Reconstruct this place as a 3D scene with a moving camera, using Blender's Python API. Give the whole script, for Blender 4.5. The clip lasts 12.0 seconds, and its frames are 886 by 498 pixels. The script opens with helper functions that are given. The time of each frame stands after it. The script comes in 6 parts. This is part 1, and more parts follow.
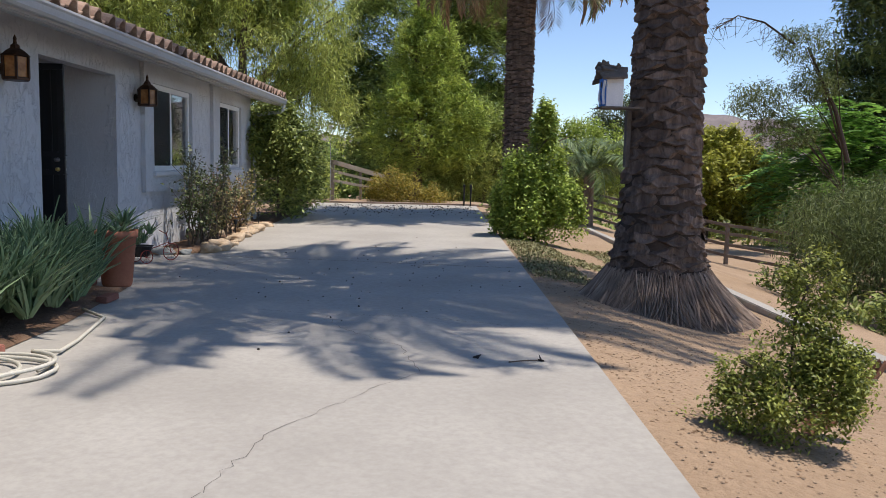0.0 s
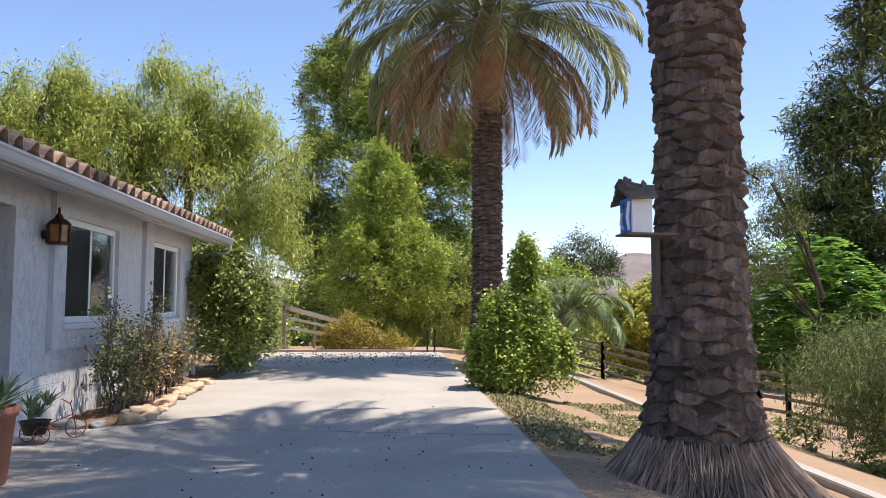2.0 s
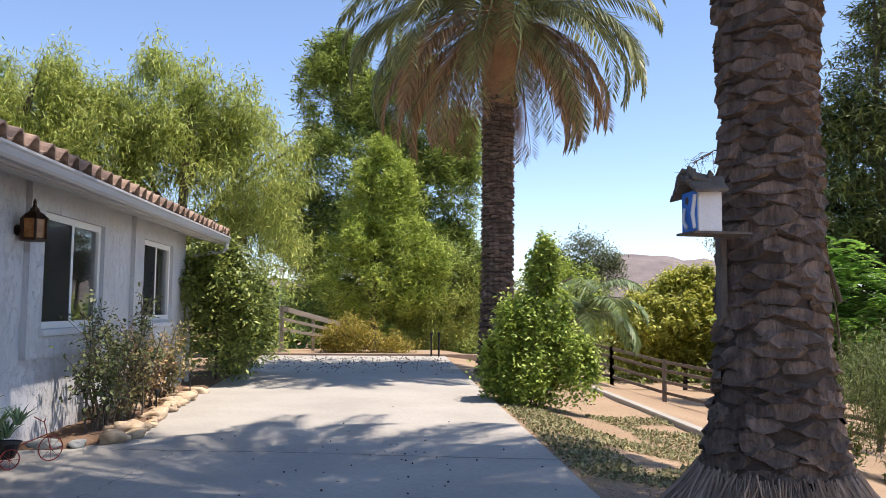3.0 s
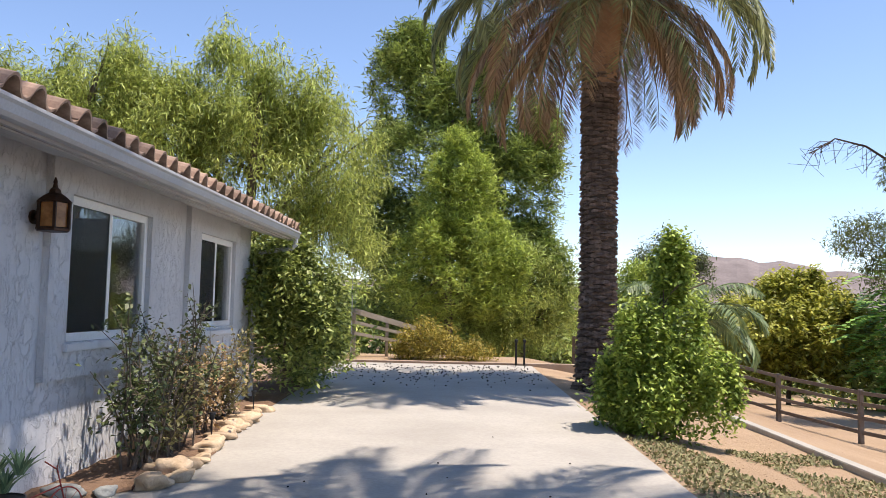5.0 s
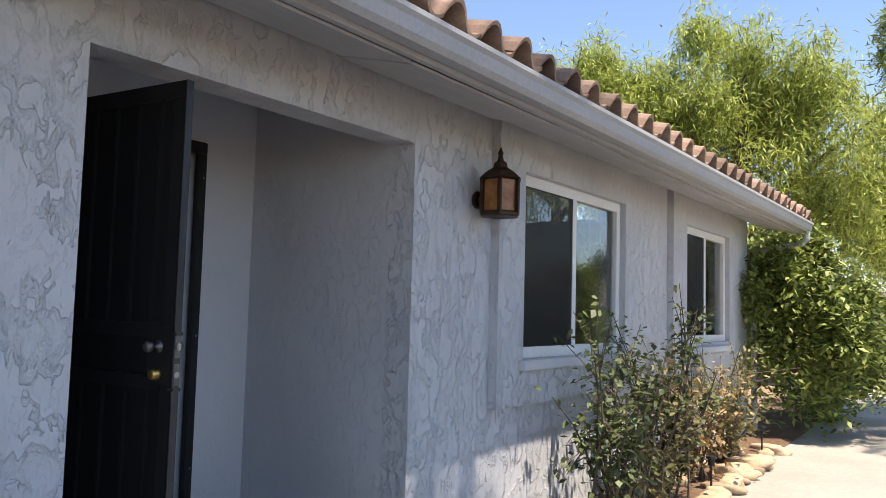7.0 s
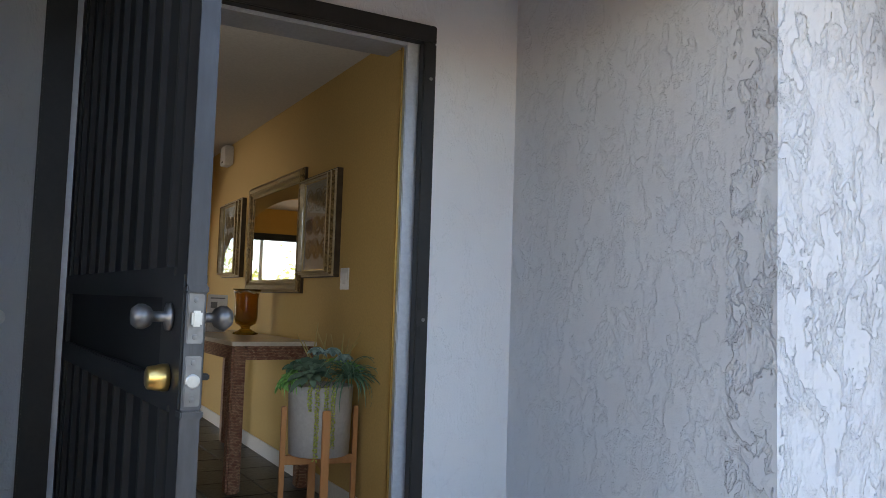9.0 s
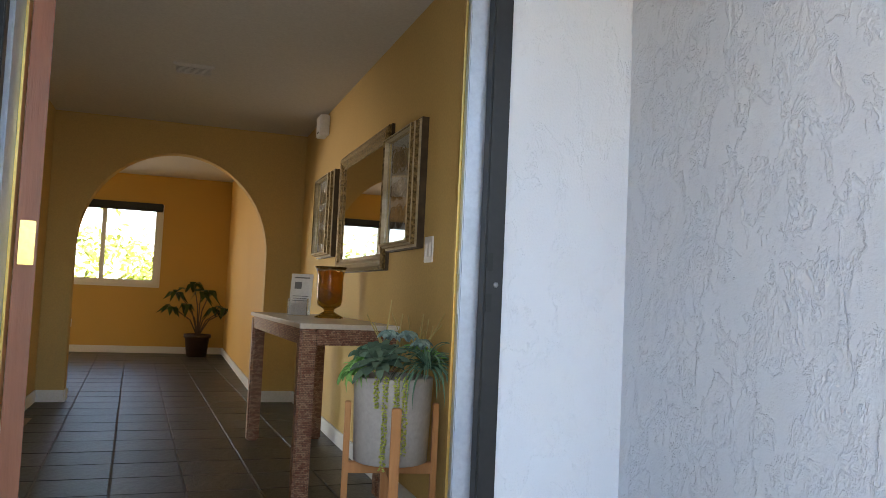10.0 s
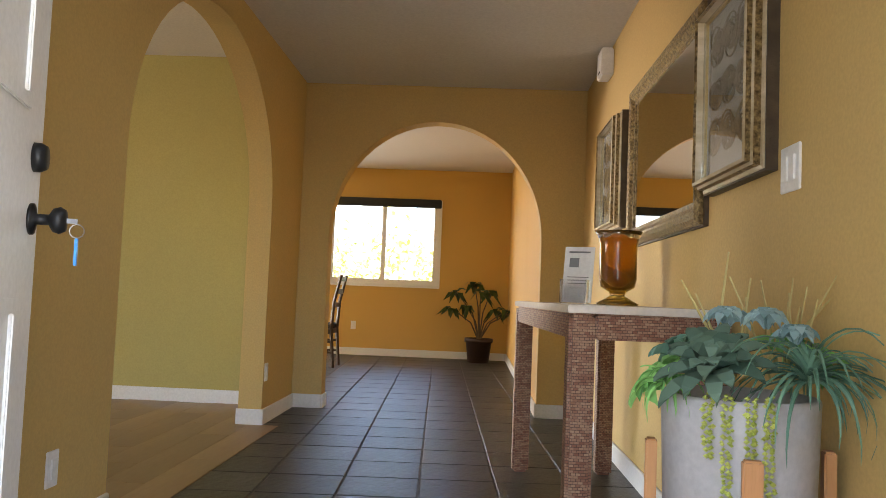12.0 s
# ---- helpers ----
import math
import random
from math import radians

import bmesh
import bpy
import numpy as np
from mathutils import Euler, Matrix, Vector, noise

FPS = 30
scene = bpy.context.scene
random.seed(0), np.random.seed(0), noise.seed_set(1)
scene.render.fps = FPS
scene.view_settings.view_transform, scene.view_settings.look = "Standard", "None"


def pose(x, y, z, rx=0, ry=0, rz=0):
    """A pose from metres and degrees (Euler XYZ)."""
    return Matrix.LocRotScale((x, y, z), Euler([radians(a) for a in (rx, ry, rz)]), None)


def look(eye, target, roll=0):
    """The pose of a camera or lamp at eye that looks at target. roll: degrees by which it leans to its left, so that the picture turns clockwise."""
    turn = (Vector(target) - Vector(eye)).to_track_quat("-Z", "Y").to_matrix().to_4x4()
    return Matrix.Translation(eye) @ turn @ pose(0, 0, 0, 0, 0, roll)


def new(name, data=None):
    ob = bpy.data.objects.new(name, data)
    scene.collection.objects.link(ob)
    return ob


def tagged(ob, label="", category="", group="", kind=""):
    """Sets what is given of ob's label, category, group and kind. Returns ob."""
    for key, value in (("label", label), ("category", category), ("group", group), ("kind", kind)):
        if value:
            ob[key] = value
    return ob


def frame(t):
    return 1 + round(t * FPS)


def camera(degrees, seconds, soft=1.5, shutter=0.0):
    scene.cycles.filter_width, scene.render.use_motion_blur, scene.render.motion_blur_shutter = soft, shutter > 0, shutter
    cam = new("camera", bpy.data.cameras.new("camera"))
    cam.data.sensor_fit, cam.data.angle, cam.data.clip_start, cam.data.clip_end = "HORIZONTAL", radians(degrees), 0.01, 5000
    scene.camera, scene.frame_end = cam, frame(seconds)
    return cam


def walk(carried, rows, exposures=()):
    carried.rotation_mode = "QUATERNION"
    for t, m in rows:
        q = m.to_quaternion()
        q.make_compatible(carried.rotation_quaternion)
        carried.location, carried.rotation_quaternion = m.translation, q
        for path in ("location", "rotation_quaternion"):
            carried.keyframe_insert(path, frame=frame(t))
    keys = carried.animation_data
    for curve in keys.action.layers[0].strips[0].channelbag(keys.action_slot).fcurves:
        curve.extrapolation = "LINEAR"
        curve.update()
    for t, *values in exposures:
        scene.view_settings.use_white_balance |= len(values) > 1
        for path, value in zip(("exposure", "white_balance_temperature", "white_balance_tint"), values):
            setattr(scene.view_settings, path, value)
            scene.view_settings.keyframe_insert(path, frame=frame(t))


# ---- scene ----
PATH = [
    (0, (3.814, -9.265, 1.107), (3.815, -7.277, 0.895), 1.3),
    (0.5, (3.696, -8.861, 1.11), (3.756, -6.87, 0.925), 0.8),
    (1, (3.673, -8.421, 1.089), (3.758, -6.427, 0.963), 0.6),
    (1.5, (3.602, -7.975, 1.105), (3.71, -5.981, 1.225), 0.3),
    (2, (3.549, -7.562, 1.117), (3.666, -5.571, 1.265), 0.2),
    (2.5, (3.485, -7.118, 1.161), (3.607, -5.127, 1.309), 0.4),
    (2.7, (3.424, -6.939, 1.171), (3.548, -4.948, 1.319), 0.5),
    (4.5, (3.152, -5.373, 1.206), (3.294, -3.383, 1.356), 0.3),
    (5, (2.993, -4.874, 1.264), (2.952, -2.88, 1.411), 1.2),
    (5.5, (2.876, -4.425, 1.257), (2.386, -2.492, 1.404), 1.6),
    (6, (2.746, -3.99, 1.24), (1.895, -2.187, 1.389), 1.7),
    (6.5, (2.598, -3.543, 1.213), (1.623, -1.803, 1.365), 1.4),
    (7, (2.376, -3.115, 1.221), (1.229, -1.484, 1.374), 1.5),
    (7.5, (2.182, -2.746, 1.228), (0.857, -1.256, 1.384), 1.6),
    (7.7, (2.104, -2.59, 1.229), (0.697, -1.178, 1.389), 1.6),
    (9.3, (1.109, -1.499, 1.068), (-0.692, -0.639, 1.199), 1.9),
    (9.5, (0.979, -1.411, 1.049), (-0.85, -0.61, 1.176), 2.0),
    (10, (0.649, -1.139, 1.011), (-1.24, -0.493, 1.133), 2.6),
    (10.5, (0.282, -1.009, 0.981), (-1.681, -0.639, 1.092), 2.8),
    (11, (-0.086, -0.918, 0.95), (-2.062, -0.633, 1.065), 2.6),
    (11.5, (-0.436, -0.829, 0.907), (-2.431, -0.741, 1.023), 2.5),
    (12, (-0.767, -0.829, 0.866), (-2.762, -0.907, 0.984), 2.3),
]
cam = camera(58.5, 12.0, soft=0.6)
walk(cam, [(t, look(e, g, r)) for t, e, g, r in PATH],
     exposures=[(0.0, 0.1, 6300, 14), (0.9, 0.2, 6300, 14), (1.5, 0.65, 6500, 16), (5.0, 0.62, 6600, 16), (6.5, 0.85, 6900, 14), (7.1, 0.95, 6900, 14), (7.7, 1.35, 7000, 15),
                (9.3, 2.5, 7300, 12), (10.0, 3.0, 7500, 12), (10.5, 3.15, 7800, 14), (11.2, 3.35, 7800, 15), (12.0, 3.88, 7300, 15)])

# ---- sky and sun ----
SUN_WAY = Vector((-1.0, 0.03, -2.75)).normalized()
world = bpy.data.worlds.new("sky")
scene.world = world
world.use_nodes = True
wn = world.node_tree.nodes
sky = wn.new("ShaderNodeTexSky")
sky.sky_type = "NISHITA"
sky.sun_disc = False
sky.sun_elevation = math.asin(-SUN_WAY.z)
sky.sun_rotation = math.atan2(-SUN_WAY.x, -SUN_WAY.y)
sky.altitude = 400
sky.air_density = 0.85
sky.dust_density = 0.05
sky.ozone_density = 1.8
wn["Background"].inputs["Strength"].default_value = 0.15
world.node_tree.links.new(sky.outputs[0], wn["Background"].inputs["Color"])
sun_data = bpy.data.lights.new("sun", "SUN")
sun_data.energy, sun_data.angle, sun_data.color = 4.7, radians(0.55), (1.0, 0.915, 0.785)
sun = new("sun", sun_data)
sun.matrix_world = look((0, 0, 30), Vector((0, 0, 30)) + SUN_WAY)


# ---- materials ----
def mat(name, base, rough=0.8, metal=0.0, spec=0.4):
    m = bpy.data.materials.new(name)
    m.use_nodes = True
    b = m.node_tree.nodes["Principled BSDF"]
    b.inputs["Base Color"].default_value = (*base, 1)
    b.inputs["Roughness"].default_value = rough
    b.inputs["Metallic"].default_value = metal
    b.inputs["Specular IOR Level"].default_value = spec
    return m


def node(m, kind, **sockets):
    n = m.node_tree.nodes.new(kind)
    for k, v in sockets.items():
        n.inputs[k].default_value = v
    return n


def link(m, a, b):
    m.node_tree.links.new(a, b)


def bsdf(m):
    return m.node_tree.nodes["Principled BSDF"]


def coords(m, scale=(1, 1, 1)):
    tc = node(m, "ShaderNodeTexCoord")
    mp = node(m, "ShaderNodeMapping", Scale=scale)
    link(m, tc.outputs["Object"], mp.inputs["Vector"])
    return mp.outputs["Vector"]


def ramp(m, fac, stops):
    r = node(m, "ShaderNodeValToRGB")
    e = r.color_ramp.elements
    while len(e) < len(stops):
        e.new(0.5)
    for el, (p, c) in zip(e, stops):
        el.position, el.color = p, (*c, 1)
    link(m, fac, r.inputs["Fac"])
    return r.outputs["Color"]


def noisy(m, vec, scale, detail=4.0, rough=0.55):
    n = node(m, "ShaderNodeTexNoise", Scale=scale, Detail=detail, Roughness=rough)
    link(m, vec, n.inputs["Vector"])
    return n.outputs["Fac"]


def mixed(m, fac, a, b, kind="MIX"):
    x = m.node_tree.nodes.new("ShaderNodeMix")
    x.data_type, x.blend_type = "RGBA", kind
    for sock, v in ((x.inputs[0], fac), (x.inputs[6], a), (x.inputs[7], b)):
        if isinstance(v, (int, float)):
            sock.default_value = v
        elif isinstance(v, tuple):
            sock.default_value = (*v, 1)
        else:
            link(m, v, sock)
    return x.outputs[2]


def bump(m, height, strength, distance, before=None):
    b = node(m, "ShaderNodeBump", Strength=strength, Distance=distance)
    link(m, height, b.inputs["Height"])
    if before is not None:
        link(m, before, b.inputs["Normal"])
    return b.outputs["Normal"]


def varied(name, a, b, scale=3.0, fine=40.0, rough=0.8, metal=0.0, bumpy=0.3, deep=0.01, stretch=(1, 1, 1), spec=0.4, by_object=0.0, by_island=0.0):
    """Two tones mixed at a coarse and a fine scale, with relief; optional tone shift by object or by island."""
    m = mat(name, a, rough, metal, spec)
    v = coords(m, stretch)
    big, small = noisy(m, v, scale), noisy(m, v, fine, 5.0, 0.6)
    col = ramp(m, big, [(0.3, a), (0.7, b)])
    dark = tuple(c * 0.72 for c in a)
    sm = ramp(m, small, [(0.35, (0, 0, 0)), (0.75, (1, 1, 1))])
    col = mixed(m, mixed_half(m, sm), col, dark)
    if by_object or by_island:
        if by_object:
            src = node(m, "ShaderNodeObjectInfo").outputs["Random"]
        else:
            src = node(m, "ShaderNodeNewGeometry").outputs["Random Per Island"]
        amount = by_object or by_island
        shade = ramp(m, src, [(0.0, (1 - amount,) * 3), (1.0, (1 + amount,) * 3)])
        col = mixed(m, 1.0, col, shade, "MULTIPLY")
    link(m, col, bsdf(m).inputs["Base Color"])
    link(m, bump(m, small, bumpy, deep), bsdf(m).inputs["Normal"])
    return m


def mixed_half(m, colour):
    k = m.node_tree.nodes.new("ShaderNodeMath")
    k.operation = "MULTIPLY"
    k.inputs[1].default_value = 0.45
    link(m, colour, k.inputs[0])
    return k.outputs[0]


def stucco(name, base, coarse=1.0, strength=0.9):
    """Hand-trowelled stucco: plates dragged downwards with ragged raised edges, over fine sand."""
    m = mat(name, base, 0.92, 0, 0.2)
    v = coords(m, (1, 1, 0.62))
    warp = node(m, "ShaderNodeTexNoise", Scale=9.0 * coarse, Detail=4.0)
    link(m, v, warp.inputs["Vector"])
    add = m.node_tree.nodes.new("ShaderNodeVectorMath")
    add.operation = "MULTIPLY_ADD"
    link(m, warp.outputs["Color"], add.inputs[0])
    add.inputs[1].default_value = (0.12, 0.12, 0.12)
    link(m, v, add.inputs[2])
    blob = noisy(m, add.outputs[0], 9 * coarse, 6.0, 0.6)
    plate = ramp(m, blob, [(0.47, (0, 0, 0)), (0.485, (1, 1, 1)), (0.56, (0.45,) * 3), (0.70, (0.25,) * 3)])
    drag = noisy(m, add.outputs[0], 34 * coarse, 5.0, 0.68)
    ridge = ramp(m, drag, [(0.54, (0, 0, 0)), (0.56, (1, 1, 1)), (0.66, (0.4,) * 3)])
    sand = noisy(m, coords(m), 160.0, 3.0, 0.6)
    n0 = bump(m, plate, strength, 0.013)
    n1 = bump(m, ridge, strength * 0.6, 0.006, n0)
    n2 = bump(m, sand, 0.3, 0.003, n1)
    link(m, n2, bsdf(m).inputs["Normal"])
    dirt = noisy(m, coords(m), 1.3, 4.0)
    col = ramp(m, dirt, [(0.3, tuple(c * 0.9 for c in base)), (0.7, base)])
    link(m, col, bsdf(m).inputs["Base Color"])
    return m


def leafy(name, a, b, rough=0.55, through_light=0.25):
    """Leaves: two greens spread over the leaf islands, with some light coming through."""
    m = mat(name, a, rough, 0, 0.35)
    src = node(m, "ShaderNodeNewGeometry").outputs["Random Per Island"]
    col = ramp(m, src, [(0.0, a), (0.65, b), (1.0, tuple(min(1, c * 1.25) for c in b))])
    link(m, col, bsdf(m).inputs["Base Color"])
    tr = node(m, "ShaderNodeBsdfTranslucent")
    link(m, col, tr.inputs["Color"])
    mx = node(m, "ShaderNodeMixShader", Fac=through_light)
    link(m, bsdf(m).outputs[0], mx.inputs[1])
    link(m, tr.outputs[0], mx.inputs[2])
    link(m, mx.outputs[0], m.node_tree.nodes["Material Output"].inputs["Surface"])
    return m


def glassy(name, tint=(1, 1, 1), rough=0.0, clear=True):
    m = mat(name, tint, rough)
    b = bsdf(m)
    b.inputs["Transmission Weight"].default_value = 1.0
    b.inputs["IOR"].default_value = 1.45
    return m


M_STUCCO = stucco("grey stucco", (0.60, 0.615, 0.645), 0.95, 0.85)
M_STUCCO_ALCOVE = stucco("alcove stucco", (0.60, 0.615, 0.645), 1.25, 0.48)
M_STUCCO_SMOOTH = stucco("smoother grey stucco", (0.62, 0.635, 0.665), 0.7, 0.28)
M_CONCRETE = varied("driveway concrete", (0.345, 0.322, 0.285), (0.44, 0.415, 0.37), 0.9, 26, 0.85, bumpy=0.2, deep=0.004)
M_CRACK = mat("crack filling", (0.10, 0.09, 0.08), 0.95)
M_DIRT = varied("dry dirt", (0.30, 0.205, 0.125), (0.42, 0.30, 0.195), 0.5, 18, 0.95, bumpy=0.7, deep=0.05)
M_TILE_ROOF = varied("clay roof tile", (0.22, 0.13, 0.09), (0.52, 0.385, 0.29), 4.0, 50, 0.9, bumpy=0.3, deep=0.006, by_object=0.35, by_island=0.0)
M_GUTTER = varied("grey painted metal", (0.42, 0.43, 0.45), (0.48, 0.49, 0.51), 3, 60, 0.5, bumpy=0.05, deep=0.002)
M_EAVE = varied("weathered eave wood", (0.20, 0.185, 0.17), (0.30, 0.28, 0.26), 3, 40, 0.85, stretch=(1, 0.15, 1))
M_SOFFIT = varied("pale grey painted boards", (0.42, 0.42, 0.43), (0.50, 0.50, 0.51), 3, 40, 0.8, stretch=(1, 0.15, 1), bumpy=0.15)
M_WHITE = varied("white vinyl", (0.78, 0.78, 0.77), (0.82, 0.82, 0.81), 2, 60, 0.45, bumpy=0.03, deep=0.001)
M_GLASS = glassy("window glass", (0.86, 0.9, 0.9))
M_ROOM_SHADE = mat("dark colour for room shade", (0.035, 0.035, 0.035), 0.9)
M_SCREEN = mat("dark insect screen", (0.02, 0.022, 0.022), 0.8)
_through = node(M_SCREEN, "ShaderNodeBsdfTransparent")
_weave = node(M_SCREEN, "ShaderNodeMixShader", Fac=0.5)
link(M_SCREEN, _through.outputs[0], _weave.inputs[1])
link(M_SCREEN, bsdf(M_SCREEN).outputs[0], _weave.inputs[2])
link(M_SCREEN, _weave.outputs[0], M_SCREEN.node_tree.nodes["Material Output"].inputs["Surface"])
M_BLACK = varied("black painted steel", (0.012, 0.012, 0.013), (0.02, 0.02, 0.021), 5, 60, 0.45, 0.2, bumpy=0.08, deep=0.002)
M_STEEL = varied("worn steel", (0.42, 0.41, 0.40), (0.55, 0.54, 0.53), 12, 80, 0.35, 0.9, bumpy=0.1, deep=0.002)
M_STEEL_DARK = varied("dull antique steel", (0.13, 0.125, 0.125), (0.24, 0.235, 0.235), 9, 70, 0.4, 0.8, bumpy=0.15, deep=0.002)
M_ALU = varied("blue-grey aluminium", (0.34, 0.37, 0.42), (0.42, 0.45, 0.50), 5, 60, 0.4, 0.4, bumpy=0.05, deep=0.001)
M_BRASS = varied("brass", (0.62, 0.40, 0.12), (0.72, 0.50, 0.18), 12, 80, 0.28, 0.95, bumpy=0.06, deep=0.001)
M_BROWN_DOOR = varied("reddish door edge wood", (0.24, 0.075, 0.035), (0.33, 0.11, 0.05), 4, 60, 0.45, stretch=(1, 1, 0.08))
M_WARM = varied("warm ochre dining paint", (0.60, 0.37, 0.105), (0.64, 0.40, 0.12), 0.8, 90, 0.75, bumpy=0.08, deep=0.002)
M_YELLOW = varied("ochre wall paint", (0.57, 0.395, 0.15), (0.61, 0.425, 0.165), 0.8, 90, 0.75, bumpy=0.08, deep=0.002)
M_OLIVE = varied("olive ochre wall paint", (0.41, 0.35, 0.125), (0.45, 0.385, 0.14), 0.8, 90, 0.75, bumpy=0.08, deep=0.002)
M_CEIL = varied("off-white ceiling", (0.62, 0.60, 0.57), (0.66, 0.64, 0.61), 0.8, 60, 0.9, bumpy=0.2, deep=0.003)
M_BASE = varied("white baseboard", (0.72, 0.73, 0.73), (0.78, 0.78, 0.78), 2, 60, 0.4, bumpy=0.03, deep=0.001)
M_SLATE = varied("dark slate tile", (0.036, 0.037, 0.035), (0.066, 0.066, 0.06), 5, 30, 0.42, bumpy=0.7, deep=0.008, by_object=0.25, stretch=(0.5, 1, 1))
M_GROUT = varied("grey grout", (0.20, 0.185, 0.165), (0.28, 0.26, 0.235), 6, 60, 0.95)
M_LAMINATE = varied("oak laminate", (0.26, 0.16, 0.085), (0.36, 0.235, 0.13), 2.5, 40, 0.4, stretch=(0.15, 1, 1), by_object=0.15, bumpy=0.05)
M_TRUNK = varied("palm trunk", (0.12, 0.082, 0.062), (0.33, 0.24, 0.185), 14, 60, 0.95, bumpy=1.0, deep=0.05, by_island=0.35, stretch=(1, 1, 0.22))
# dark bark; on the palm core it puts crevice shade into the colour
M_TRUNK_DARK = varied("dark bark and painted crevice shade", (0.05, 0.035, 0.025), (0.09, 0.065, 0.05), 6, 40, 0.95, bumpy=0.9, deep=0.02)
M_TRUNK_TAN = varied("tan palm trunk", (0.26, 0.15, 0.085), (0.38, 0.235, 0.14), 4, 30, 0.95, bumpy=0.8, deep=0.02, by_island=0.3)
M_ROOT = varied("palm root fibre", (0.24, 0.175, 0.13), (0.44, 0.34, 0.265), 5, 40, 0.95, by_island=0.35)
M_FROND = leafy("palm frond", (0.10, 0.115, 0.05), (0.29, 0.32, 0.14), 0.5, 0.25)
M_FROND_DRY = leafy("dry palm frond", (0.19, 0.115, 0.065), (0.42, 0.29, 0.17), 0.7, 0.25)
M_BARK = varied("tree bark", (0.10, 0.075, 0.055), (0.19, 0.15, 0.115), 4, 30, 0.95, bumpy=0.8, deep=0.03, stretch=(1, 1, 0.3))
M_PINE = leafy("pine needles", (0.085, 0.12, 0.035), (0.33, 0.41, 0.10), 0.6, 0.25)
# darker copy of M_PINE, with shade put into its colour
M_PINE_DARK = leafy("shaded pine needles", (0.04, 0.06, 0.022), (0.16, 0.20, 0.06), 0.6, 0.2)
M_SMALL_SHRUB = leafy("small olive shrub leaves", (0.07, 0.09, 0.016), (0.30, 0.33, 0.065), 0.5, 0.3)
# lighter copy of M_PINE, with sunlight put into its colour
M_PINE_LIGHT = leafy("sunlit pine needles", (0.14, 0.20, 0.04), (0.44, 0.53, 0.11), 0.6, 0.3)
M_PEPPER = leafy("pepper tree leaves", (0.15, 0.19, 0.045), (0.47, 0.53, 0.14), 0.55, 0.35)
M_SHRUB = leafy("bright shrub leaves", (0.12, 0.19, 0.03), (0.38, 0.47, 0.09), 0.5, 0.3)
M_CITRUS = leafy("citrus leaves", (0.18, 0.20, 0.03), (0.50, 0.50, 0.10), 0.5, 0.35)
M_ROSE = leafy("rose leaves", (0.03, 0.045, 0.018), (0.12, 0.15, 0.055), 0.5, 0.2)
M_DRY_LEAF = leafy("dry brown leaves", (0.16, 0.09, 0.04), (0.36, 0.25, 0.12), 0.7, 0.25)
M_OLEANDER = leafy("shrub leaves by the house", (0.07, 0.105, 0.026), (0.30, 0.35, 0.09), 0.5, 0.28)
M_AILANTHUS = leafy("tree of heaven leaves", (0.08, 0.19, 0.035), (0.27, 0.46, 0.09), 0.5, 0.35)
M_GOLD_BUSH = leafy("golden bush leaves", (0.16, 0.14, 0.02), (0.36, 0.29, 0.05), 0.6, 0.3)
M_FENCE_DARK = varied("dark weathered rail", (0.13, 0.10, 0.08), (0.22, 0.18, 0.145), 3, 40, 0.9, stretch=(0.3, 1, 1))
M_FENCE = varied("weathered fence wood", (0.30, 0.25, 0.20), (0.45, 0.385, 0.31), 3, 40, 0.9, stretch=(0.3, 1, 1))
M_TERRACOTTA = varied("terracotta", (0.36, 0.13, 0.075), (0.45, 0.19, 0.11), 4, 50, 0.85, bumpy=0.15, deep=0.004)
M_ROCK = varied("pale edging rock", (0.40, 0.28, 0.17), (0.62, 0.49, 0.34), 6, 30, 0.9, bumpy=0.6, deep=0.015, by_object=0.25)


# ---- building helpers ----
def finish(name, bm, material, smooth=False):
    me = bpy.data.meshes.new(name)
    bm.to_mesh(me)
    bm.free()
    if smooth:
        me.shade_smooth()
    for m in (material if isinstance(material, (list, tuple)) else [material]):
        me.materials.append(m)
    return me


def part(name, bm, material, parent=None, label="", smooth=False):
    ob = new(name, finish(name, bm, material, smooth))
    if parent is not None:
        ob.parent = parent
    return tagged(ob, label)


def thing(name, label, category, at=None, group=""):
    ob = new(name)
    ob.empty_display_size = 0.1
    if at is not None:
        ob.matrix_world = at
    return tagged(ob, label, category, group)


def structure(name, bm, material, label="", smooth=False, category="structure"):
    return tagged(part(name, bm, material, None, "", smooth), label, category, "", "structure")


def box(bm, x0, x1, y0, y1, z0, z1, m=None, bevel=0.0):
    r = bmesh.ops.create_cube(bm, size=1)
    t = Matrix.Translation(((x0 + x1) / 2, (y0 + y1) / 2, (z0 + z1) / 2)) @ Matrix.Diagonal((abs(x1 - x0), abs(y1 - y0), abs(z1 - z0), 1))
    bmesh.ops.transform(bm, matrix=(m @ t) if m is not None else t, verts=r["verts"])
    if bevel:
        edges = list({e for v in r["verts"] for e in v.link_edges})
        bmesh.ops.bevel(bm, geom=edges, offset=bevel, segments=2, affect="EDGES")
    return bm


def boxes(*rows, bevel=0.0, m=None):
    bm = bmesh.new()
    for r in rows:
        box(bm, *r, bevel=bevel, m=m)
    return bm


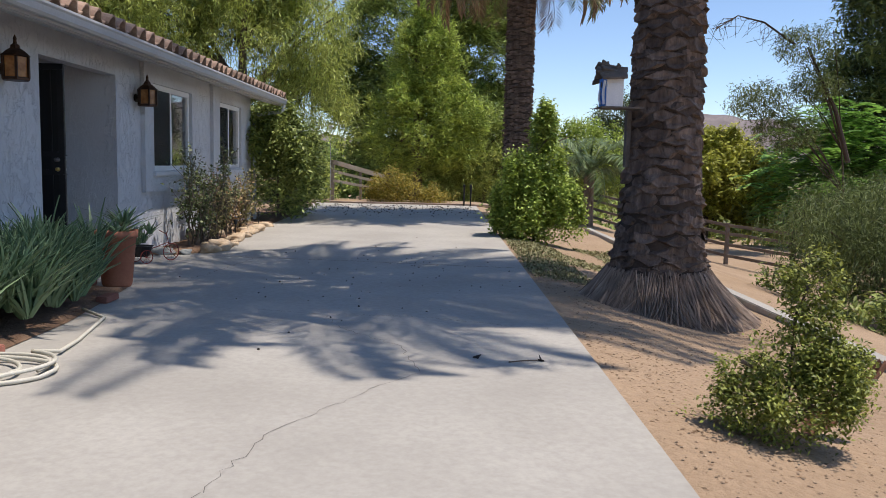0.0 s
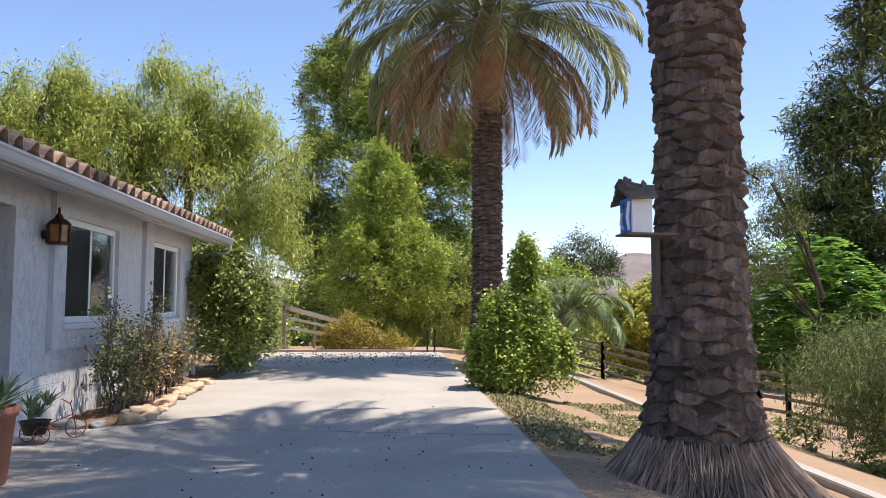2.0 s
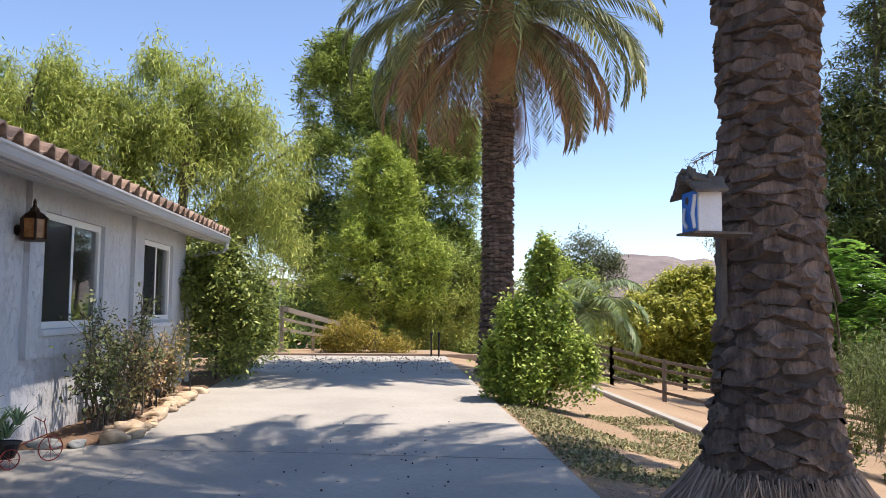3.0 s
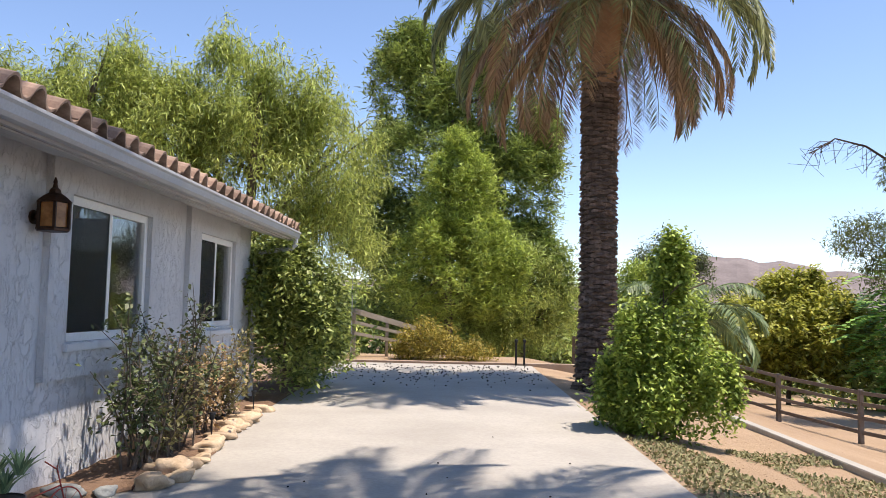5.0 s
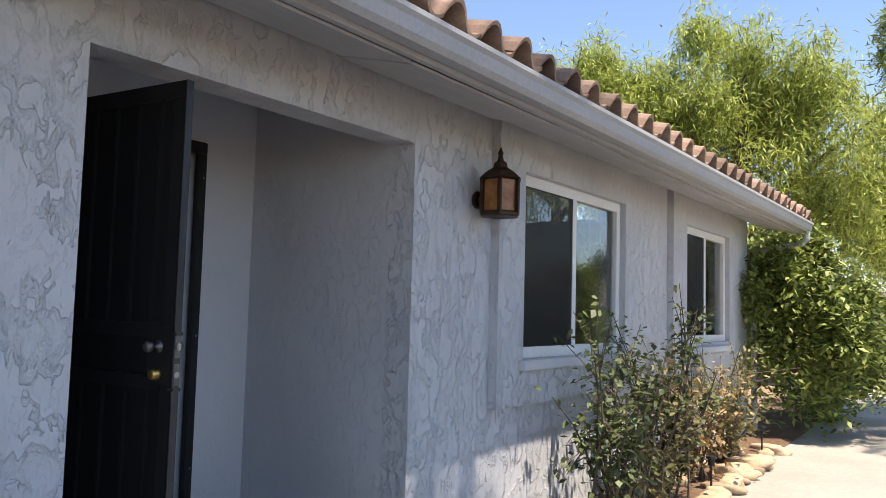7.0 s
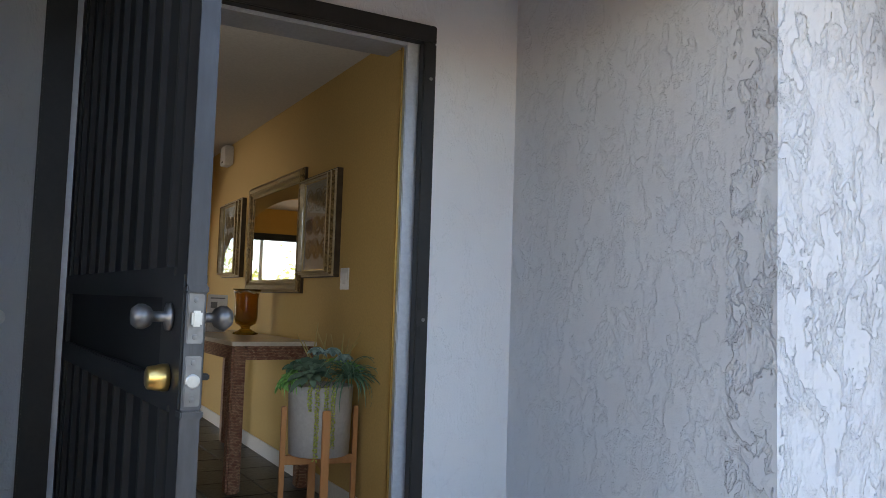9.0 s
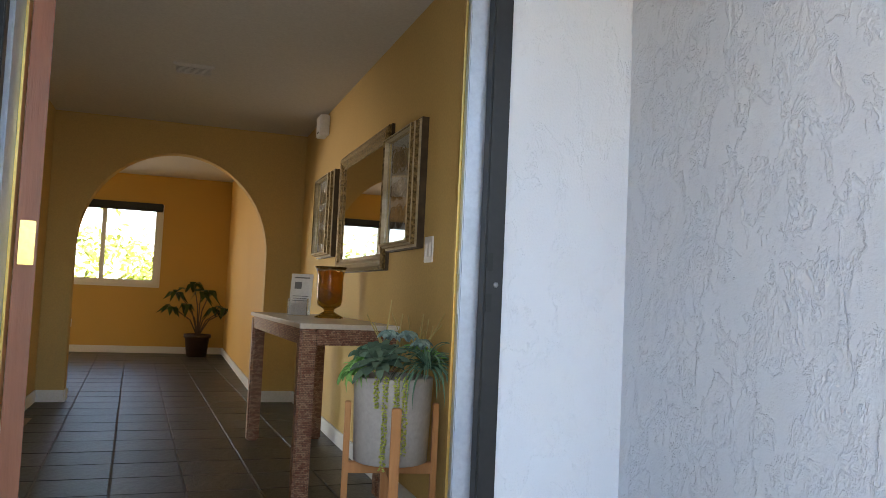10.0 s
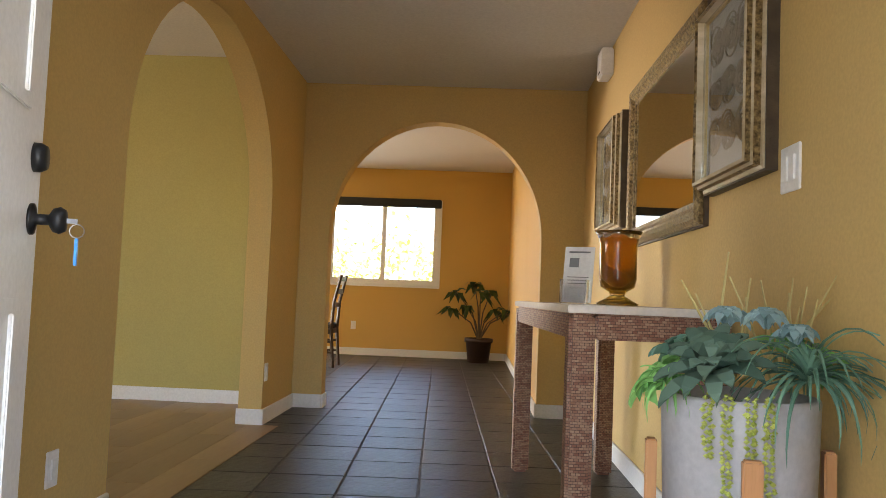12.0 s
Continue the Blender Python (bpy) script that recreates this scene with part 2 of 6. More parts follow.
def lathe(bm, profile, steps=24, m=None):
    """Turns (radius, height) pairs round the z axis."""
    rings = []
    for r, z in profile:
        ring = []
        for i in range(steps):
            a = 2 * math.pi * i / steps
            p = Vector((r * math.cos(a), r * math.sin(a), z))
            ring.append(bm.verts.new(m @ p if m is not None else p))
        rings.append(ring)
    for a, b in zip(rings, rings[1:]):
        for i in range(steps):
            j = (i + 1) % steps
            bm.faces.new((a[i], a[j], b[j], b[i]))
    bm.faces.new(list(reversed(rings[0])))
    bm.faces.new(rings[-1])
    return bm


def tube(bm, points, radii, steps=8, cap=True):
    """A tapered tube along points."""
    pts = [Vector(p) for p in points]
    if isinstance(radii, (int, float)):
        radii = [radii] * len(pts)
    rings = []
    side = None
    for i, p in enumerate(pts):
        d = (pts[min(i + 1, len(pts) - 1)] - pts[max(i - 1, 0)]).normalized()
        if side is None:
            side = d.cross(Vector((0, 0, 1)) if abs(d.z) < 0.9 else Vector((1, 0, 0))).normalized()
        side = (side - d * side.dot(d)).normalized()
        up = d.cross(side)
        rings.append([bm.verts.new(p + (side * math.cos(2 * math.pi * k / steps) + up * math.sin(2 * math.pi * k / steps)) * radii[i]) for k in range(steps)])
    for a, b in zip(rings, rings[1:]):
        for k in range(steps):
            j = (k + 1) % steps
            bm.faces.new((a[k], a[j], b[j], b[k]))
    if cap:
        bm.faces.new(list(reversed(rings[0])))
        bm.faces.new(rings[-1])
    return bm


def wall_x(bm, x0, x1, y0, y1, z0, z1, holes=()):
    """A wall slab in a plane of constant x, with rectangular holes (ya, yb, za, zb) through it."""
    ys = sorted({y0, y1, *[h[0] for h in holes], *[h[1] for h in holes]})
    for a, b in zip(ys, ys[1:]):
        mid = (a + b) / 2
        cuts = sorted((h[2], h[3]) for h in holes if h[0] < mid < h[1])
        z = z0
        for za, zb in cuts:
            if za > z + 1e-6:
                box(bm, x0, x1, a, b, z, za)
            z = zb
        if z < z1 - 1e-6:
            box(bm, x0, x1, a, b, z, z1)
    bmesh.ops.remove_doubles(bm, verts=bm.verts, dist=1e-5)
    return bm


def arch_wall(across, d0, d1, u0, u1, z0, z1, a0, a1, spring, top, steps=28):
    """A slab with an arched opening a0..a1 that springs at one height and peaks at another. across 'x': the slab lies in a plane of constant x."""
    bm = bmesh.new()

    def put(u, d, z):
        return bm.verts.new((d, u, z) if across == "x" else (u, d, z))

    us = [a0 + (a1 - a0) * (0.5 - 0.5 * math.cos(math.pi * i / steps)) for i in range(steps + 1)]
    mid, half = (a0 + a1) / 2, (a1 - a0) / 2
    lows = [spring + (top - spring) * math.sqrt(max(0.0, 1 - ((u - mid) / half) ** 2)) for u in us]
    for ua, ub, la, lb in [(u0, a0, z0, z0)] + [(us[i], us[i + 1], lows[i], lows[i + 1]) for i in range(steps)] + [(a1, u1, z0, z0)]:
        v = [put(ua, d0, la), put(ub, d0, lb), put(ub, d0, z1), put(ua, d0, z1), put(ua, d1, la), put(ub, d1, lb), put(ub, d1, z1), put(ua, d1, z1)]
        for q in ((0, 1, 2, 3), (7, 6, 5, 4), (0, 4, 5, 1), (3, 2, 6, 7)):
            bm.faces.new([v[k] for k in q])
    for u in (a0, a1):
        bm.faces.new([put(u, d0, z0), put(u, d1, z0), put(u, d1, spring), put(u, d0, spring)])
    bmesh.ops.remove_doubles(bm, verts=bm.verts, dist=1e-5)
    bmesh.ops.recalc_face_normals(bm, faces=bm.faces)
    return bm


def mesh_from(name, verts, faces, material, parent=None, label=""):
    me = bpy.data.meshes.new(name)
    me.from_pydata([tuple(v) for v in verts], [], [tuple(f) for f in faces])
    for m in (material if isinstance(material, (list, tuple)) else [material]):
        me.materials.append(m)
    ob = new(name, me)
    if parent is not None:
        ob.parent = parent
    return tagged(ob, label)


def leaf_cloud(rng, spots, length, width, droop=0.2, jitter=0.3):
    """Folded leaves (two triangles each side of a midrib kept to one quad pair) at the given spots; returns vertices and faces."""
    n = len(spots)
    a = rng.uniform(0, 2 * np.pi, n)
    tilt = rng.normal(-droop, 0.5, n)
    d = np.stack([np.cos(a) * np.cos(tilt), np.sin(a) * np.cos(tilt), np.sin(tilt)], 1)
    s = np.stack([-np.sin(a), np.cos(a), rng.normal(0, 0.5, n)], 1)
    s /= np.linalg.norm(s, axis=1, keepdims=True)
    ln = (length * rng.uniform(1 - jitter, 1 + jitter, n))[:, None]
    wd = (width * rng.uniform(1 - jitter, 1 + jitter, n))[:, None]
    p0 = spots
    p1 = spots + d * ln * 0.45 + s * wd * 0.5
    p2 = spots + d * ln + np.array([0, 0, -1.0]) * ln * 0.12
    p3 = spots + d * ln * 0.45 - s * wd * 0.5
    verts = np.stack([p0, p1, p2, p3], 1).reshape(-1, 3)
    base = np.arange(n)[:, None] * 4
    faces = base + np.array([[0, 1, 2, 3]])
    return verts, faces


def crown_spots(rng, blobs, clusters, per, spread, shell=0.55):
    """Clustered leaf spots inside ellipsoids (x, y, z, rx, ry, rz), thicker towards their outside."""
    vol = np.array([b[3] * b[4] * b[5] for b in blobs]) ** 0.7
    pick = rng.choice(len(blobs), clusters, p=vol / vol.sum())
    b = np.array(blobs)[pick]
    v = rng.normal(size=(clusters, 3))
    v /= np.linalg.norm(v, axis=1, keepdims=True)
    r = shell + (1.1 - shell) * rng.uniform(0, 1, clusters) ** 0.6
    lump = np.array([noise.noise(Vector(q) * 2.3 + Vector((b0[0], b0[1], b0[2]))) for q, b0 in zip(v, b)])
    r = r * (1 + 0.45 * lump) * np.where(rng.uniform(0, 1, clusters) < 0.07, rng.uniform(1.05, 1.3, clusters), 1.0)
    centre = b[:, :3] + v * b[:, 3:6] * r[:, None]
    spots = np.repeat(centre, per, 0) + rng.normal(size=(clusters * per, 3)) * np.array(spread)
    return spots


def tree(name, label, category, at, blobs, clusters, per, leaf, material, trunk_r, limbs, seed, bark=None, spread=(0.2, 0.2, 0.2), droop=0.2, shell=0.55, trunk_h=None, plumes=0, plume=(0.45, 1.0)):
    """A trunk with limbs reaching into each blob of the crown, and a crown of many single leaves."""
    rng = np.random.default_rng(seed)
    t = thing(name, label, category, Matrix.Translation(at))
    bm = bmesh.new()
    top = max(b[2] for b in blobs)
    h = trunk_h or top
    lean = rng.normal(0, 0.04, 2)
    trunk = [(lean[0] * z + 0.05 * math.sin(z), lean[1] * z + 0.05 * math.cos(1.3 * z), z) for z in np.linspace(-0.4, h, 9)]
    tube(bm, trunk, [trunk_r * (1.25 if i == 0 else 1) * (1 - 0.8 * i / 8) for i in range(9)], 9)
    for b in blobs[:limbs]:
        z0 = max(0.15 * h, min(h * 0.85, b[2] - max(abs(b[0]), abs(b[1])) * 0.9))
        s = Vector((lean[0] * z0, lean[1] * z0, z0))
        e = Vector(b[:3])
        for k in range(3):
            tip = e + Vector(rng.normal(size=3)) * 0.55 * Vector(b[3:6]).length / 1.7
            mid = s.lerp(tip, 0.5) + Vector((0, 0, 0.08 * (tip - s).length))
            tube(bm, [s, mid, tip], [trunk_r * 0.35, trunk_r * 0.2, 0.012], 5)
    part("trunk", bm, bark or M_BARK, t)
    tips = []
    for _ in range(plumes):
        q = blobs[rng.integers(len(blobs))]
        a, e = rng.uniform(0, 2 * math.pi), rng.uniform(0.1, 1.4)
        s = rng.uniform(0.7, 1.2)
        tips.append((q[0] + q[3] * math.cos(a) * math.cos(e), q[1] + q[4] * math.sin(a) * math.cos(e), q[2] + q[5] * math.sin(e), plume[0] * s, plume[0] * s, plume[1] * s))
    spots = crown_spots(rng, blobs, clusters, per, spread, shell)
    if tips:
        spots = np.concatenate([spots, crown_spots(rng, tips, plumes * 26, per, np.array(spread) * 0.8, 0.15)])
    v, f = leaf_cloud(rng, spots, leaf[0], leaf[1], droop)
    mesh_from("crown", v, f, material, t)
    return t


# ---- ground ----
def ground_z(x, y):
    """Level under the drive and the house, falling away towards the orchard side and beyond the drive's end."""
    def ease(a, b, v):
        t = min(1.0, max(0.0, (v - a) / (b - a)))
        return t * t * (3 - 2 * t)
    z = -0.13 - 0.24 * ease(4.8, 6.6, x) - 1.1 * ease(6.9, 12.0, x) - 1.2 * ease(12.0, 40.0, x)
    z -= 1.0 * ease(17.0, 32.0, y) + 2.0 * ease(30, 120, y)
    z += 0.02 * noise.noise((x * 0.8, y * 0.8, 0)) if x > 4.8 or y > 14.5 else 0
    return z


def build_ground():
    xs = sorted({-3000, -1200, -500, -200, -90, -45, -25, *[float(v) for v in np.arange(-16, 4.6, 2)], *[round(float(v), 2) for v in np.arange(4.7, 9, 0.15)], *[float(v) for v in np.arange(9, 20, 0.6)], 24, 30, 40, 60, 100, 200, 500, 1200, 3000})
    ys = sorted({-3000, -1000, -300, -100, -40, -20, *[round(float(v), 2) for v in np.arange(-12, 18, 0.25)], *[float(v) for v in np.arange(18, 40, 1.5)], 50, 70, 100, 160, 300, 700, 1500, 3000})
    verts = [(x, y, ground_z(x, y)) for y in ys for x in xs]
    nx = len(xs)
    faces = []
    for j in range(len(ys) - 1):
        for i in range(nx - 1):
            if -14.5 < (xs[i] + xs[i + 1]) / 2 < 0 and -12 < (ys[j] + ys[j + 1]) / 2 < 6.1:
                continue
            faces.append((j * nx + i, j * nx + i + 1, (j + 1) * nx + i + 1, (j + 1) * nx + i))
    ob = mesh_from("ground", verts, faces, M_DIRT)
    tagged(ob, "dry tan dirt sloping away from the concrete drive", "ground", "", "structure")


build_ground()

DRIVE_Z = -0.1
bm = bmesh.new()
box(bm, 0.0, 4.8, -14.0, 14.4, DRIVE_Z - 0.25, DRIVE_Z, bevel=0.012)
driveway = structure("driveway", bm, M_CONCRETE, "pale grey concrete drive with cracks and a joint", category="driveway")


def ribbon(points, width, rng):
    """A thin, wavering crack lying on the drive."""
    verts, faces = [], []
    fine = []
    for a, b in zip(points, points[1:]):
        n = max(2, int((Vector(b) - Vector(a)).length / 0.05))
        fine += [Vector(a).lerp(Vector(b), k / n) for k in range(n)]
    fine.append(Vector(points[-1]))
    for i, p in enumerate(fine):
        d = (fine[min(i + 1, len(fine) - 1)] - fine[max(i - 1, 0)]).normalized()
        n = Vector((-d.y, d.x))
        w = width * rng.uniform(0.35, 1.2)
        o = n * rng.normal(0, 0.012)
        for s in (1, -1):
            q = p + o + n * w * s
            verts.append((q.x, q.y, DRIVE_Z + 0.002))
    for i in range(len(fine) - 1):
        faces.append((2 * i, 2 * i + 1, 2 * i + 3, 2 * i + 2))
    return verts, faces


crng = np.random.default_rng(5)
for pts, w in (([(2.95, -6.5), (3.06, -5.83), (3.44, -5.13), (3.69, -4.77), (3.55, -4.1), (3.1, -3.6), (2.89, -3.08), (2.3, -2.9)], 0.0017),
               ([(2.89, -3.08), (3.6, -3.05), (4.2, -3.3), (4.8, -3.5)], 0.0017),
               ([(2.2, -14), (2.6, -9), (2.95, -6.5)], 0.0017),
               ([(0.95, 0.62), (2.4, 0.45), (3.6, 0.25), (4.8, 0.08)], 0.010),
               ([(0.5, -2.2), (1.3, -1.2), (1.5, 0.5)], 0.0028)):
    v, f = ribbon(pts, w, crng)
    mesh_from("crack", v, f, M_CRACK, driveway)

# ---- house shell ----
FLOOR, CEIL = 0.0, 2.44
W1, W2 = (1.035, 2.6, 0.94, 2.065), (4.06, 5.45, 0.97, 2.06)
bm = bmesh.new()
wall_x(bm, -0.16, 0.0, -12.0, 6.39, -0.3, 2.42, [(-1.74, 0.0, -0.3, 2.05), W1, W2, ])
wall_front = structure("wall_front", bm, M_STUCCO, "pale grey hand-trowelled stucco front wall", category="wall")
bm = boxes((-1.36, -0.16, 0.0, 0.16, -0.3, 2.62))
structure("wall_alcove_far", bm, M_STUCCO_ALCOVE, "textured pale grey stucco side of the entry alcove", category="wall")
bm = boxes((-1.36, -0.16, -1.9, -1.74, -0.3, 2.62))
structure("wall_alcove_near", bm, M_STUCCO, "grey stucco side of the entry alcove", category="wall")
DOOR = (-1.54, -0.37, -0.3, 2.06)
bm = bmesh.new()
wall_x(bm, -1.36, -1.18, -1.74, 0.0, -0.3, 2.62, [DOOR])
structure("wall_alcove_back", bm, M_STUCCO_SMOOTH, "smooth grey stucco wall round the front door", category="wall")
bm = boxes((-1.18, -0.16, -1.74, 0.0, 2.40, 2.46))
structure("ceiling_alcove", bm, M_STUCCO_SMOOTH, "grey stucco alcove ceiling", category="ceiling")
bm = boxes((-1.18, 0.0, -1.74, 0.0, -0.3, -0.098))
structure("floor_alcove", bm, M_CONCRETE, "grey concrete entry floor", category="floor")
bm = boxes((-14.0, -0.16, 6.23, 6.39, -0.3, 2.42))
structure("wall_end", bm, M_STUCCO, "grey stucco end wall", category="wall")

# pop-out stucco surrounds with the windows set into them
def window_unit(name, y0, y1, z0, z1, x, glass_name, facing=1, split=0.5, blind=False):
    """A two-light sliding window in a white vinyl frame, in a wall of constant x."""
    w = tagged(new(name), "white vinyl sliding window with two panes", "window", "", "structure")
    t, d = 0.068, 0.05
    mid = y0 + (y1 - y0) * split
    part("window_frame", boxes((x - d, x, y0, y1, z1 - t, z1), (x - d, x, y0, y1, z0, z0 + t), (x - d, x, y0, y0 + t, z0 + t, z1 - t), (x - d, x, y1 - t, y1, z0 + t, z1 - t), bevel=0.004), M_WHITE, w)
    part("meeting_stile", boxes((x - d * 0.9, x - 0.004, mid - 0.03, mid + 0.03, z0 + t, z1 - t), bevel=0.004), M_WHITE, w)
    for a, b, o in ((y0 + t, mid - 0.03, 0.3), (mid + 0.03, y1 - t, 0.62)):
        g = part("pane", boxes((x - d * o - 0.004, x - d * o, a, b, z0 + t, z1 - t)), M_GLASS, w)
        g.visible_shadow = False
    if facing > 0:
        part("insect_screen", boxes((x - d * 0.16, x - d * 0.13, y0 + t, mid - 0.03, z0 + t, z1 - t)), M_SCREEN, w, "dark insect screen")
    return w


for wy, name, sy in ((W1, "window_1", 0.735), (W2, "window_2", 3.69)):
    ey = wy[1] + 0.2
    bm = bmesh.new()
    wall_x(bm, 0.0, 0.058, sy, ey, 0.67, 2.33, [wy])
    structure("window_surround", bm, M_STUCCO, "raised grey stucco panel round a window", category="wall trim")
    u = window_unit(name, *wy, 0.012, "pane")
    part("window_sill", boxes((0.0581, 0.10, wy[0] - 0.06, wy[1] + 0.06, 0.875, 0.935), bevel=0.006), M_STUCCO_SMOOTH, u, "grey stucco sill")
# room shell behind the panes; its shade is put into a near-black colour
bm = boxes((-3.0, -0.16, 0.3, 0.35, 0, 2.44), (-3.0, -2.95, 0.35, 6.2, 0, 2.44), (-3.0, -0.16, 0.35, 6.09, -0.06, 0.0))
structure("wall_bedroom", bm, M_ROOM_SHADE, "plain room shell coloured dark for shade behind the windows", category="wall")

# ---- eave, gutter, roof ----
SLOPE = 0.3
EAVE_X, EAVE_Z, ROOF_END = 0.57, 2.28, 6.6

bm = bmesh.new()
m = pose(EAVE_X, 0, EAVE_Z, 0, math.degrees(math.atan(SLOPE)), 0)
box(bm, -8.4, 0.0, -14.0, ROOF_END, 0.0, 0.03, m=m)
structure("roof_deck", bm, M_EAVE, "weathered wood roof deck over the eave", category="roof")
bm = boxes((-14.5, -7.2, -14.0, ROOF_END, 4.55, 4.7))
structure("roof_ridge", bm, M_EAVE, "roof ridge", category="roof")
rafters = tagged(new("rafters"), "weathered rafter tails under the eave", "roof", "", "structure")
rafter_mesh = finish("rafter", boxes((-0.9, -0.03, -0.045, 0, -0.09, -0.001), m=pose(0, 0, 0, 0, math.degrees(math.atan(SLOPE)), 0)), M_EAVE)
for k in range(28):
    ob = new("rafter", rafter_mesh)
    ob.parent = rafters
    ob.matrix_basis = Matrix.Translation((EAVE_X, ROOF_END - 0.05 - k * 0.61, EAVE_Z))
soffit = tagged(new("soffit"), "pale grey painted eave boards with an uneven dark gap at the wall", "trim", "", "structure")
srng = random.Random(12)
y = ROOF_END - 0.02
while y > -13.5:
    ln = srng.uniform(0.9, 2.0)
    x_in = srng.uniform(0.06, 0.13)
    sb = part("soffit_board", boxes((x_in - 0.51, 0, -ln + 0.006, 0, -0.012, 0), bevel=0.002), M_SOFFIT, soffit)
    sb.matrix_basis = Matrix.Translation((0.51, y, 2.195)) @ pose(0, 0, 0, srng.uniform(-0.15, 0.15), 14.5 + srng.uniform(-0.8, 0.8), 0)
    y -= ln

gutter = thing("gutter", "grey painted metal gutter along the tiled eave", "gutter", Matrix.Translation((0, 0, 0)))
bm = bmesh.new()
prof = [(0.0, 0.0), (0.0, -0.10), (0.02, -0.105), (0.07, -0.105), (0.095, -0.085), (0.105, -0.035), (0.122, -0.02), (0.122, 0.0), (0.11, 0.0), (0.088, -0.08), (0.065, -0.093), (0.012, -0.093), (0.012, 0.0)]
ra = [bm.verts.new((EAVE_X - 0.01 + px, -14.0, EAVE_Z + 0.03 + pz)) for px, pz in prof]
rb = [bm.verts.new((EAVE_X - 0.01 + px, ROOF_END, EAVE_Z + 0.03 + pz)) for px, pz in prof]
for i in range(len(prof)):
    j = (i + 1) % len(prof)
    bm.faces.new((ra[i], ra[j], rb[j], rb[i]))
bm.faces.new(ra)
bm.faces.new(list(reversed(rb)))
bmesh.ops.recalc_face_normals(bm, faces=bm.faces)
part("trough", bm, M_GUTTER, gutter)
bm = bmesh.new()
tube(bm, [(EAVE_X + 0.05, ROOF_END - 0.08, 2.24), (EAVE_X + 0.05, ROOF_END - 0.08, 2.12), (EAVE_X - 0.0, ROOF_END - 0.09, 2.07), (0.12, 6.5, 1.99), (0.06, 6.45, 1.92), (0.06, 6.45, -0.05)], 0.035, 8)
part("downpipe", bm, M_GUTTER, gutter)
part("fascia", boxes((EAVE_X - 0.05, EAVE_X - 0.011, -14, ROOF_END - 0.003, EAVE_Z - 0.09, EAVE_Z + 0.005), bevel=0.004), M_SOFFIT, gutter, "pale grey painted board")

# S-shaped clay tiles, one mesh shared by all
def roof_tile_mesh():
    bm = bmesh.new()
    L, W, n = 0.40, 0.262, 10
    top, bot = [], []
    for e, x in enumerate((0.02, -L)):
        r1, r2 = [], []
        for i in range(n + 1):
            u = i / n
            if u < 0.62:
                z = 0.085 * math.sin(math.pi * u / 0.62) ** 0.8
            else:
                z = -0.02 * math.sin(math.pi * (u - 0.62) / 0.38)
            z += 0.03 if e == 0 else 0.0
            r1.append(bm.verts.new((x, u * W, z + 0.03)))
            r2.append(bm.verts.new((x, u * W, z + 0.012)))
        top.append(r1)
        bot.append(r2)
    for i in range(n):
        bm.faces.new((top[0][i], top[0][i + 1], top[1][i + 1], top[1][i]))
        bm.faces.new((bot[0][i + 1], bot[0][i], bot[1][i], bot[1][i + 1]))
        bm.faces.new((bot[0][i], bot[0][i + 1], top[0][i + 1], top[0][i]))
    bmesh.ops.recalc_face_normals(bm, faces=bm.faces)
    return finish("roof_tile", bm, M_TILE_ROOF)

# ---- interior shell ----
XA, YL, YR = -6.65, -2.14, -0.02
bm = boxes((-13.0, -1.36, -2.2, 0.4, -0.2, -0.012))
structure("floor", bm, M_GROUT, "grey grouted slab under slate tiles", category="floor")
bm = boxes((-12.9, -1.36, -9.0, -2.2, -0.2, -0.005))
structure("floor_living", bm, M_LAMINATE, "light brown oak laminate floor", category="floor")
bm = boxes((XA - 0.15, -1.36, YR, YR + 0.12, 0, CEIL))
structure("wall_hall_right", bm, M_YELLOW, "ochre painted hall wall", category="wall")
bm = boxes((XA, -1.36, YL - 0.15, YR, CEIL, CEIL + 0.1))
structure("ceiling", bm, M_CEIL, "off-white painted hall ceiling", category="ceiling")
bm = arch_wall("x", XA - 0.15, XA, YL - 0.15, YR, 0, CEIL + 0.2, -1.92, -0.33, 1.30, 2.17)
structure("wall_arch", bm, M_YELLOW, "ochre wall with a wide round arch", category="wall")
bm = arch_wall("y", YL - 0.15, YL, XA, -1.36, 0, CEIL + 0.2, -5.80, -3.66, 1.387, 2.27)
structure("wall_hall_left", bm, M_YELLOW, "ochre hall wall with a tall round arch", category="wall")
bm = boxes((-1.36 - 0.012, -1.36, YL, -1.54, 0, CEIL), (-1.36 - 0.012, -1.36, -0.37, YR, 0, CEIL), (-1.372, -1.36, -1.54, -0.37, 2.06, CEIL))
structure("wall_hall_front", bm, M_YELLOW, "ochre wall beside the front door", category="wall")
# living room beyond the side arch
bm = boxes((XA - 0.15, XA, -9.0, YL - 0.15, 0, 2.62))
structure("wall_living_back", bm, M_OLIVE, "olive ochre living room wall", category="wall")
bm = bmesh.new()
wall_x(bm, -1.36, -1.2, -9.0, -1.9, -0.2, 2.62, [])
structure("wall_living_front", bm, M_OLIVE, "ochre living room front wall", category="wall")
# the opening is unseen, added to let a fill lamp shine in
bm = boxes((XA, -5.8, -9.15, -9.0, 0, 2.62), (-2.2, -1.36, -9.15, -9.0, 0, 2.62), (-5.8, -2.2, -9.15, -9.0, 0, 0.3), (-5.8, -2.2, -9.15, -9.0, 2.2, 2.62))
structure("wall_living_side", bm, M_OLIVE, "ochre living room end wall with an unseen opening added for fill light", category="wall")
bm = boxes((XA, -1.36, -9.0, YL - 0.15, 2.62, 2.7))
structure("ceiling_living", bm, M_CEIL, "off-white living room ceiling", category="ceiling")
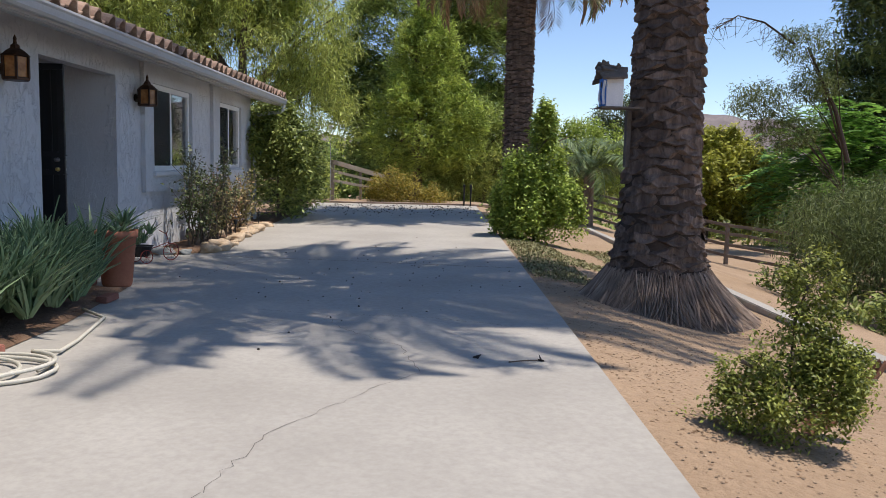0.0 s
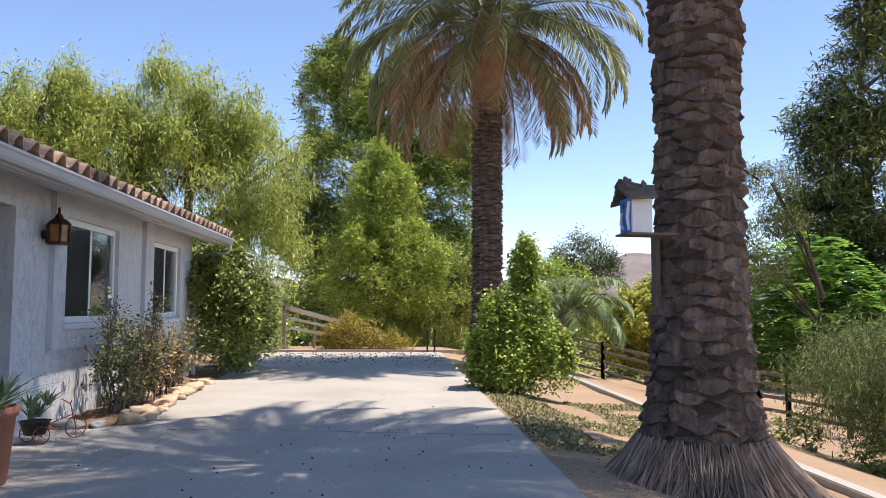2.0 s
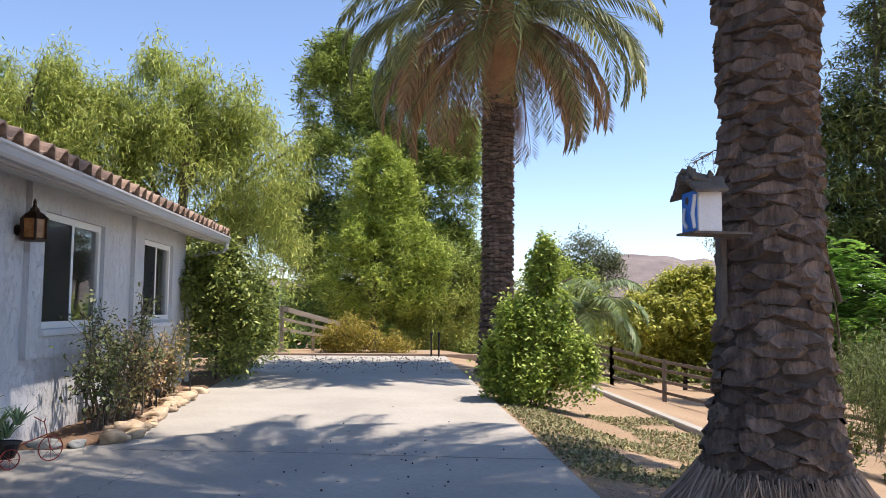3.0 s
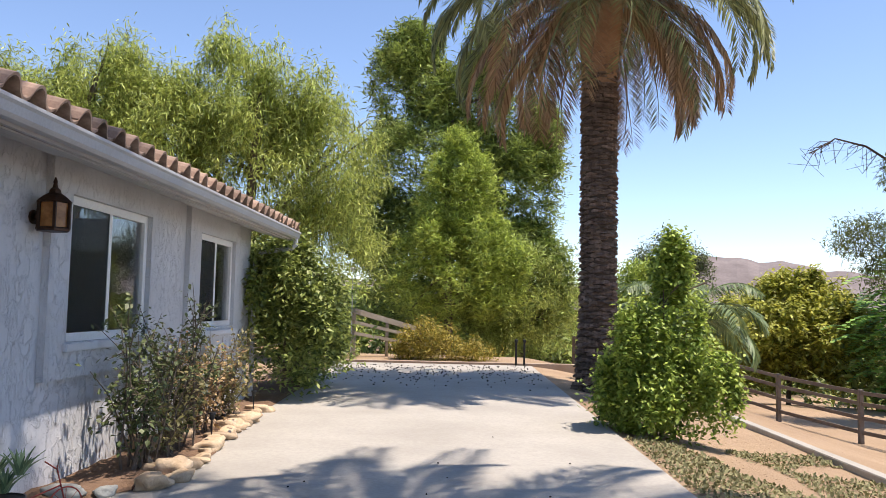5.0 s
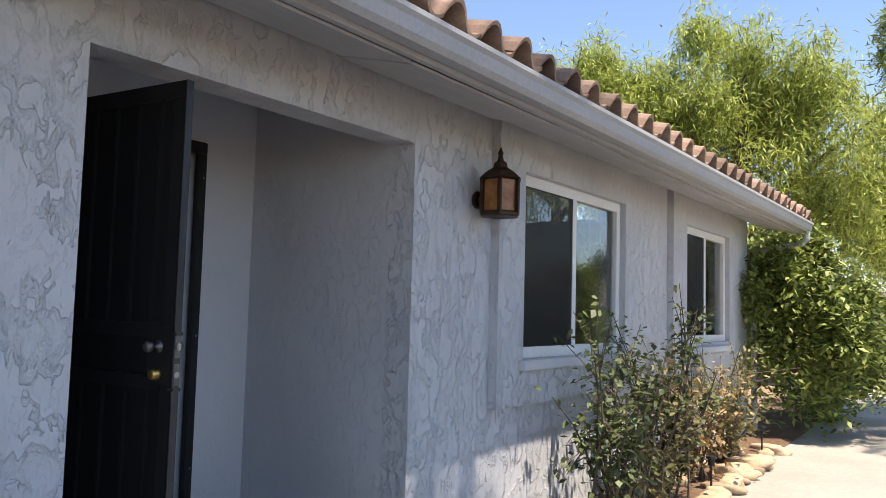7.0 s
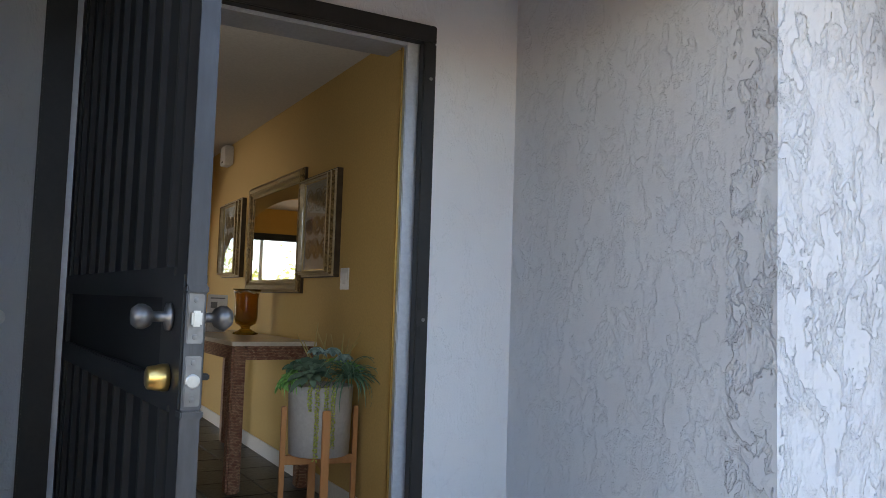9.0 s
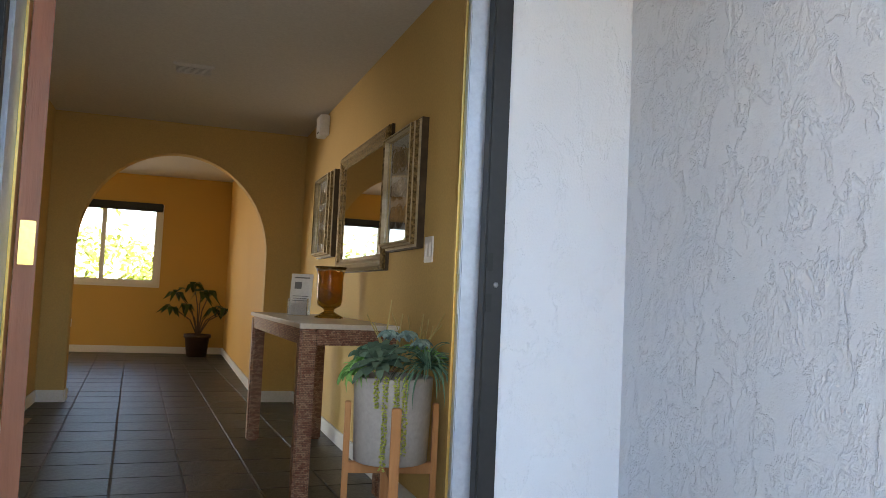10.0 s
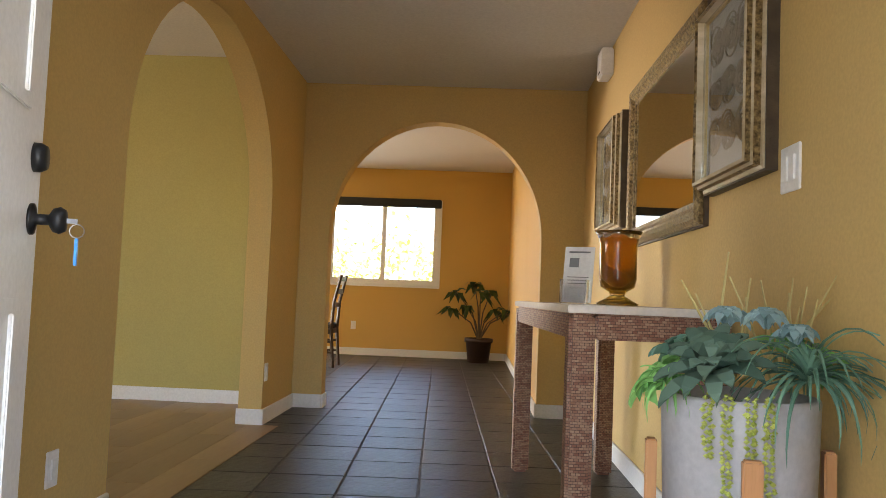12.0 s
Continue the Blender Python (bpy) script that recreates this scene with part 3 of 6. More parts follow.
# dining room through the arch
XF, FW = -11.8, (-2.87, -1.33, 1.0, 2.17)
bm = bmesh.new()
# the second hole is an unseen opening added for a fill lamp
wall_x(bm, XF - 0.15, XF, -7.0, -0.3, 0, 2.62, [FW, (-6.6, -4.0, 0.0, 2.1)])
structure("wall_dining_back", bm, M_WARM, "warm ochre dining room wall with a window", category="wall")
bm = boxes((XF, XA - 0.15, -0.33, -0.18, 0, 2.62))
structure("wall_dining_right", bm, M_WARM, "warm ochre dining room side wall", category="wall")
bm = boxes((XF, XA - 0.15, -7.15, -7.0, 0, 2.62))
structure("wall_dining_left", bm, M_WARM, "warm ochre dining room far side wall", category="wall")
bm = boxes((XF, XA - 0.15, -7.0, -0.33, 2.62, 2.7))
structure("ceiling_dining", bm, M_CEIL, "off-white dining room ceiling", category="ceiling")
u = window_unit("window_3", *FW, XF - 0.02, "pane", -1)
part("window_trim", boxes((XF, XF + 0.012, FW[0] - 0.04, FW[1] + 0.04, FW[2] - 0.04, FW[2]), (XF, XF + 0.012, FW[1], FW[1] + 0.04, FW[2], FW[3] + 0.02), (XF, XF + 0.012, FW[0] - 0.04, FW[0], FW[2], FW[3] + 0.02)), M_BASE, u, "white painted trim")
part("rolled_blind", boxes((XF + 0.005, XF + 0.06, FW[0] - 0.03, FW[1] + 0.03, FW[3] - 0.09, FW[3] + 0.03), bevel=0.01), M_BLACK, u, "dark rolled-up blind")

# baseboards
bm = bmesh.new()
B, H = 0.014, 0.1
for r in ((XA, XA + B, YL, -1.92), (XA, XA + B, -0.33, YR), (XA, -1.36, YR - B, YR), (XA, -5.80, YL, YL + B), (-3.66, -1.36, YL, YL + B),
          (-5.80, -5.80 + B, YL - 0.16, YL + B), (XF, XF + B, -4.0, -0.33), (XF, XA - 0.15, -0.33 - B, -0.33), (XA, XA + B, -9.0, YL - 0.15), (XA - 0.15, XA, -1.92, -1.92 + B), (XA - 0.15, XA, -0.33 - B, -0.33)):
    box(bm, *r, 0, H, bevel=0.003)
structure("baseboard", bm, M_BASE, "white painted baseboard", category="baseboard")

# fill lamps added in assumed, unseen openings, standing in for the sky
for y0, y1, z0, z1 in ((-6.6, -4.0, 0.0, 2.1),):
    ld = bpy.data.lights.new("dining_fill", "AREA")
    ld.shape, ld.size, ld.size_y, ld.energy, ld.color = "RECTANGLE", y1 - y0, z1 - z0, 22, (1.0, 0.97, 0.92)
    lo = new("dining_fill", ld)
    lo.matrix_world = look((XF - 0.05, (y0 + y1) / 2, (z0 + z1) / 2), (0, (y0 + y1) / 2, (z0 + z1) / 2))

ld = bpy.data.lights.new("living_fill", "AREA")
ld.shape, ld.size, ld.size_y, ld.energy, ld.color = "RECTANGLE", 3.6, 1.9, 11, (0.97, 0.985, 1.0)
lo = new("living_fill", ld)
lo.matrix_world = look((-4.0, -9.1, 1.25), (-4.0, -2.0, 1.2))

# fill lamp added inside the open front door to brighten the near hall
ld = bpy.data.lights.new("entry_fill", "AREA")
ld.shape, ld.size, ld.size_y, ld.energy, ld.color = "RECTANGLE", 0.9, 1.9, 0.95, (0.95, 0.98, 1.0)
lo = new("entry_fill", ld)
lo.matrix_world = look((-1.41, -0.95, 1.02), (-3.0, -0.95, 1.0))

# ---- doors ----
security_door = tagged(new("door_1"), "black steel security screen door standing open", "door", "", "structure")
hinge, ang = Vector((-1.15, -1.50, -0.06)), math.degrees(math.atan2(0.10, 1.23))
security_door.matrix_world = Matrix.Translation(hinge) @ pose(0, 0, 0, 0, 0, ang)
LW, LH = 1.22, 2.062
bars = [(0, LW, -0.015, 0.015, 0, 0.12), (0, LW, -0.015, 0.015, LH - 0.06, LH), (0, 0.06, -0.015, 0.015, 0.12, LH - 0.06), (LW - 0.06, LW, -0.015, 0.015, 0.12, LH - 0.06), (0.06, LW - 0.06, -0.018, 0.018, 0.98, 1.03), (0.06, LW - 0.06, -0.018, 0.018, 1.16, 1.21)]
part("door_frame", boxes(*bars, bevel=0.003), M_BLACK, security_door)
M_MESH = mat("perforated black screen", (0.006, 0.006, 0.006), 0.6)
part("screen", boxes((0.06, LW - 0.06, -0.004, 0.004, 0.12, LH - 0.06)), M_MESH, security_door, "fine black security mesh")
for k in range(9):
    x = 0.06 + (LW - 0.12) * (k + 0.5) / 9
    for z0, z1 in ((0.12, 0.98), (1.21, LH - 0.06)):
        part("bar", boxes((x - 0.006, x + 0.006, -0.016, -0.004, z0, z1)), M_BLACK, security_door)

# black steel frame and white jamb of the entry
frame_1 = tagged(new("door_frame_1"), "black steel security frame over a blue-grey metal door jamb", "door frame", "", "structure")
part("steel_jamb", boxes((-1.185, -1.145, -0.416, -0.365, -0.1, 2.03), (-1.185, -1.145, -1.61, -1.53, -0.1, 2.03), (-1.185, -1.145, -1.61, -0.365, 2.03, 2.095), bevel=0.004), M_BLACK, frame_1)
part("plaster_return", boxes((-1.371, -1.229, -0.39, -0.3705, 0.0, 2.055)), M_YELLOW, frame_1, "ochre painted return")
part("inner_jamb", boxes((-1.215, -1.19, -0.462, -0.37, -0.02, 2.055), (-1.35, -1.19, -1.54, -1.482, -0.02, 2.055), (-1.35, -1.19, -1.482, -0.462, 2.02, 2.055), bevel=0.003), M_ALU, frame_1)
part("brass_strip", boxes((-1.2285, -1.2155, -0.468, -0.4, 0, 2.02), (-1.349, -1.30, -1.481, -1.475, 0, 2.02)), M_BRASS, frame_1)
part("threshold", boxes((-1.38, -1.16, -1.54, -0.40, -0.1, 0.01), bevel=0.004), M_STEEL, frame_1)

main_door = tagged(new("door_2"), "white panelled front door standing open inward", "door", "", "structure")
main_door.matrix_world = Matrix.Translation((-1.352, -1.43, 0.012)) @ pose(0, 0, 0, 0, 0, 196.8)
DW, DH, DT = 1.07, 2.0, 0.045
part("slab", boxes((0.004, DW, 0.0, DT, 0, DH), bevel=0.002), M_WHITE, main_door)
part("door_edge", boxes((0.0, 0.004, 0.0, DT, 0, DH)), M_BROWN_DOOR, main_door, "reddish wood hinge edge")

# ---- palms ----
def palm_trunk(name, profile, height, rows, per, material, parent, seed, size, lip):
    """A core, coloured dark for the shade in the gaps, with rings of diamond-shaped leaf scars standing proud of it."""
    rng = np.random.default_rng(seed)
    bm = bmesh.new()
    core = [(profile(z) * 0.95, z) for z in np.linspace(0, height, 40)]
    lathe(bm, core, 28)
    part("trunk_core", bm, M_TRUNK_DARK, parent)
    verts, faces = [], []
    for r in range(rows):
        z = height * (r + 0.5) / rows
        rad = profile(z)
        n = max(8, int(per * rad / profile(height)))
        for k in range(n):
            a = 2 * math.pi * (k + 0.5 * (r % 2)) / n + rng.normal(0, 0.06)
            w = 2 * math.pi * rad / n * 0.6 * rng.uniform(0.85, 1.2)
            h = height / rows * size * rng.uniform(0.85, 1.2)
            out = lip * rng.uniform(0.6, 1.4)
            zz = z + rng.normal(0, 0.02)
            base = len(verts)
            ca, sa = math.cos(a), math.sin(a)

            def at(u, v, o):
                rr = rad * 0.95 + o
                return (rr * ca - u * sa, rr * sa + u * ca, zz + v)
            ring = [(-1.0, 0.0), (-0.62, 0.42), (0.0, 0.62), (0.62, 0.42), (1.0, 0.0), (0.6, -0.38), (0.0, -0.5), (-0.6, -0.38)]
            jag = rng.uniform(0.68, 1.28, 8)
            for (pu, pv), jj in zip(ring, jag):
                verts.append(at(w * pu * jj, h * pv * jj, -0.035))
            for (pu, pv), jj in zip(ring, jag):
                o = out * (1.15 - 0.75 * (pv + 0.5)) * (0.75 + 0.5 * jj - 0.25)
                verts.append(at(w * pu * 0.74 * jj, h * (pv * 0.72 - 0.06) * jj, o))
            verts.append(at(w * rng.normal(0, 0.1), -0.08 * h, out * 0.05))
            for i in range(8):
                k2 = (i + 1) % 8
                faces += [(base + i, base + k2, base + 8 + k2, base + 8 + i), (base + 8 + i, base + 8 + k2, base + 16)]
    ob = mesh_from("trunk_bark", verts, faces, material, parent)
    tagged(ob, kind="stuff")


def frond_mesh(name, length, droop, material, seed, leaflet=0.42, n=70, start=0.5):
    """A feather palm leaf along +x from the origin, that rises at first and then hangs."""
    rng = np.random.default_rng(seed)
    verts, faces = [], []
    pts = []
    ang = start
    p = np.array([0.0, 0.0, 0.0])
    steps = 24
    for i in range(steps + 1):
        pts.append(p.copy())
        p = p + np.array([math.cos(ang), 0, math.sin(ang)]) * length / steps
        ang -= droop / steps * (0.4 + 1.2 * i / steps)
    pts = np.array(pts)
    for i in range(steps):
        b = len(verts)
        for q, wd in ((pts[i], 0.035 * (1 - 0.9 * i / steps)), (pts[i + 1], 0.035 * (1 - 0.9 * (i + 1) / steps))):
            verts += [q + (0, wd, 0), q + (0, -wd, 0), q + (0, 0, 0.02)]
        faces += [(b, b + 3, b + 5, b + 2), (b + 1, b + 2, b + 5, b + 4), (b, b + 1, b + 4, b + 3)]
    for k in range(n):
        u = 0.12 + 0.87 * k / n
        i = min(steps - 1, int(u * steps))
        f = u * steps - i
        q = pts[i] * (1 - f) + pts[i + 1] * f
        d = pts[i + 1] - pts[i]
        d = d / np.linalg.norm(d)
        ln = leaflet * (0.55 + 0.9 * math.sin(math.pi * min(1, u * 0.9 + 0.1))) * rng.uniform(0.85, 1.1)
        for s in (-1, 1):
            side = np.array([0, s * 1.0, 0]) + d * 0.75 + np.array([0, 0, rng.uniform(-0.55, 0.15)])
            side = side / np.linalg.norm(side)
            wv = np.cross(side, [0, 0, 1.0])
            wv = wv / np.linalg.norm(wv) * 0.017
            b = len(verts)
            tip = q + side * ln + np.array([0, 0, -0.22 * ln])
            midp = q + side * ln * 0.5 + np.array([0, 0, -0.03 * ln])
            verts += [q, midp + wv, tip, midp - wv]
            faces += [(b, b + 1, b + 2, b + 3)]
    me = bpy.data.meshes.new(name)
    me.from_pydata([tuple(map(float, v)) for v in verts], [], faces)
    me.materials.append(material)
    return me


def crown(parent, z, count, length, seed, dry=0.2):
    rng = np.random.default_rng(seed)
    green = [frond_mesh("frond", length * s, d, M_FROND, seed + i, start=st) for i, (s, d, st) in enumerate(((1.0, 1.3, 1.15), (1.05, 1.7, 0.85), (0.95, 2.0, 0.5), (1.0, 2.1, 0.1), (0.9, 1.7, -0.3)))]
    brown = [frond_mesh("frond", length * s, d, M_FROND_DRY, seed + 9 + i, start=st) for i, (s, d, st) in enumerate(((0.9, 1.5, -0.35), (0.8, 1.2, -0.6)))]
    for k in range(count):
        f = k / count
        lvl = 0 if f < 0.1 else 1 if f < 0.28 else 2 if f < 0.5 else 3 if f < 0.75 else 4
        me = green[lvl]
        if f > 0.7 and rng.uniform() < dry * 2.5:
            me = brown[rng.integers(2)]
        fr = new("frond", me)
        fr.parent = parent
        a = k * 137.5 + rng.normal(0, 8)
        fr.matrix_basis = Matrix.Translation((0, 0, z - 0.5 * f)) @ pose(0, 0, 0, rng.normal(0, 9), rng.normal(0, 6), a) @ Matrix.Translation((0.22, 0, 0))


P1 = Vector((6.0, -1.3, ground_z(6.0, -1.3) - 0.05))
palm_1 = thing("palm_tree", "stout date palm with diamond leaf scars beside the drive", "palm tree", Matrix.Translation(P1))
palm_trunk("trunk", lambda z: 0.345 + 0.42 * math.exp(-max(z, 0) / 0.42) + 0.02 * math.sin(z * 1.7), 9.0, 96, 8, M_TRUNK, palm_1, 3, 1.45, 0.037)
crown(palm_1, 9.2, 80, 4.4, 21)
P2 = Vector((5.5, 9.4, ground_z(5.5, 9.4) - 0.05))
palm_2 = thing("palm_tree", "tall date palm with a full drooping crown and dry skirt", "palm tree", Matrix.Translation(P2))
palm_trunk("trunk", lambda z: 0.31 + 0.16 * math.exp(-max(z, 0) / 0.6), 6.3, 96, 7, M_TRUNK, palm_2, 4, 1.2, 0.04)
crown(palm_2, 7.9, 104, 3.9, 41, 0.3)
bm = bmesh.new()
lathe(bm, [(0.3, 5.6), (0.36, 6.3), (0.42, 7.0), (0.3, 7.8)], 20)
part("boot_mass", bm, M_TRUNK_TAN, palm_2, "orange-tan stubs of cut fronds")

# ---- trees ----
def G(x, y):
    return (x, y, ground_z(x, y))

tree("pine_tree", "tall dark green pine beyond the end of the drive", "tree", G(2.4, 29), [(0, 0, 4.2, 3.6, 3.2, 2.6), (-0.4, 0, 8.0, 2.8, 2.6, 2.4), (1.0, 0, 10.8, 1.9, 1.9, 1.9), (-2.2, 0, 11.6, 1.1, 1.1, 2.3), (-1.3, 0, 12.6, 0.8, 0.8, 1.6), (3.2, 0, 7.4, 1.7, 1.7, 1.9), (1.8, -1, 12.6, 1.0, 1.0, 1.5), (4.0, 0, 9.2, 1.0, 1.0, 1.3), (3.0, -1, 3.2, 2.0, 2.0, 2.1), (-3.0, 0, 5.6, 1.7, 1.7, 1.8)], 3300, 26, (0.32, 0.066), M_PINE, 0.35, 8, 11, spread=(0.2, 0.2, 0.13), droop=-0.25, shell=0.7, plumes=70, plume=(0.5, 0.9))
tree("pine_tree", "lighter young pine in front of the dark one", "tree", G(2.6, 24.5), [(0, 0, 3.2, 2.0, 1.9, 2.0), (0.3, 0, 5.6, 1.4, 1.3, 1.6), (1.6, 0, 3.2, 1.2, 1.2, 1.6), (0.2, 0, 7.0, 0.8, 0.8, 1.1)], 1200, 26, (0.26, 0.05), M_PINE_LIGHT, 0.2, 4, 12, spread=(0.15, 0.15, 0.11), droop=-0.3, shell=0.65, plumes=26, plume=(0.4, 0.7))
tree("pepper_tree", "feathery light green pepper tree behind the house", "tree", G(-2.6, 15.5), [(0, 0, 4.6, 2.2, 2.2, 1.7), (-2.2, 0, 5.2, 2.0, 2.0, 1.7), (1.9, 0, 4.6, 1.5, 1.5, 1.8), (-0.6, 0, 6.7, 1.3, 1.3, 1.2), (0.9, 0, 6.3, 0.9, 0.9, 1.0), (-3.4, 0, 6.3, 1.2, 1.2, 1.1), (2.2, 0, 2.8, 1.3, 1.3, 1.2)], 1500, 26, (0.20, 0.036), M_PEPPER, 0.25, 7, 13, spread=(0.17, 0.17, 0.2), droop=0.5, shell=0.75, plumes=40, plume=(0.42, 0.9))
tree("pepper_tree", "feathery yellow-green pepper tree behind the tiled roof", "tree", G(-6.6, 14.5), [(0, 0, 4.8, 2.0, 2.0, 1.6), (-1.8, 0, 5.6, 1.6, 1.6, 1.4), (0.5, 0, 6.4, 1.1, 1.1, 1.1), (1.8, 0, 5.2, 1.4, 1.4, 1.5), (-3.2, 0, 5.0, 1.5, 1.5, 1.5)], 1150, 26, (0.20, 0.036), M_PEPPER, 0.25, 5, 14, spread=(0.17, 0.17, 0.2), droop=0.5, shell=0.75, plumes=34, plume=(0.42, 0.9))

# ---- far hills ----
def hills(seed, dist, height, label, tone):
    rng = np.random.default_rng(seed)
    verts, faces = [], []
    n, rows = 220, 10
    for j in range(rows):
        for i in range(n):
            a = radians(-75 + 150 * i / (n - 1))
            r = dist * (1 + 0.25 * j / rows)
            ridge = 0.3 + 0.3 * noise.noise((a * 4.2 + seed, 0, 0)) + 0.14 * noise.noise((a * 14, seed, 0)) + 0.05 * noise.noise((a * 45, seed, 1)) + 0.5 * math.exp(-((a - 0.31) / 0.07) ** 2) + 0.34 * math.exp(-((a - 0.45) / 0.07) ** 2) + 0.3 * math.exp(-((a - 0.1) / 0.06) ** 2)
            z = -6 + height * max(0.05, ridge) * math.sin(math.pi / 2 * j / (rows - 1)) + 3.0 * noise.noise((a * 30, j * 0.8, seed))
            verts.append((r * math.sin(a), r * math.cos(a), z))
    for j in range(rows - 1):
        for i in range(n - 1):
            faces.append((j * n + i, j * n + i + 1, (j + 1) * n + i + 1, (j + 1) * n + i))
    ob = mesh_from("backdrop_hills", verts, faces, tone)
    tagged(ob, label, "hills", "", "structure")

M_HILL = varied("brush-covered hill", (0.15, 0.125, 0.12), (0.27, 0.23, 0.215), 0.03, 0.35, 0.95, bumpy=0.2, deep=2.0)
hills(4, 900, 100, "dry brown brush-covered hills far off", M_HILL)

# ---- exterior things: house front ----
M_COPPER = varied("aged bronze", (0.045, 0.024, 0.016), (0.09, 0.05, 0.032), 9, 60, 0.5, 0.7, bumpy=0.2, deep=0.003)
M_AMBER = varied("mottled amber glass", (0.20, 0.075, 0.02), (0.42, 0.20, 0.06), 14, 60, 0.25, bumpy=0.3, deep=0.004)


def wall_lantern(y):
    t = thing("wall_lantern", "aged bronze lantern with amber glass on the stucco wall", "wall lamp", Matrix.Translation((0.15, y, 1.735)) @ Matrix.Diagonal((1.13, 1.13, 1, 1)), "lanterns on the front wall")
    bm = bmesh.new()
    lathe(bm, [(0.10, 0.20), (0.115, 0.205), (0.075, 0.245), (0.04, 0.27), (0.035, 0.295), (0.018, 0.31), (0.012, 0.34), (0.016, 0.35), (0.003, 0.385)], 6)
    part("roof", bm, M_COPPER, t)
    bm = bmesh.new()
    lathe(bm, [(0.095, 0.0), (0.105, 0.005), (0.105, 0.02), (0.09, 0.03)], 6)
    part("base", bm, M_COPPER, t)
    for k in range(6):
        a = math.pi / 3 * k
        p = Vector((0.098 * math.cos(a), 0.098 * math.sin(a), 0))
        part("post", boxes((p.x - 0.008, p.x + 0.008, p.y - 0.008, p.y + 0.008, 0.015, 0.205)), M_COPPER, t)
    bm = bmesh.new()
    lathe(bm, [(0.086, 0.03), (0.086, 0.20)], 6)
    part("glass", bm, M_AMBER, t, "mottled amber glass panes")
    bm = bmesh.new()
    tube(bm, [(-0.132, 0, 0.1), (-0.118, 0, 0.1), (-0.112, 0, 0.1), (-0.08, 0, 0.1)], [0.05, 0.05, 0.02, 0.02], 10)
    part("bracket", bm, M_COPPER, t)
    return t


wall_lantern(0.58)
wall_lantern(-2.42)

# security door hardware
hw = security_door
M_STEEL_EDGE = varied("scuffed dark steel", (0.035, 0.035, 0.038), (0.095, 0.095, 0.10), 7, 60, 0.45, 0.7, bumpy=0.25, deep=0.002, stretch=(1, 1, 0.25))
part("edge_plate", boxes((LW, LW + 0.003, -0.015, 0.015, 0.0, LH)), M_STEEL_EDGE, hw, "scuffed steel edge")
for z, r, mm, side in ((1.13, 0.031, M_STEEL_DARK, -1), (1.13, 0.031, M_STEEL_DARK, 1), (1.035, 0.03, M_BRASS, -1)):
    bm = bmesh.new()
    m = Matrix.Translation((LW - 0.065, side * 0.02, z)) @ pose(0, 0, 0, -90 * side, 0, 0) @ Matrix.Diagonal((0.66, 0.66, 0.66, 1))
    if mm is M_BRASS:
        lathe(bm, [(0.033, 0.0), (0.033, 0.012), (0.027, 0.045), (0.022, 0.048)], 20, m)
        part("deadbolt", bm, mm, hw, "brass deadbolt cylinder", True)
    else:
        lathe(bm, [(0.034, 0.0), (0.034, 0.008), (0.013, 0.014), (0.012, 0.04), (0.022, 0.046), (0.03, 0.06), (0.03, 0.075), (0.02, 0.088), (0.004, 0.09)], 20, m)
        part("knob", bm, mm, hw, "worn antique steel knob", True)
for z in (1.13, 1.035):
    lp = part("latch_plate", boxes((LW + 0.003, LW + 0.006, -0.0125, 0.0125, z - 0.038, z + 0.038), bevel=0.0014), M_STEEL_DARK, hw, "scuffed steel latch plate")
    if z > 1.1:
        part("latch_bolt", boxes((LW + 0.006, LW + 0.016, -0.008, 0.008, z - 0.012, z + 0.012), bevel=0.003), M_STEEL, lp)
    else:
        bm = bmesh.new()
        lathe(bm, [(0.011, 0), (0.011, 0.002), (0.009, 0.003)], 16, Matrix.Translation((LW + 0.006, 0, z)) @ pose(0, 0, 0, 0, 90, 0))
        part("bolt_end", bm, M_STEEL, lp, "bright steel bolt end")
    for dz in (-0.028, 0.028):
        bm = bmesh.new()
        lathe(bm, [(0.0042, 0), (0.004, 0.001), (0.001, 0.0013)], 10, Matrix.Translation((LW + 0.006, 0, z + dz)) @ pose(0, 0, 0, 0, 90, 0))
        part("screw", bm, M_STEEL_DARK, lp)
for z in (0.985, 1.175):
    part("edge_lip", boxes((LW - 0.02, LW + 0.012, -0.017, 0.017, z - 0.006, z + 0.006), bevel=0.002), M_STEEL_EDGE, hw, "bent worn steel lip")
bm = bmesh.new()
lathe(bm, [(0.027, 0), (0.026, 0.008), (0.02, 0.012), (0.004, 0.013)], 20, Matrix.Translation((LW - 0.065, 0.018, 1.035)) @ pose(0, 0, 0, -90, 0, 0))
part("lock_collar", bm, M_STEEL_DARK, hw)
part("thumb_turn", boxes((LW - 0.075, LW - 0.055, 0.02, 0.045, 1.03, 1.04), bevel=0.002), M_BLACK, hw)
part("lock_box", boxes((LW - 0.13, LW - 0.001, -0.018, 0.018, 0.99, 1.20), bevel=0.003), M_BLACK, hw)

# front door hardware, local to the slab
M_KEYTAG = mat("blue key tag", (0.02, 0.28, 0.75), 0.4)
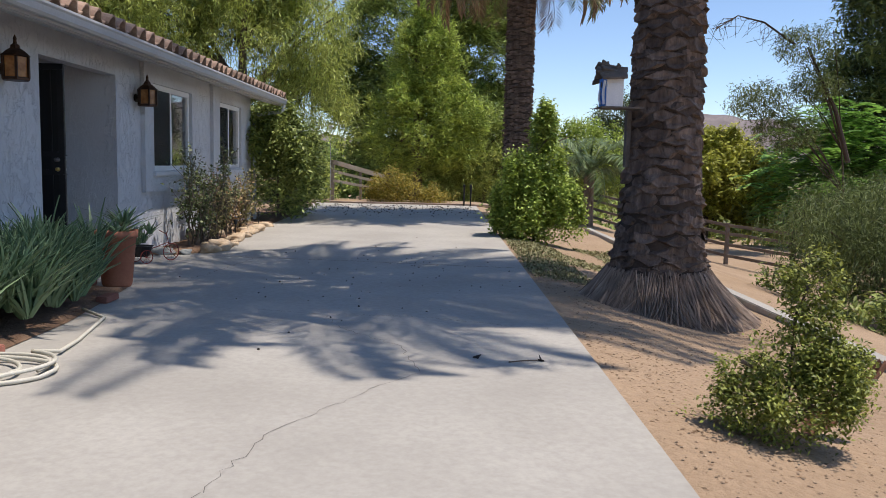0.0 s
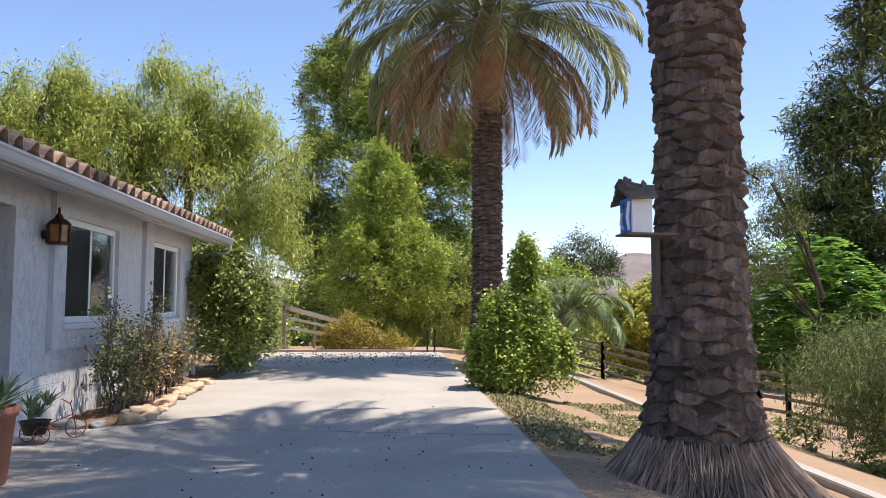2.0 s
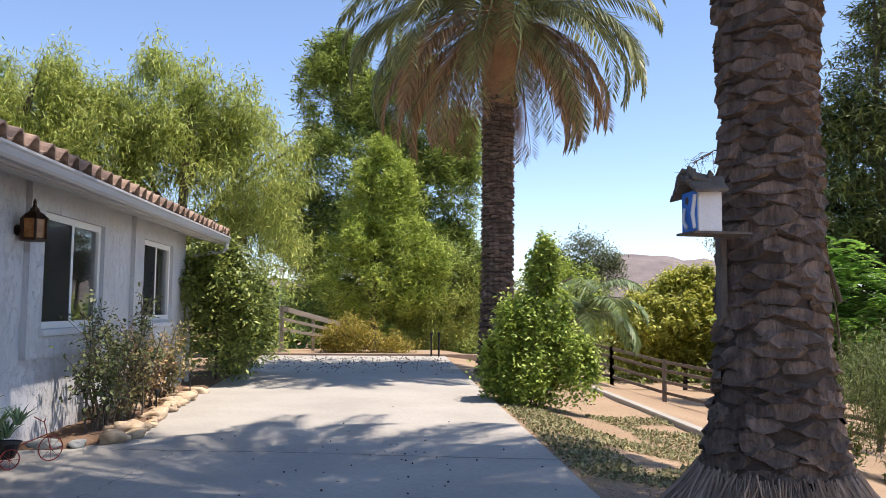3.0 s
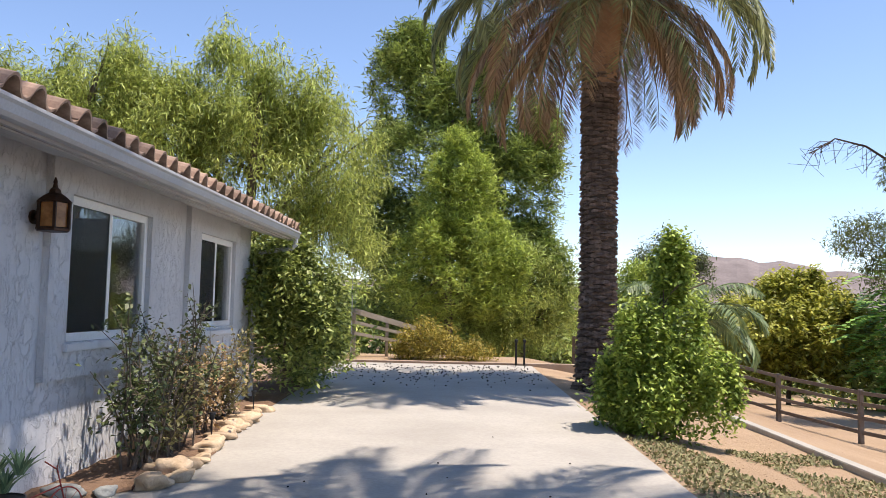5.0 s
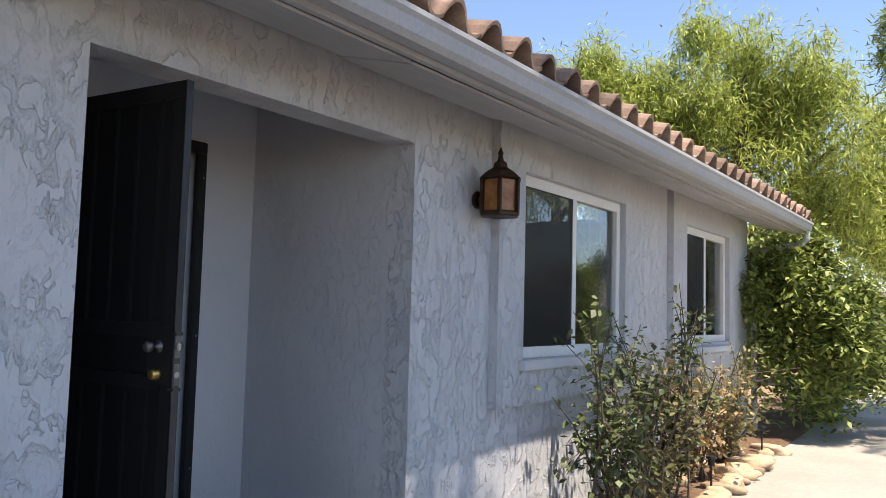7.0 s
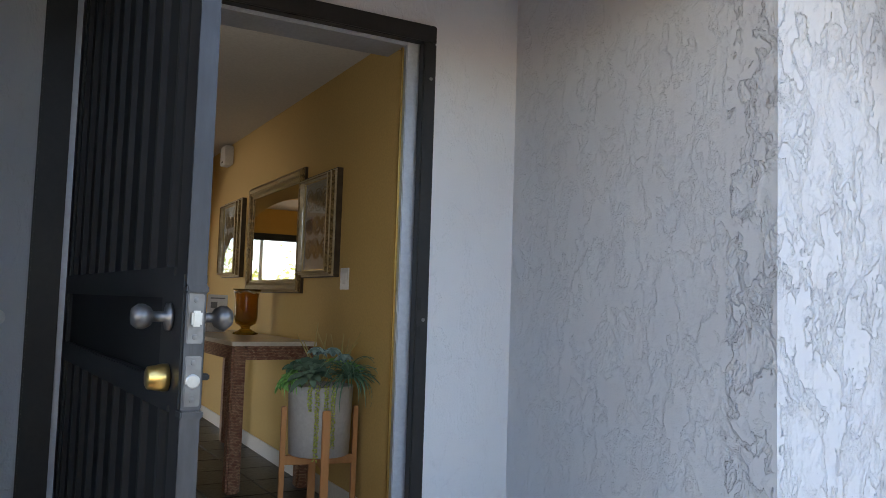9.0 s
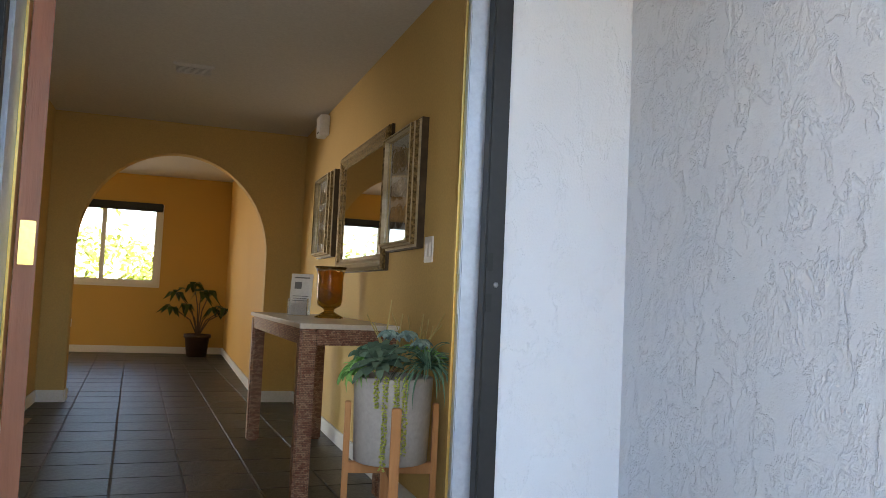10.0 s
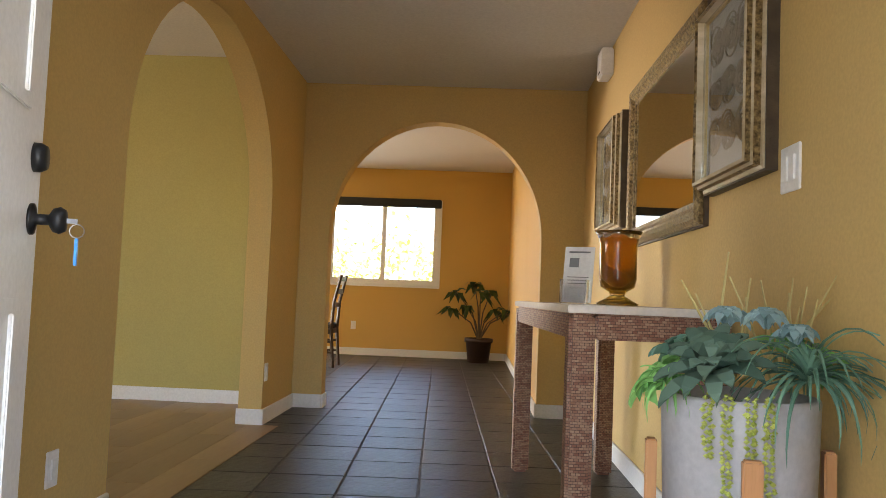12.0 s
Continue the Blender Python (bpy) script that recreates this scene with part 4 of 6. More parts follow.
for z, r in ((0.975, 0.028), (1.10, 0.03)):
    m = Matrix.Translation((DW - 0.06, 0.0, z)) @ pose(0, 0, 0, 90, 0, 0)
    bm = bmesh.new()
    if z < 1:
        lathe(bm, [(0.032, 0), (0.032, 0.006), (0.011, 0.012), (0.011, 0.035), (0.024, 0.043), (0.028, 0.055), (0.022, 0.066), (0.004, 0.068)], 20, m)
        k = part("knob", bm, M_BLACK, main_door, "black door knob with keys in it", True)
        part("key", boxes((DW - 0.0612, DW - 0.0588, -0.088, -0.068, 0.970, 0.980)), M_STEEL_DARK, k)
        bm = bmesh.new()
        tube(bm, [(DW - 0.06, -0.088 + 0.014 * math.cos(a), 0.955 + 0.014 * math.sin(a)) for a in np.linspace(0, 2 * math.pi, 14)], 0.0012, 5)
        part("key_ring", bm, M_STEEL, k)
        part("key_tag", boxes((DW - 0.068, DW - 0.052, -0.091, -0.086, 0.885, 0.94), bevel=0.001), M_KEYTAG, k, "bright blue plastic tag")
    else:
        lathe(bm, [(0.030, 0), (0.030, 0.012), (0.024, 0.024), (0.004, 0.025)], 20, m)
        part("deadbolt", bm, M_BLACK, main_door, "black deadbolt", True)
for z0, z1 in ((0.15, 0.82), (1.18, 1.92)):
    for x0, x1 in ((0.14, 0.49), (0.58, 0.93)):
        part("panel_moulding", boxes((x0, x1, -0.009, 0, z0, z0 + 0.03), (x0, x1, -0.009, 0, z1 - 0.03, z1), (x0, x0 + 0.03, -0.009, 0, z0 + 0.03, z1 - 0.03), (x1 - 0.03, x1, -0.009, 0, z0 + 0.03, z1 - 0.03), bevel=0.003), M_WHITE, main_door)
for z in (0.25, 1.08, 1.85):
    part("hinge", boxes((-0.004, 0.0, 0.006, DT - 0.006, z - 0.05, z + 0.05), bevel=0.001), M_BRASS, main_door, "brass butt hinge")

# door frame fittings
for z in (0.35, 1.047, 1.9):
    bm = bmesh.new()
    lathe(bm, [(0.007, 0), (0.006, 0.003), (0.001, 0.004)], 10, Matrix.Translation((-1.145, -0.385, z)) @ pose(0, 0, 0, 0, 90, 0))
    part("screw", bm, M_STEEL_DARK, frame_1)
for z in (1.0, 1.1):
    part("strike_plate", boxes((-1.212, -1.196, -0.4645, -0.4615, z - 0.03, z + 0.03), bevel=0.001), M_STEEL, frame_1)
    # near-black plate that paints the dark inside an open slot
    part("latch_slot", boxes((-1.1452, -1.1435, -0.41, -0.395, z - 0.02, z + 0.025)), M_MESH, frame_1)
bell = thing("doorbell", "small round white doorbell button on grey stucco", "doorbell", Matrix.Translation((-1.177, -1.68, 1.03)))
bm = bmesh.new()
lathe(bm, [(0.022, 0), (0.022, 0.008), (0.012, 0.012), (0.004, 0.012)], 16, pose(0, 0, 0, 0, 90, 0))
part("button", bm, M_WHITE, bell)

# ---- planting along the house ----
M_SOIL = varied("dark mulch soil", (0.13, 0.075, 0.045), (0.22, 0.14, 0.09), 3, 25, 0.95, bumpy=0.8, deep=0.03)
def sheet(name, outline, z, material, label, seed, rough=0.02, category="bed"):
    """A low, uneven bed of soil with the given outline."""
    bm = bmesh.new()
    f = bm.faces.new([bm.verts.new((x, y, z)) for x, y in outline])
    bmesh.ops.triangulate(bm, faces=[f])
    for _ in range(4):
        bmesh.ops.subdivide_edges(bm, edges=[e for e in bm.edges if e.calc_length() > 0.25], cuts=1)
        bmesh.ops.triangulate(bm, faces=bm.faces)
    for v in bm.verts:
        if not v.is_boundary:
            v.co.z += rough * (0.7 + noise.noise(v.co * 3 + Vector((seed, 0, 0))))
    return structure(name, bm, material, label, True, category)


sheet("flower_bed", [(0.004, 0.55), (0.5, 0.62), (0.88, 1.2), (0.82, 2.4), (0.68, 2.8), (0.55, 5.4), (0.44, 8.8), (0.1, 13.3), (-0.6, 13.3), (-0.6, 6.3), (0.004, 6.3)], DRIVE_Z + 0.006, M_SOIL, "reddish mulch bed along the stucco wall", 1, 0.05)
sheet("aloe_bed", [(0.004, -9.5), (1.15, -9.5), (1.1, -3.6), (0.9, -2.0), (0.004, -1.95)], DRIVE_Z + 0.006, M_SOIL, "dark soil bed full of aloes", 2, 0.05)


def rock(rng, size, at, material=M_ROCK, label="rounded pale tan edging rock"):
    bm = bmesh.new()
    bmesh.ops.create_icosphere(bm, subdivisions=3, radius=1)
    off = Vector(rng.uniform(0, 50, 3))
    for v in bm.verts:
        v.co *= 1 + 0.6 * noise.noise(v.co * 1.1 + off) + 0.14 * noise.noise(v.co * 3.5 + off)
        v.co.z = min(v.co.z, 0.75 + 0.2 * v.co.x * math.sin(off.x))
        v.co = Vector((v.co.x * size[0], v.co.y * size[1], v.co.z * size[2]))
    ob = part("edging_rock", bm, material, None, label, True)
    ob.matrix_world = Matrix.Translation(at) @ pose(0, 0, 0, 0, 0, rng.uniform(0, 360))
    return tagged(ob, label, "rock", "rocks edging the flower bed")


rr = np.random.default_rng(8)
M_GREY_ROCK = varied("blue-grey slab rock", (0.22, 0.23, 0.22), (0.34, 0.35, 0.33), 5, 30, 0.9, bumpy=0.6, deep=0.015)
edge = [(0.42, 0.66), (0.62, 0.72), (0.84, 0.95), (0.9, 1.25), (0.86, 1.9), (0.80, 2.5), (0.7, 2.85), (0.62, 4.2), (0.55, 5.4)]
pts = []
for a, b in zip(edge, edge[1:]):
    n = max(1, int((Vector(b) - Vector(a)).length / 0.2))
    pts += [Vector(a).lerp(Vector(b), k / n) for k in range(n)]
for p in pts:
    s = rr.uniform(0.05, 0.125)
    grey = p.y < 0.9
    rock(rr, (s * rr.uniform(1.0, 1.9), s * rr.uniform(0.8, 1.1), s * rr.uniform(0.6, 1.0)), (p.x - 0.05 + rr.normal(0, 0.03), p.y, DRIVE_Z + s * 0.45), M_GREY_ROCK if grey and rr.uniform() < 0.6 else M_ROCK, "blue-grey slab rock at the bed corner" if grey else "rounded pale tan edging rock")
for x, y, s in ((0.25, 2.3, 0.16), (0.3, 3.0, 0.13), (0.2, 3.9, 0.15), (0.45, 1.6, 0.1), (0.6, 1.45, 0.09), (0.3, 4.6, 0.12)):
    rock(rr, (s, s * 0.9, s * 0.75), (x, y, DRIVE_Z + s * 0.45))


def cane_bush(name, label, at, height, spread, canes, leaves, leaf, material, seed, dead=0.0):
    """An open bush of thin canes with leaves along them."""
    rng = np.random.default_rng(seed)
    t = thing(name, label, "shrub", Matrix.Translation(at))
    bm = bmesh.new()
    spots = []
    for k in range(canes):
        a = rng.uniform(0, 2 * math.pi)
        h = height * rng.uniform(0.55, 1.0)
        out = spread * rng.uniform(0.3, 1.0)
        b = Vector((rng.normal(0, 0.06), rng.normal(0, 0.06), -0.02))
        p = [b]
        for i in range(1, 6):
            f = i / 5
            p.append(b + Vector((math.cos(a) * out * f ** 1.3, math.sin(a) * out * f ** 1.3, h * f)) + Vector(rng.normal(0, 0.025, 3)))
        tube(bm, p, [0.012, 0.010, 0.009, 0.007, 0.005, 0.003], 5)
        tips = [(p[i], p[i + 1]) for i in range(1, 5)]
        for _ in range(4):
            i = rng.integers(2, 5)
            e = p[i] + Vector(rng.normal(0, 0.16, 3)) + Vector((0, 0, 0.12))
            tube(bm, [p[i], e], [0.005, 0.002], 4)
            tips.append((p[i], e))
        for s, e in tips:
            for _ in range(max(1, leaves // (canes * len(tips)))):
                spots.append(s.lerp(e, rng.uniform(0, 1)) + Vector(rng.normal(0, 0.035, 3)))
    part("stem", bm, M_BARK, t)
    v, f = leaf_cloud(rng, np.array([tuple(s) for s in spots]), leaf[0], leaf[1], 0.2)
    mesh_from("leaves", v, f, material, t)
    return t


M_ROSE_PALE = leafy("pale rose leaves", (0.14, 0.14, 0.05), (0.34, 0.30, 0.13), 0.55, 0.3)
cane_bush("rose_bush", "dark sparse rose bush with curling leaves by the wall", (0.46, 1.45, DRIVE_Z), 1.5, 0.5, 13, 1300, (0.052, 0.038), M_ROSE, 31)
cane_bush("rose_bush", "dark sparse rose bush under the window", (0.44, 2.35, DRIVE_Z), 1.5, 0.45, 13, 1300, (0.052, 0.038), M_ROSE, 32)
cane_bush("rose_bush", "rose bush with pale yellowing leaves", (0.52, 2.0, DRIVE_Z), 1.0, 0.4, 9, 500, (0.055, 0.04), M_ROSE_PALE, 36)
cane_bush("rose_bush", "dry tan rose bush with withered leaves", (0.36, 3.2, DRIVE_Z), 1.1, 0.42, 16, 1600, (0.05, 0.035), M_DRY_LEAF, 33)
cane_bush("rose_bush", "pale half-dry rose bush by the wall", (0.3, 4.2, DRIVE_Z), 1.1, 0.45, 16, 1700, (0.05, 0.035), M_ROSE_PALE, 34)

tree("shrub", "large leafy green shrub at the end of the house", "shrub", (0.42, 6.9, DRIVE_Z), [(0, 0, 1.25, 0.8, 0.85, 0.75), (0.25, -0.2, 0.75, 0.7, 0.7, 0.6), (-0.2, 0.1, 1.75, 0.5, 0.5, 0.4), (0.1, 0.9, 1.0, 0.6, 0.7, 0.75)], 360, 16, (0.09, 0.05), M_OLEANDER, 0.035, 4, 35, spread=(0.08, 0.08, 0.09), shell=0.4, plumes=54, plume=(0.12, 0.36))
tree("shrub", "low dark fern-like shrub beside the drive", "shrub", (0.42, 8.6, DRIVE_Z), [(0, 0, 0.3, 0.5, 0.7, 0.3)], 120, 14, (0.16, 0.03), M_PINE, 0.02, 1, 37, spread=(0.08, 0.08, 0.06), shell=0.2, droop=-0.2)

# aloes
M_ALOE = leafy("grey-green aloe", (0.06, 0.11, 0.055), (0.17, 0.25, 0.13), 0.4, 0.05)


def aloe_mesh(seed, rosettes=6, height=0.38):
    rng = np.random.default_rng(seed)
    verts, faces = [], []
    for r in range(rosettes):
        o = np.array([rng.normal(0, 0.11), rng.normal(0, 0.11), rng.uniform(0.0, 0.18)])
        for k in range(16):
            a = k * 2.4 + rng.normal(0, 0.2)
            lean = 0.12 + 0.75 * (1 - k / 16) + rng.normal(0, 0.05)
            ln = height * rng.uniform(0.75, 1.15)
            d = np.array([math.cos(a), math.sin(a), 0])
            s = np.array([-math.sin(a), math.cos(a), 0])
            b = len(verts)
            for i in range(5):
                f = i / 4
                c = o + d * (0.015 + ln * lean * (0.75 * f + 0.35 * f * f)) + np.array([0, 0, ln * f * (1 - 0.35 * lean * f)])
                w = 0.016 * (1 - f) ** 0.7 + 0.001
                verts += [c + s * w + d * -0.006, c + d * 0.010 * (1 - f), c - s * w + d * -0.006]
            for i in range(4):
                q = b + 3 * i
                faces += [(q, q + 3, q + 4, q + 1), (q + 1, q + 4, q + 5, q + 2), (q + 2, q + 5, q + 3, q)]
    me = bpy.data.meshes.new("aloe")
    me.from_pydata([tuple(map(float, v)) for v in verts], [], faces)
    me.materials.append(M_ALOE)
    return me


aloes = [aloe_mesh(50 + i) for i in range(4)]
for k in range(64):
    y = rr.uniform(-5.4, -2.55)
    x = rr.uniform(0.15, 0.98 - 0.2 * max(0, y + 3.4))
    ob = new("aloe", aloes[k % 4])
    s = rr.uniform(0.95, 1.35)
    ob.matrix_world = Matrix.Translation((x, y, DRIVE_Z + 0.01 + 0.12 * (1 - abs(x - 0.5)))) @ pose(0, 0, 0, 0, 0, rr.uniform(0, 360)) @ Matrix.Diagonal((s, s, s, 1))
    tagged(ob, "spiky grey-green aloe clump in the bed", "aloe", "aloes beside the entry")
M_BRICK = varied("old red brick", (0.28, 0.10, 0.07), (0.38, 0.17, 0.12), 5, 40, 0.9, by_object=0.25)
for k in (0, 1, 2, 4, 12, 14):
    t = k / 15
    p = Vector((1.16, -5.6)).lerp(Vector((0.98, -2.0)), t) if k < 13 else Vector((0.98 - 0.26 * (k - 12), -1.92))
    ob = part("edging_brick", boxes((-0.05, 0.05, -0.1, 0.1, 0, 0.055), bevel=0.006), M_BRICK)
    ob.matrix_world = Matrix.Translation((p.x, p.y, DRIVE_Z + 0.005)) @ pose(0, 0, 0, rr.normal(0, 3), rr.normal(0, 3), rr.normal(0, 12) + (90 if k > 12 else 0))
    tagged(ob, "weathered red brick edging the aloe bed", "brick", "bricks edging the bed")
hose = thing("garden_hose", "cream garden hose coiled on the concrete", "hose", Matrix.Translation((1.25, -5.0, DRIVE_Z + 0.016)))
bm = bmesh.new()
coil = []
for i in range(120):
    a = i / 119 * 2 * math.pi * 3.2
    r = 0.30 + 0.07 * math.sin(a * 0.37) + 0.02 * math.sin(2.3 * a)
    coil.append((r * math.cos(a) * 1.15, r * math.sin(a) * 0.9 + 0.03 * math.sin(a * 1.3), 0.008 * (i // 36) + 0.01 * (1 + math.sin(a * 0.8))))
coil += [(0.25, 0.45, 0.01), (0.2, 0.8, 0.0), (0.12, 1.2, 0.0), (0.05, 1.55, 0.0), (-0.2, 1.75, 0.02)]
tube(bm, coil, 0.0125, 8)
M_HOSE = varied("cream rubber hose", (0.52, 0.49, 0.40), (0.60, 0.57, 0.48), 4, 60, 0.55, bumpy=0.05)
part("tube", bm, M_HOSE, hose, "", True)

pot = thing("plant_pot", "tall terracotta pot with a small agave at the entry", "plant pot", Matrix.Translation((0.76, -1.9, DRIVE_Z)))
bm = bmesh.new()
lathe(bm, [(0.12, 0), (0.135, 0.03), (0.175, 0.46), (0.19, 0.465), (0.195, 0.53), (0.175, 0.53), (0.16, 0.47), (0.05, 0.46)], 28)
part("pot", bm, M_TERRACOTTA, pot, "", True)
ag = new("agave", aloe_mesh(77, 2, 0.34))
ag.parent = pot
tagged(ag, kind="stuff")
ag.matrix_basis = Matrix.Translation((0, 0, 0.46)) @ Matrix.Diagonal((1.3, 1.3, 0.6, 1))

trike = thing("tricycle_planter", "red wire tricycle planter holding a black pot", "planter", Matrix.Translation((0.42, -0.12, DRIVE_Z)) @ pose(0, 0, 0, 0, 0, 50))
M_RED = varied("rusty red wire", (0.22, 0.035, 0.03), (0.30, 0.06, 0.045), 8, 60, 0.6, 0.3)
for x, y, r in ((0.26, 0, 0.1), (-0.12, 0.12, 0.075), (-0.12, -0.12, 0.075)):
    bm = bmesh.new()
    tube(bm, [(x + r * math.cos(a), y, r + 0.006 + r * math.sin(a)) for a in np.linspace(0, 2 * math.pi, 22)], 0.005, 5)
    for a in np.linspace(0, math.pi, 5)[:-1]:
        tube(bm, [(x + r * math.cos(a), y, r + r * math.sin(a)), (x - r * math.cos(a), y, r - r * math.sin(a))], 0.002, 4)
    part("wheel", bm, M_RED, trike)
bm = bmesh.new()
tube(bm, [(0.26, 0, 0.1), (0.2, 0, 0.32), (0.16, 0.09, 0.36)], 0.005, 5)
tube(bm, [(0.2, 0, 0.32), (0.16, -0.09, 0.36)], 0.005, 5)
tube(bm, [(0.22, 0, 0.22), (-0.12, 0, 0.12)], 0.005, 5)
tube(bm, [(-0.12, 0.12, 0.08), (-0.12, -0.12, 0.08)], 0.005, 5)
part("frame", bm, M_RED, trike)
bm = bmesh.new()
lathe(bm, [(0.09, 0.08), (0.13, 0.2), (0.14, 0.2), (0.12, 0.19), (0.03, 0.18)], 20, Matrix.Translation((-0.12, 0, 0)))
part("pot", bm, M_BLACK, trike, "small black plastic pot")
tr2 = new("succulent", aloe_mesh(79, 4, 0.16))
tr2.parent = trike
tagged(tr2, kind="stuff")
tr2.matrix_basis = Matrix.Translation((-0.12, 0, 0.17))
for x, y in ((0.72, 2.95), (0.6, 5.0)):
    s = thing("path_light", "small black solar path light in the bed", "garden light", Matrix.Translation((x - 0.12, y, DRIVE_Z + 0.02)), "solar path lights")
    bm = bmesh.new()
    lathe(bm, [(0.008, -0.02), (0.008, 0.2), (0.025, 0.2), (0.025, 0.25), (0.04, 0.25), (0.035, 0.265), (0.005, 0.275)], 12)
    part("stake", bm, M_BLACK, s)

# ---- beside the drive ----
box_house = thing("birdhouse", "white and blue wooden birdhouse with a bark roof on the palm", "birdhouse", Matrix.Translation((5.39, -1.60, 1.69)) @ pose(0, 0, 0, 0, 0, 6) @ Matrix.Diagonal((0.82, 0.82, 0.95, 1)))
M_PAINT_W = varied("peeling white paint", (0.70, 0.70, 0.69), (0.80, 0.80, 0.79), 6, 50, 0.7)
M_PAINT_B = varied("weathered blue paint", (0.03, 0.17, 0.55), (0.06, 0.24, 0.66), 8, 50, 0.6)
M_DRIFT = varied("grey driftwood", (0.10, 0.085, 0.07), (0.2, 0.17, 0.145), 6, 40, 0.95, bumpy=0.8)
part("body", boxes((-0.10, 0.10, -0.14, 0.14, 0, 0.27), bevel=0.004), M_PAINT_W, box_house)
part("front", boxes((-0.11, -0.1005, -0.12, 0.12, 0.005, 0.28)), M_PAINT_B, box_house, "blue painted front")
# solid disc, coloured dark for the shade inside the hole
bm = bmesh.new()
lathe(bm, [(0.028, 0), (0.028, 0.003)], 16, Matrix.Translation((-0.111, 0.03, 0.22)) @ pose(0, 0, 0, 0, -90, 0))
part("entrance_hole", bm, M_CRACK, box_house)
bm = bmesh.new()
tube(bm, [(-0.12, -0.11, 0.02), (-0.125, -0.09, 0.12), (-0.12, -0.12, 0.25)], [0.014, 0.018, 0.014], 6)
tube(bm, [(-0.12, 0.02, 0.03), (-0.13, 0.06, 0.08), (-0.125, 0.05, 0.17)], [0.016, 0.014, 0.012], 6)
part("driftwood_trim", bm, M_PAINT_W, box_house)
for k in range(14):
    w = rr.uniform(0.03, 0.06)
    bm = boxes((-0.17 + rr.uniform(-0.03, 0.05), 0.14, -w, w, 0, rr.uniform(0.014, 0.03)), bevel=0.004)
    ob = part("bark_shingle", bm, M_DRIFT, box_house)
    y = -0.18 + 0.36 * k / 13
    ob.matrix_basis = Matrix.Translation((rr.normal(0, 0.025), y, 0.37 - abs(y) * 0.55 + rr.uniform(0, 0.03))) @ pose(0, 0, 0, -36 if y > 0 else 36, rr.normal(0, 7), rr.normal(0, 14))
for x, y, z, h, lean in ((-0.13, -0.02, 0.36, 0.10, 14), (-0.05, 0.03, 0.37, 0.08, -18), (0.05, -0.03, 0.37, 0.06, 25)):
    ob = part("bark_chip", boxes((-0.03, 0.03, -0.012, 0.012, 0, h), bevel=0.005), M_DRIFT, box_house)
    ob.matrix_basis = Matrix.Translation((x, y, z)) @ pose(0, 0, 0, 8, lean, 30)
part("perch_board", boxes((-0.15, 0.36, -0.15, 0.15, -0.018, -0.001), bevel=0.004), M_DRIFT, box_house)
part("mounting_board", boxes((0.27, 0.33, 0.2, 0.29, -0.6, -0.02), bevel=0.006), M_DRIFT, box_house)

# root skirt of the near palm
verts, faces = [], []
rg = np.random.default_rng(61)
for k in range(3800):
    a = rg.uniform(0, 2 * math.pi)
    z0 = rg.uniform(0.08, 0.50)
    r0 = 0.375 + 0.42 * math.exp(-z0 / 0.42)
    r1 = 0.66 + 0.36 * rg.uniform() ** 1.5
    da = rg.normal(0, 0.17)
    w = rg.uniform(0.003, 0.0075)
    b = len(verts)
    wave, phase = rg.normal(0, 0.035), rg.uniform(0, 6)
    for f in (0, 0.25, 0.5, 0.75, 1):
        r, z = r0 + (r1 - r0) * f ** 1.15 + 0.02 * math.sin(math.pi * f), z0 * (1 - f) ** 1.15
        aa = a + da * f + wave * math.sin(phase + 5 * f)
        c = np.array([r * math.cos(aa), r * math.sin(aa), z])
        s = np.array([-math.sin(aa), math.cos(aa), 0]) * w
        verts += [c + s, c + np.array([math.cos(aa), math.sin(aa), 0.6]) * w * 1.5, c - s]
    for i in range(4):
        q = b + 3 * i
        faces += [(q, q + 3, q + 4, q + 1), (q + 1, q + 4, q + 5, q + 2)]
tagged(mesh_from("root_skirt", verts, faces, M_ROOT, palm_1, "pale fibrous roots"), kind="stuff")

kerb = structure("kerb", boxes((7.18, 7.32, -9, 9.5, -0.75, -0.31), bevel=0.01), M_CONCRETE, "low pale concrete kerb in the dirt", category="kerb")


def G0(x, y):
    return (x, y, ground_z(x, y) - 0.02)


tree("shrub", "bright green leafy shrub beside the drive", "shrub", G0(5.42, 4.6), [(0, 0, 0.65, 0.55, 0.5, 0.55), (0.1, 0, 1.25, 0.34, 0.34, 0.45), (0.1, 0, 1.75, 0.18, 0.18, 0.35), (-0.35, -0.2, 0.85, 0.28, 0.28, 0.4), (0.45, -0.2, 0.45, 0.38, 0.38, 0.4), (-0.42, 0.1, 0.36, 0.34, 0.34, 0.36), (-0.2, -0.3, 0.3, 0.35, 0.35, 0.3)], 620, 16, (0.07, 0.04), M_SHRUB, 0.03, 6, 62, spread=(0.05, 0.05, 0.08), shell=0.4, plumes=64, plume=(0.085, 0.34))
tree("shrub", "small yellow-green shrub growing in the dirt", "shrub", G0(5.52, -5.5), [(0, 0, 0.24, 0.30, 0.28, 0.2), (0.12, 0.08, 0.68, 0.10, 0.10, 0.26), (-0.18, 0, 0.2, 0.18, 0.18, 0.17), (0.22, 0, 0.28, 0.16, 0.16, 0.18), (0.08, 0.04, 0.47, 0.17, 0.17, 0.18)], 760, 14, (0.024, 0.015), M_SMALL_SHRUB, 0.015, 4, 63, spread=(0.03, 0.03, 0.03), shell=0.4, plumes=22, plume=(0.05, 0.12))
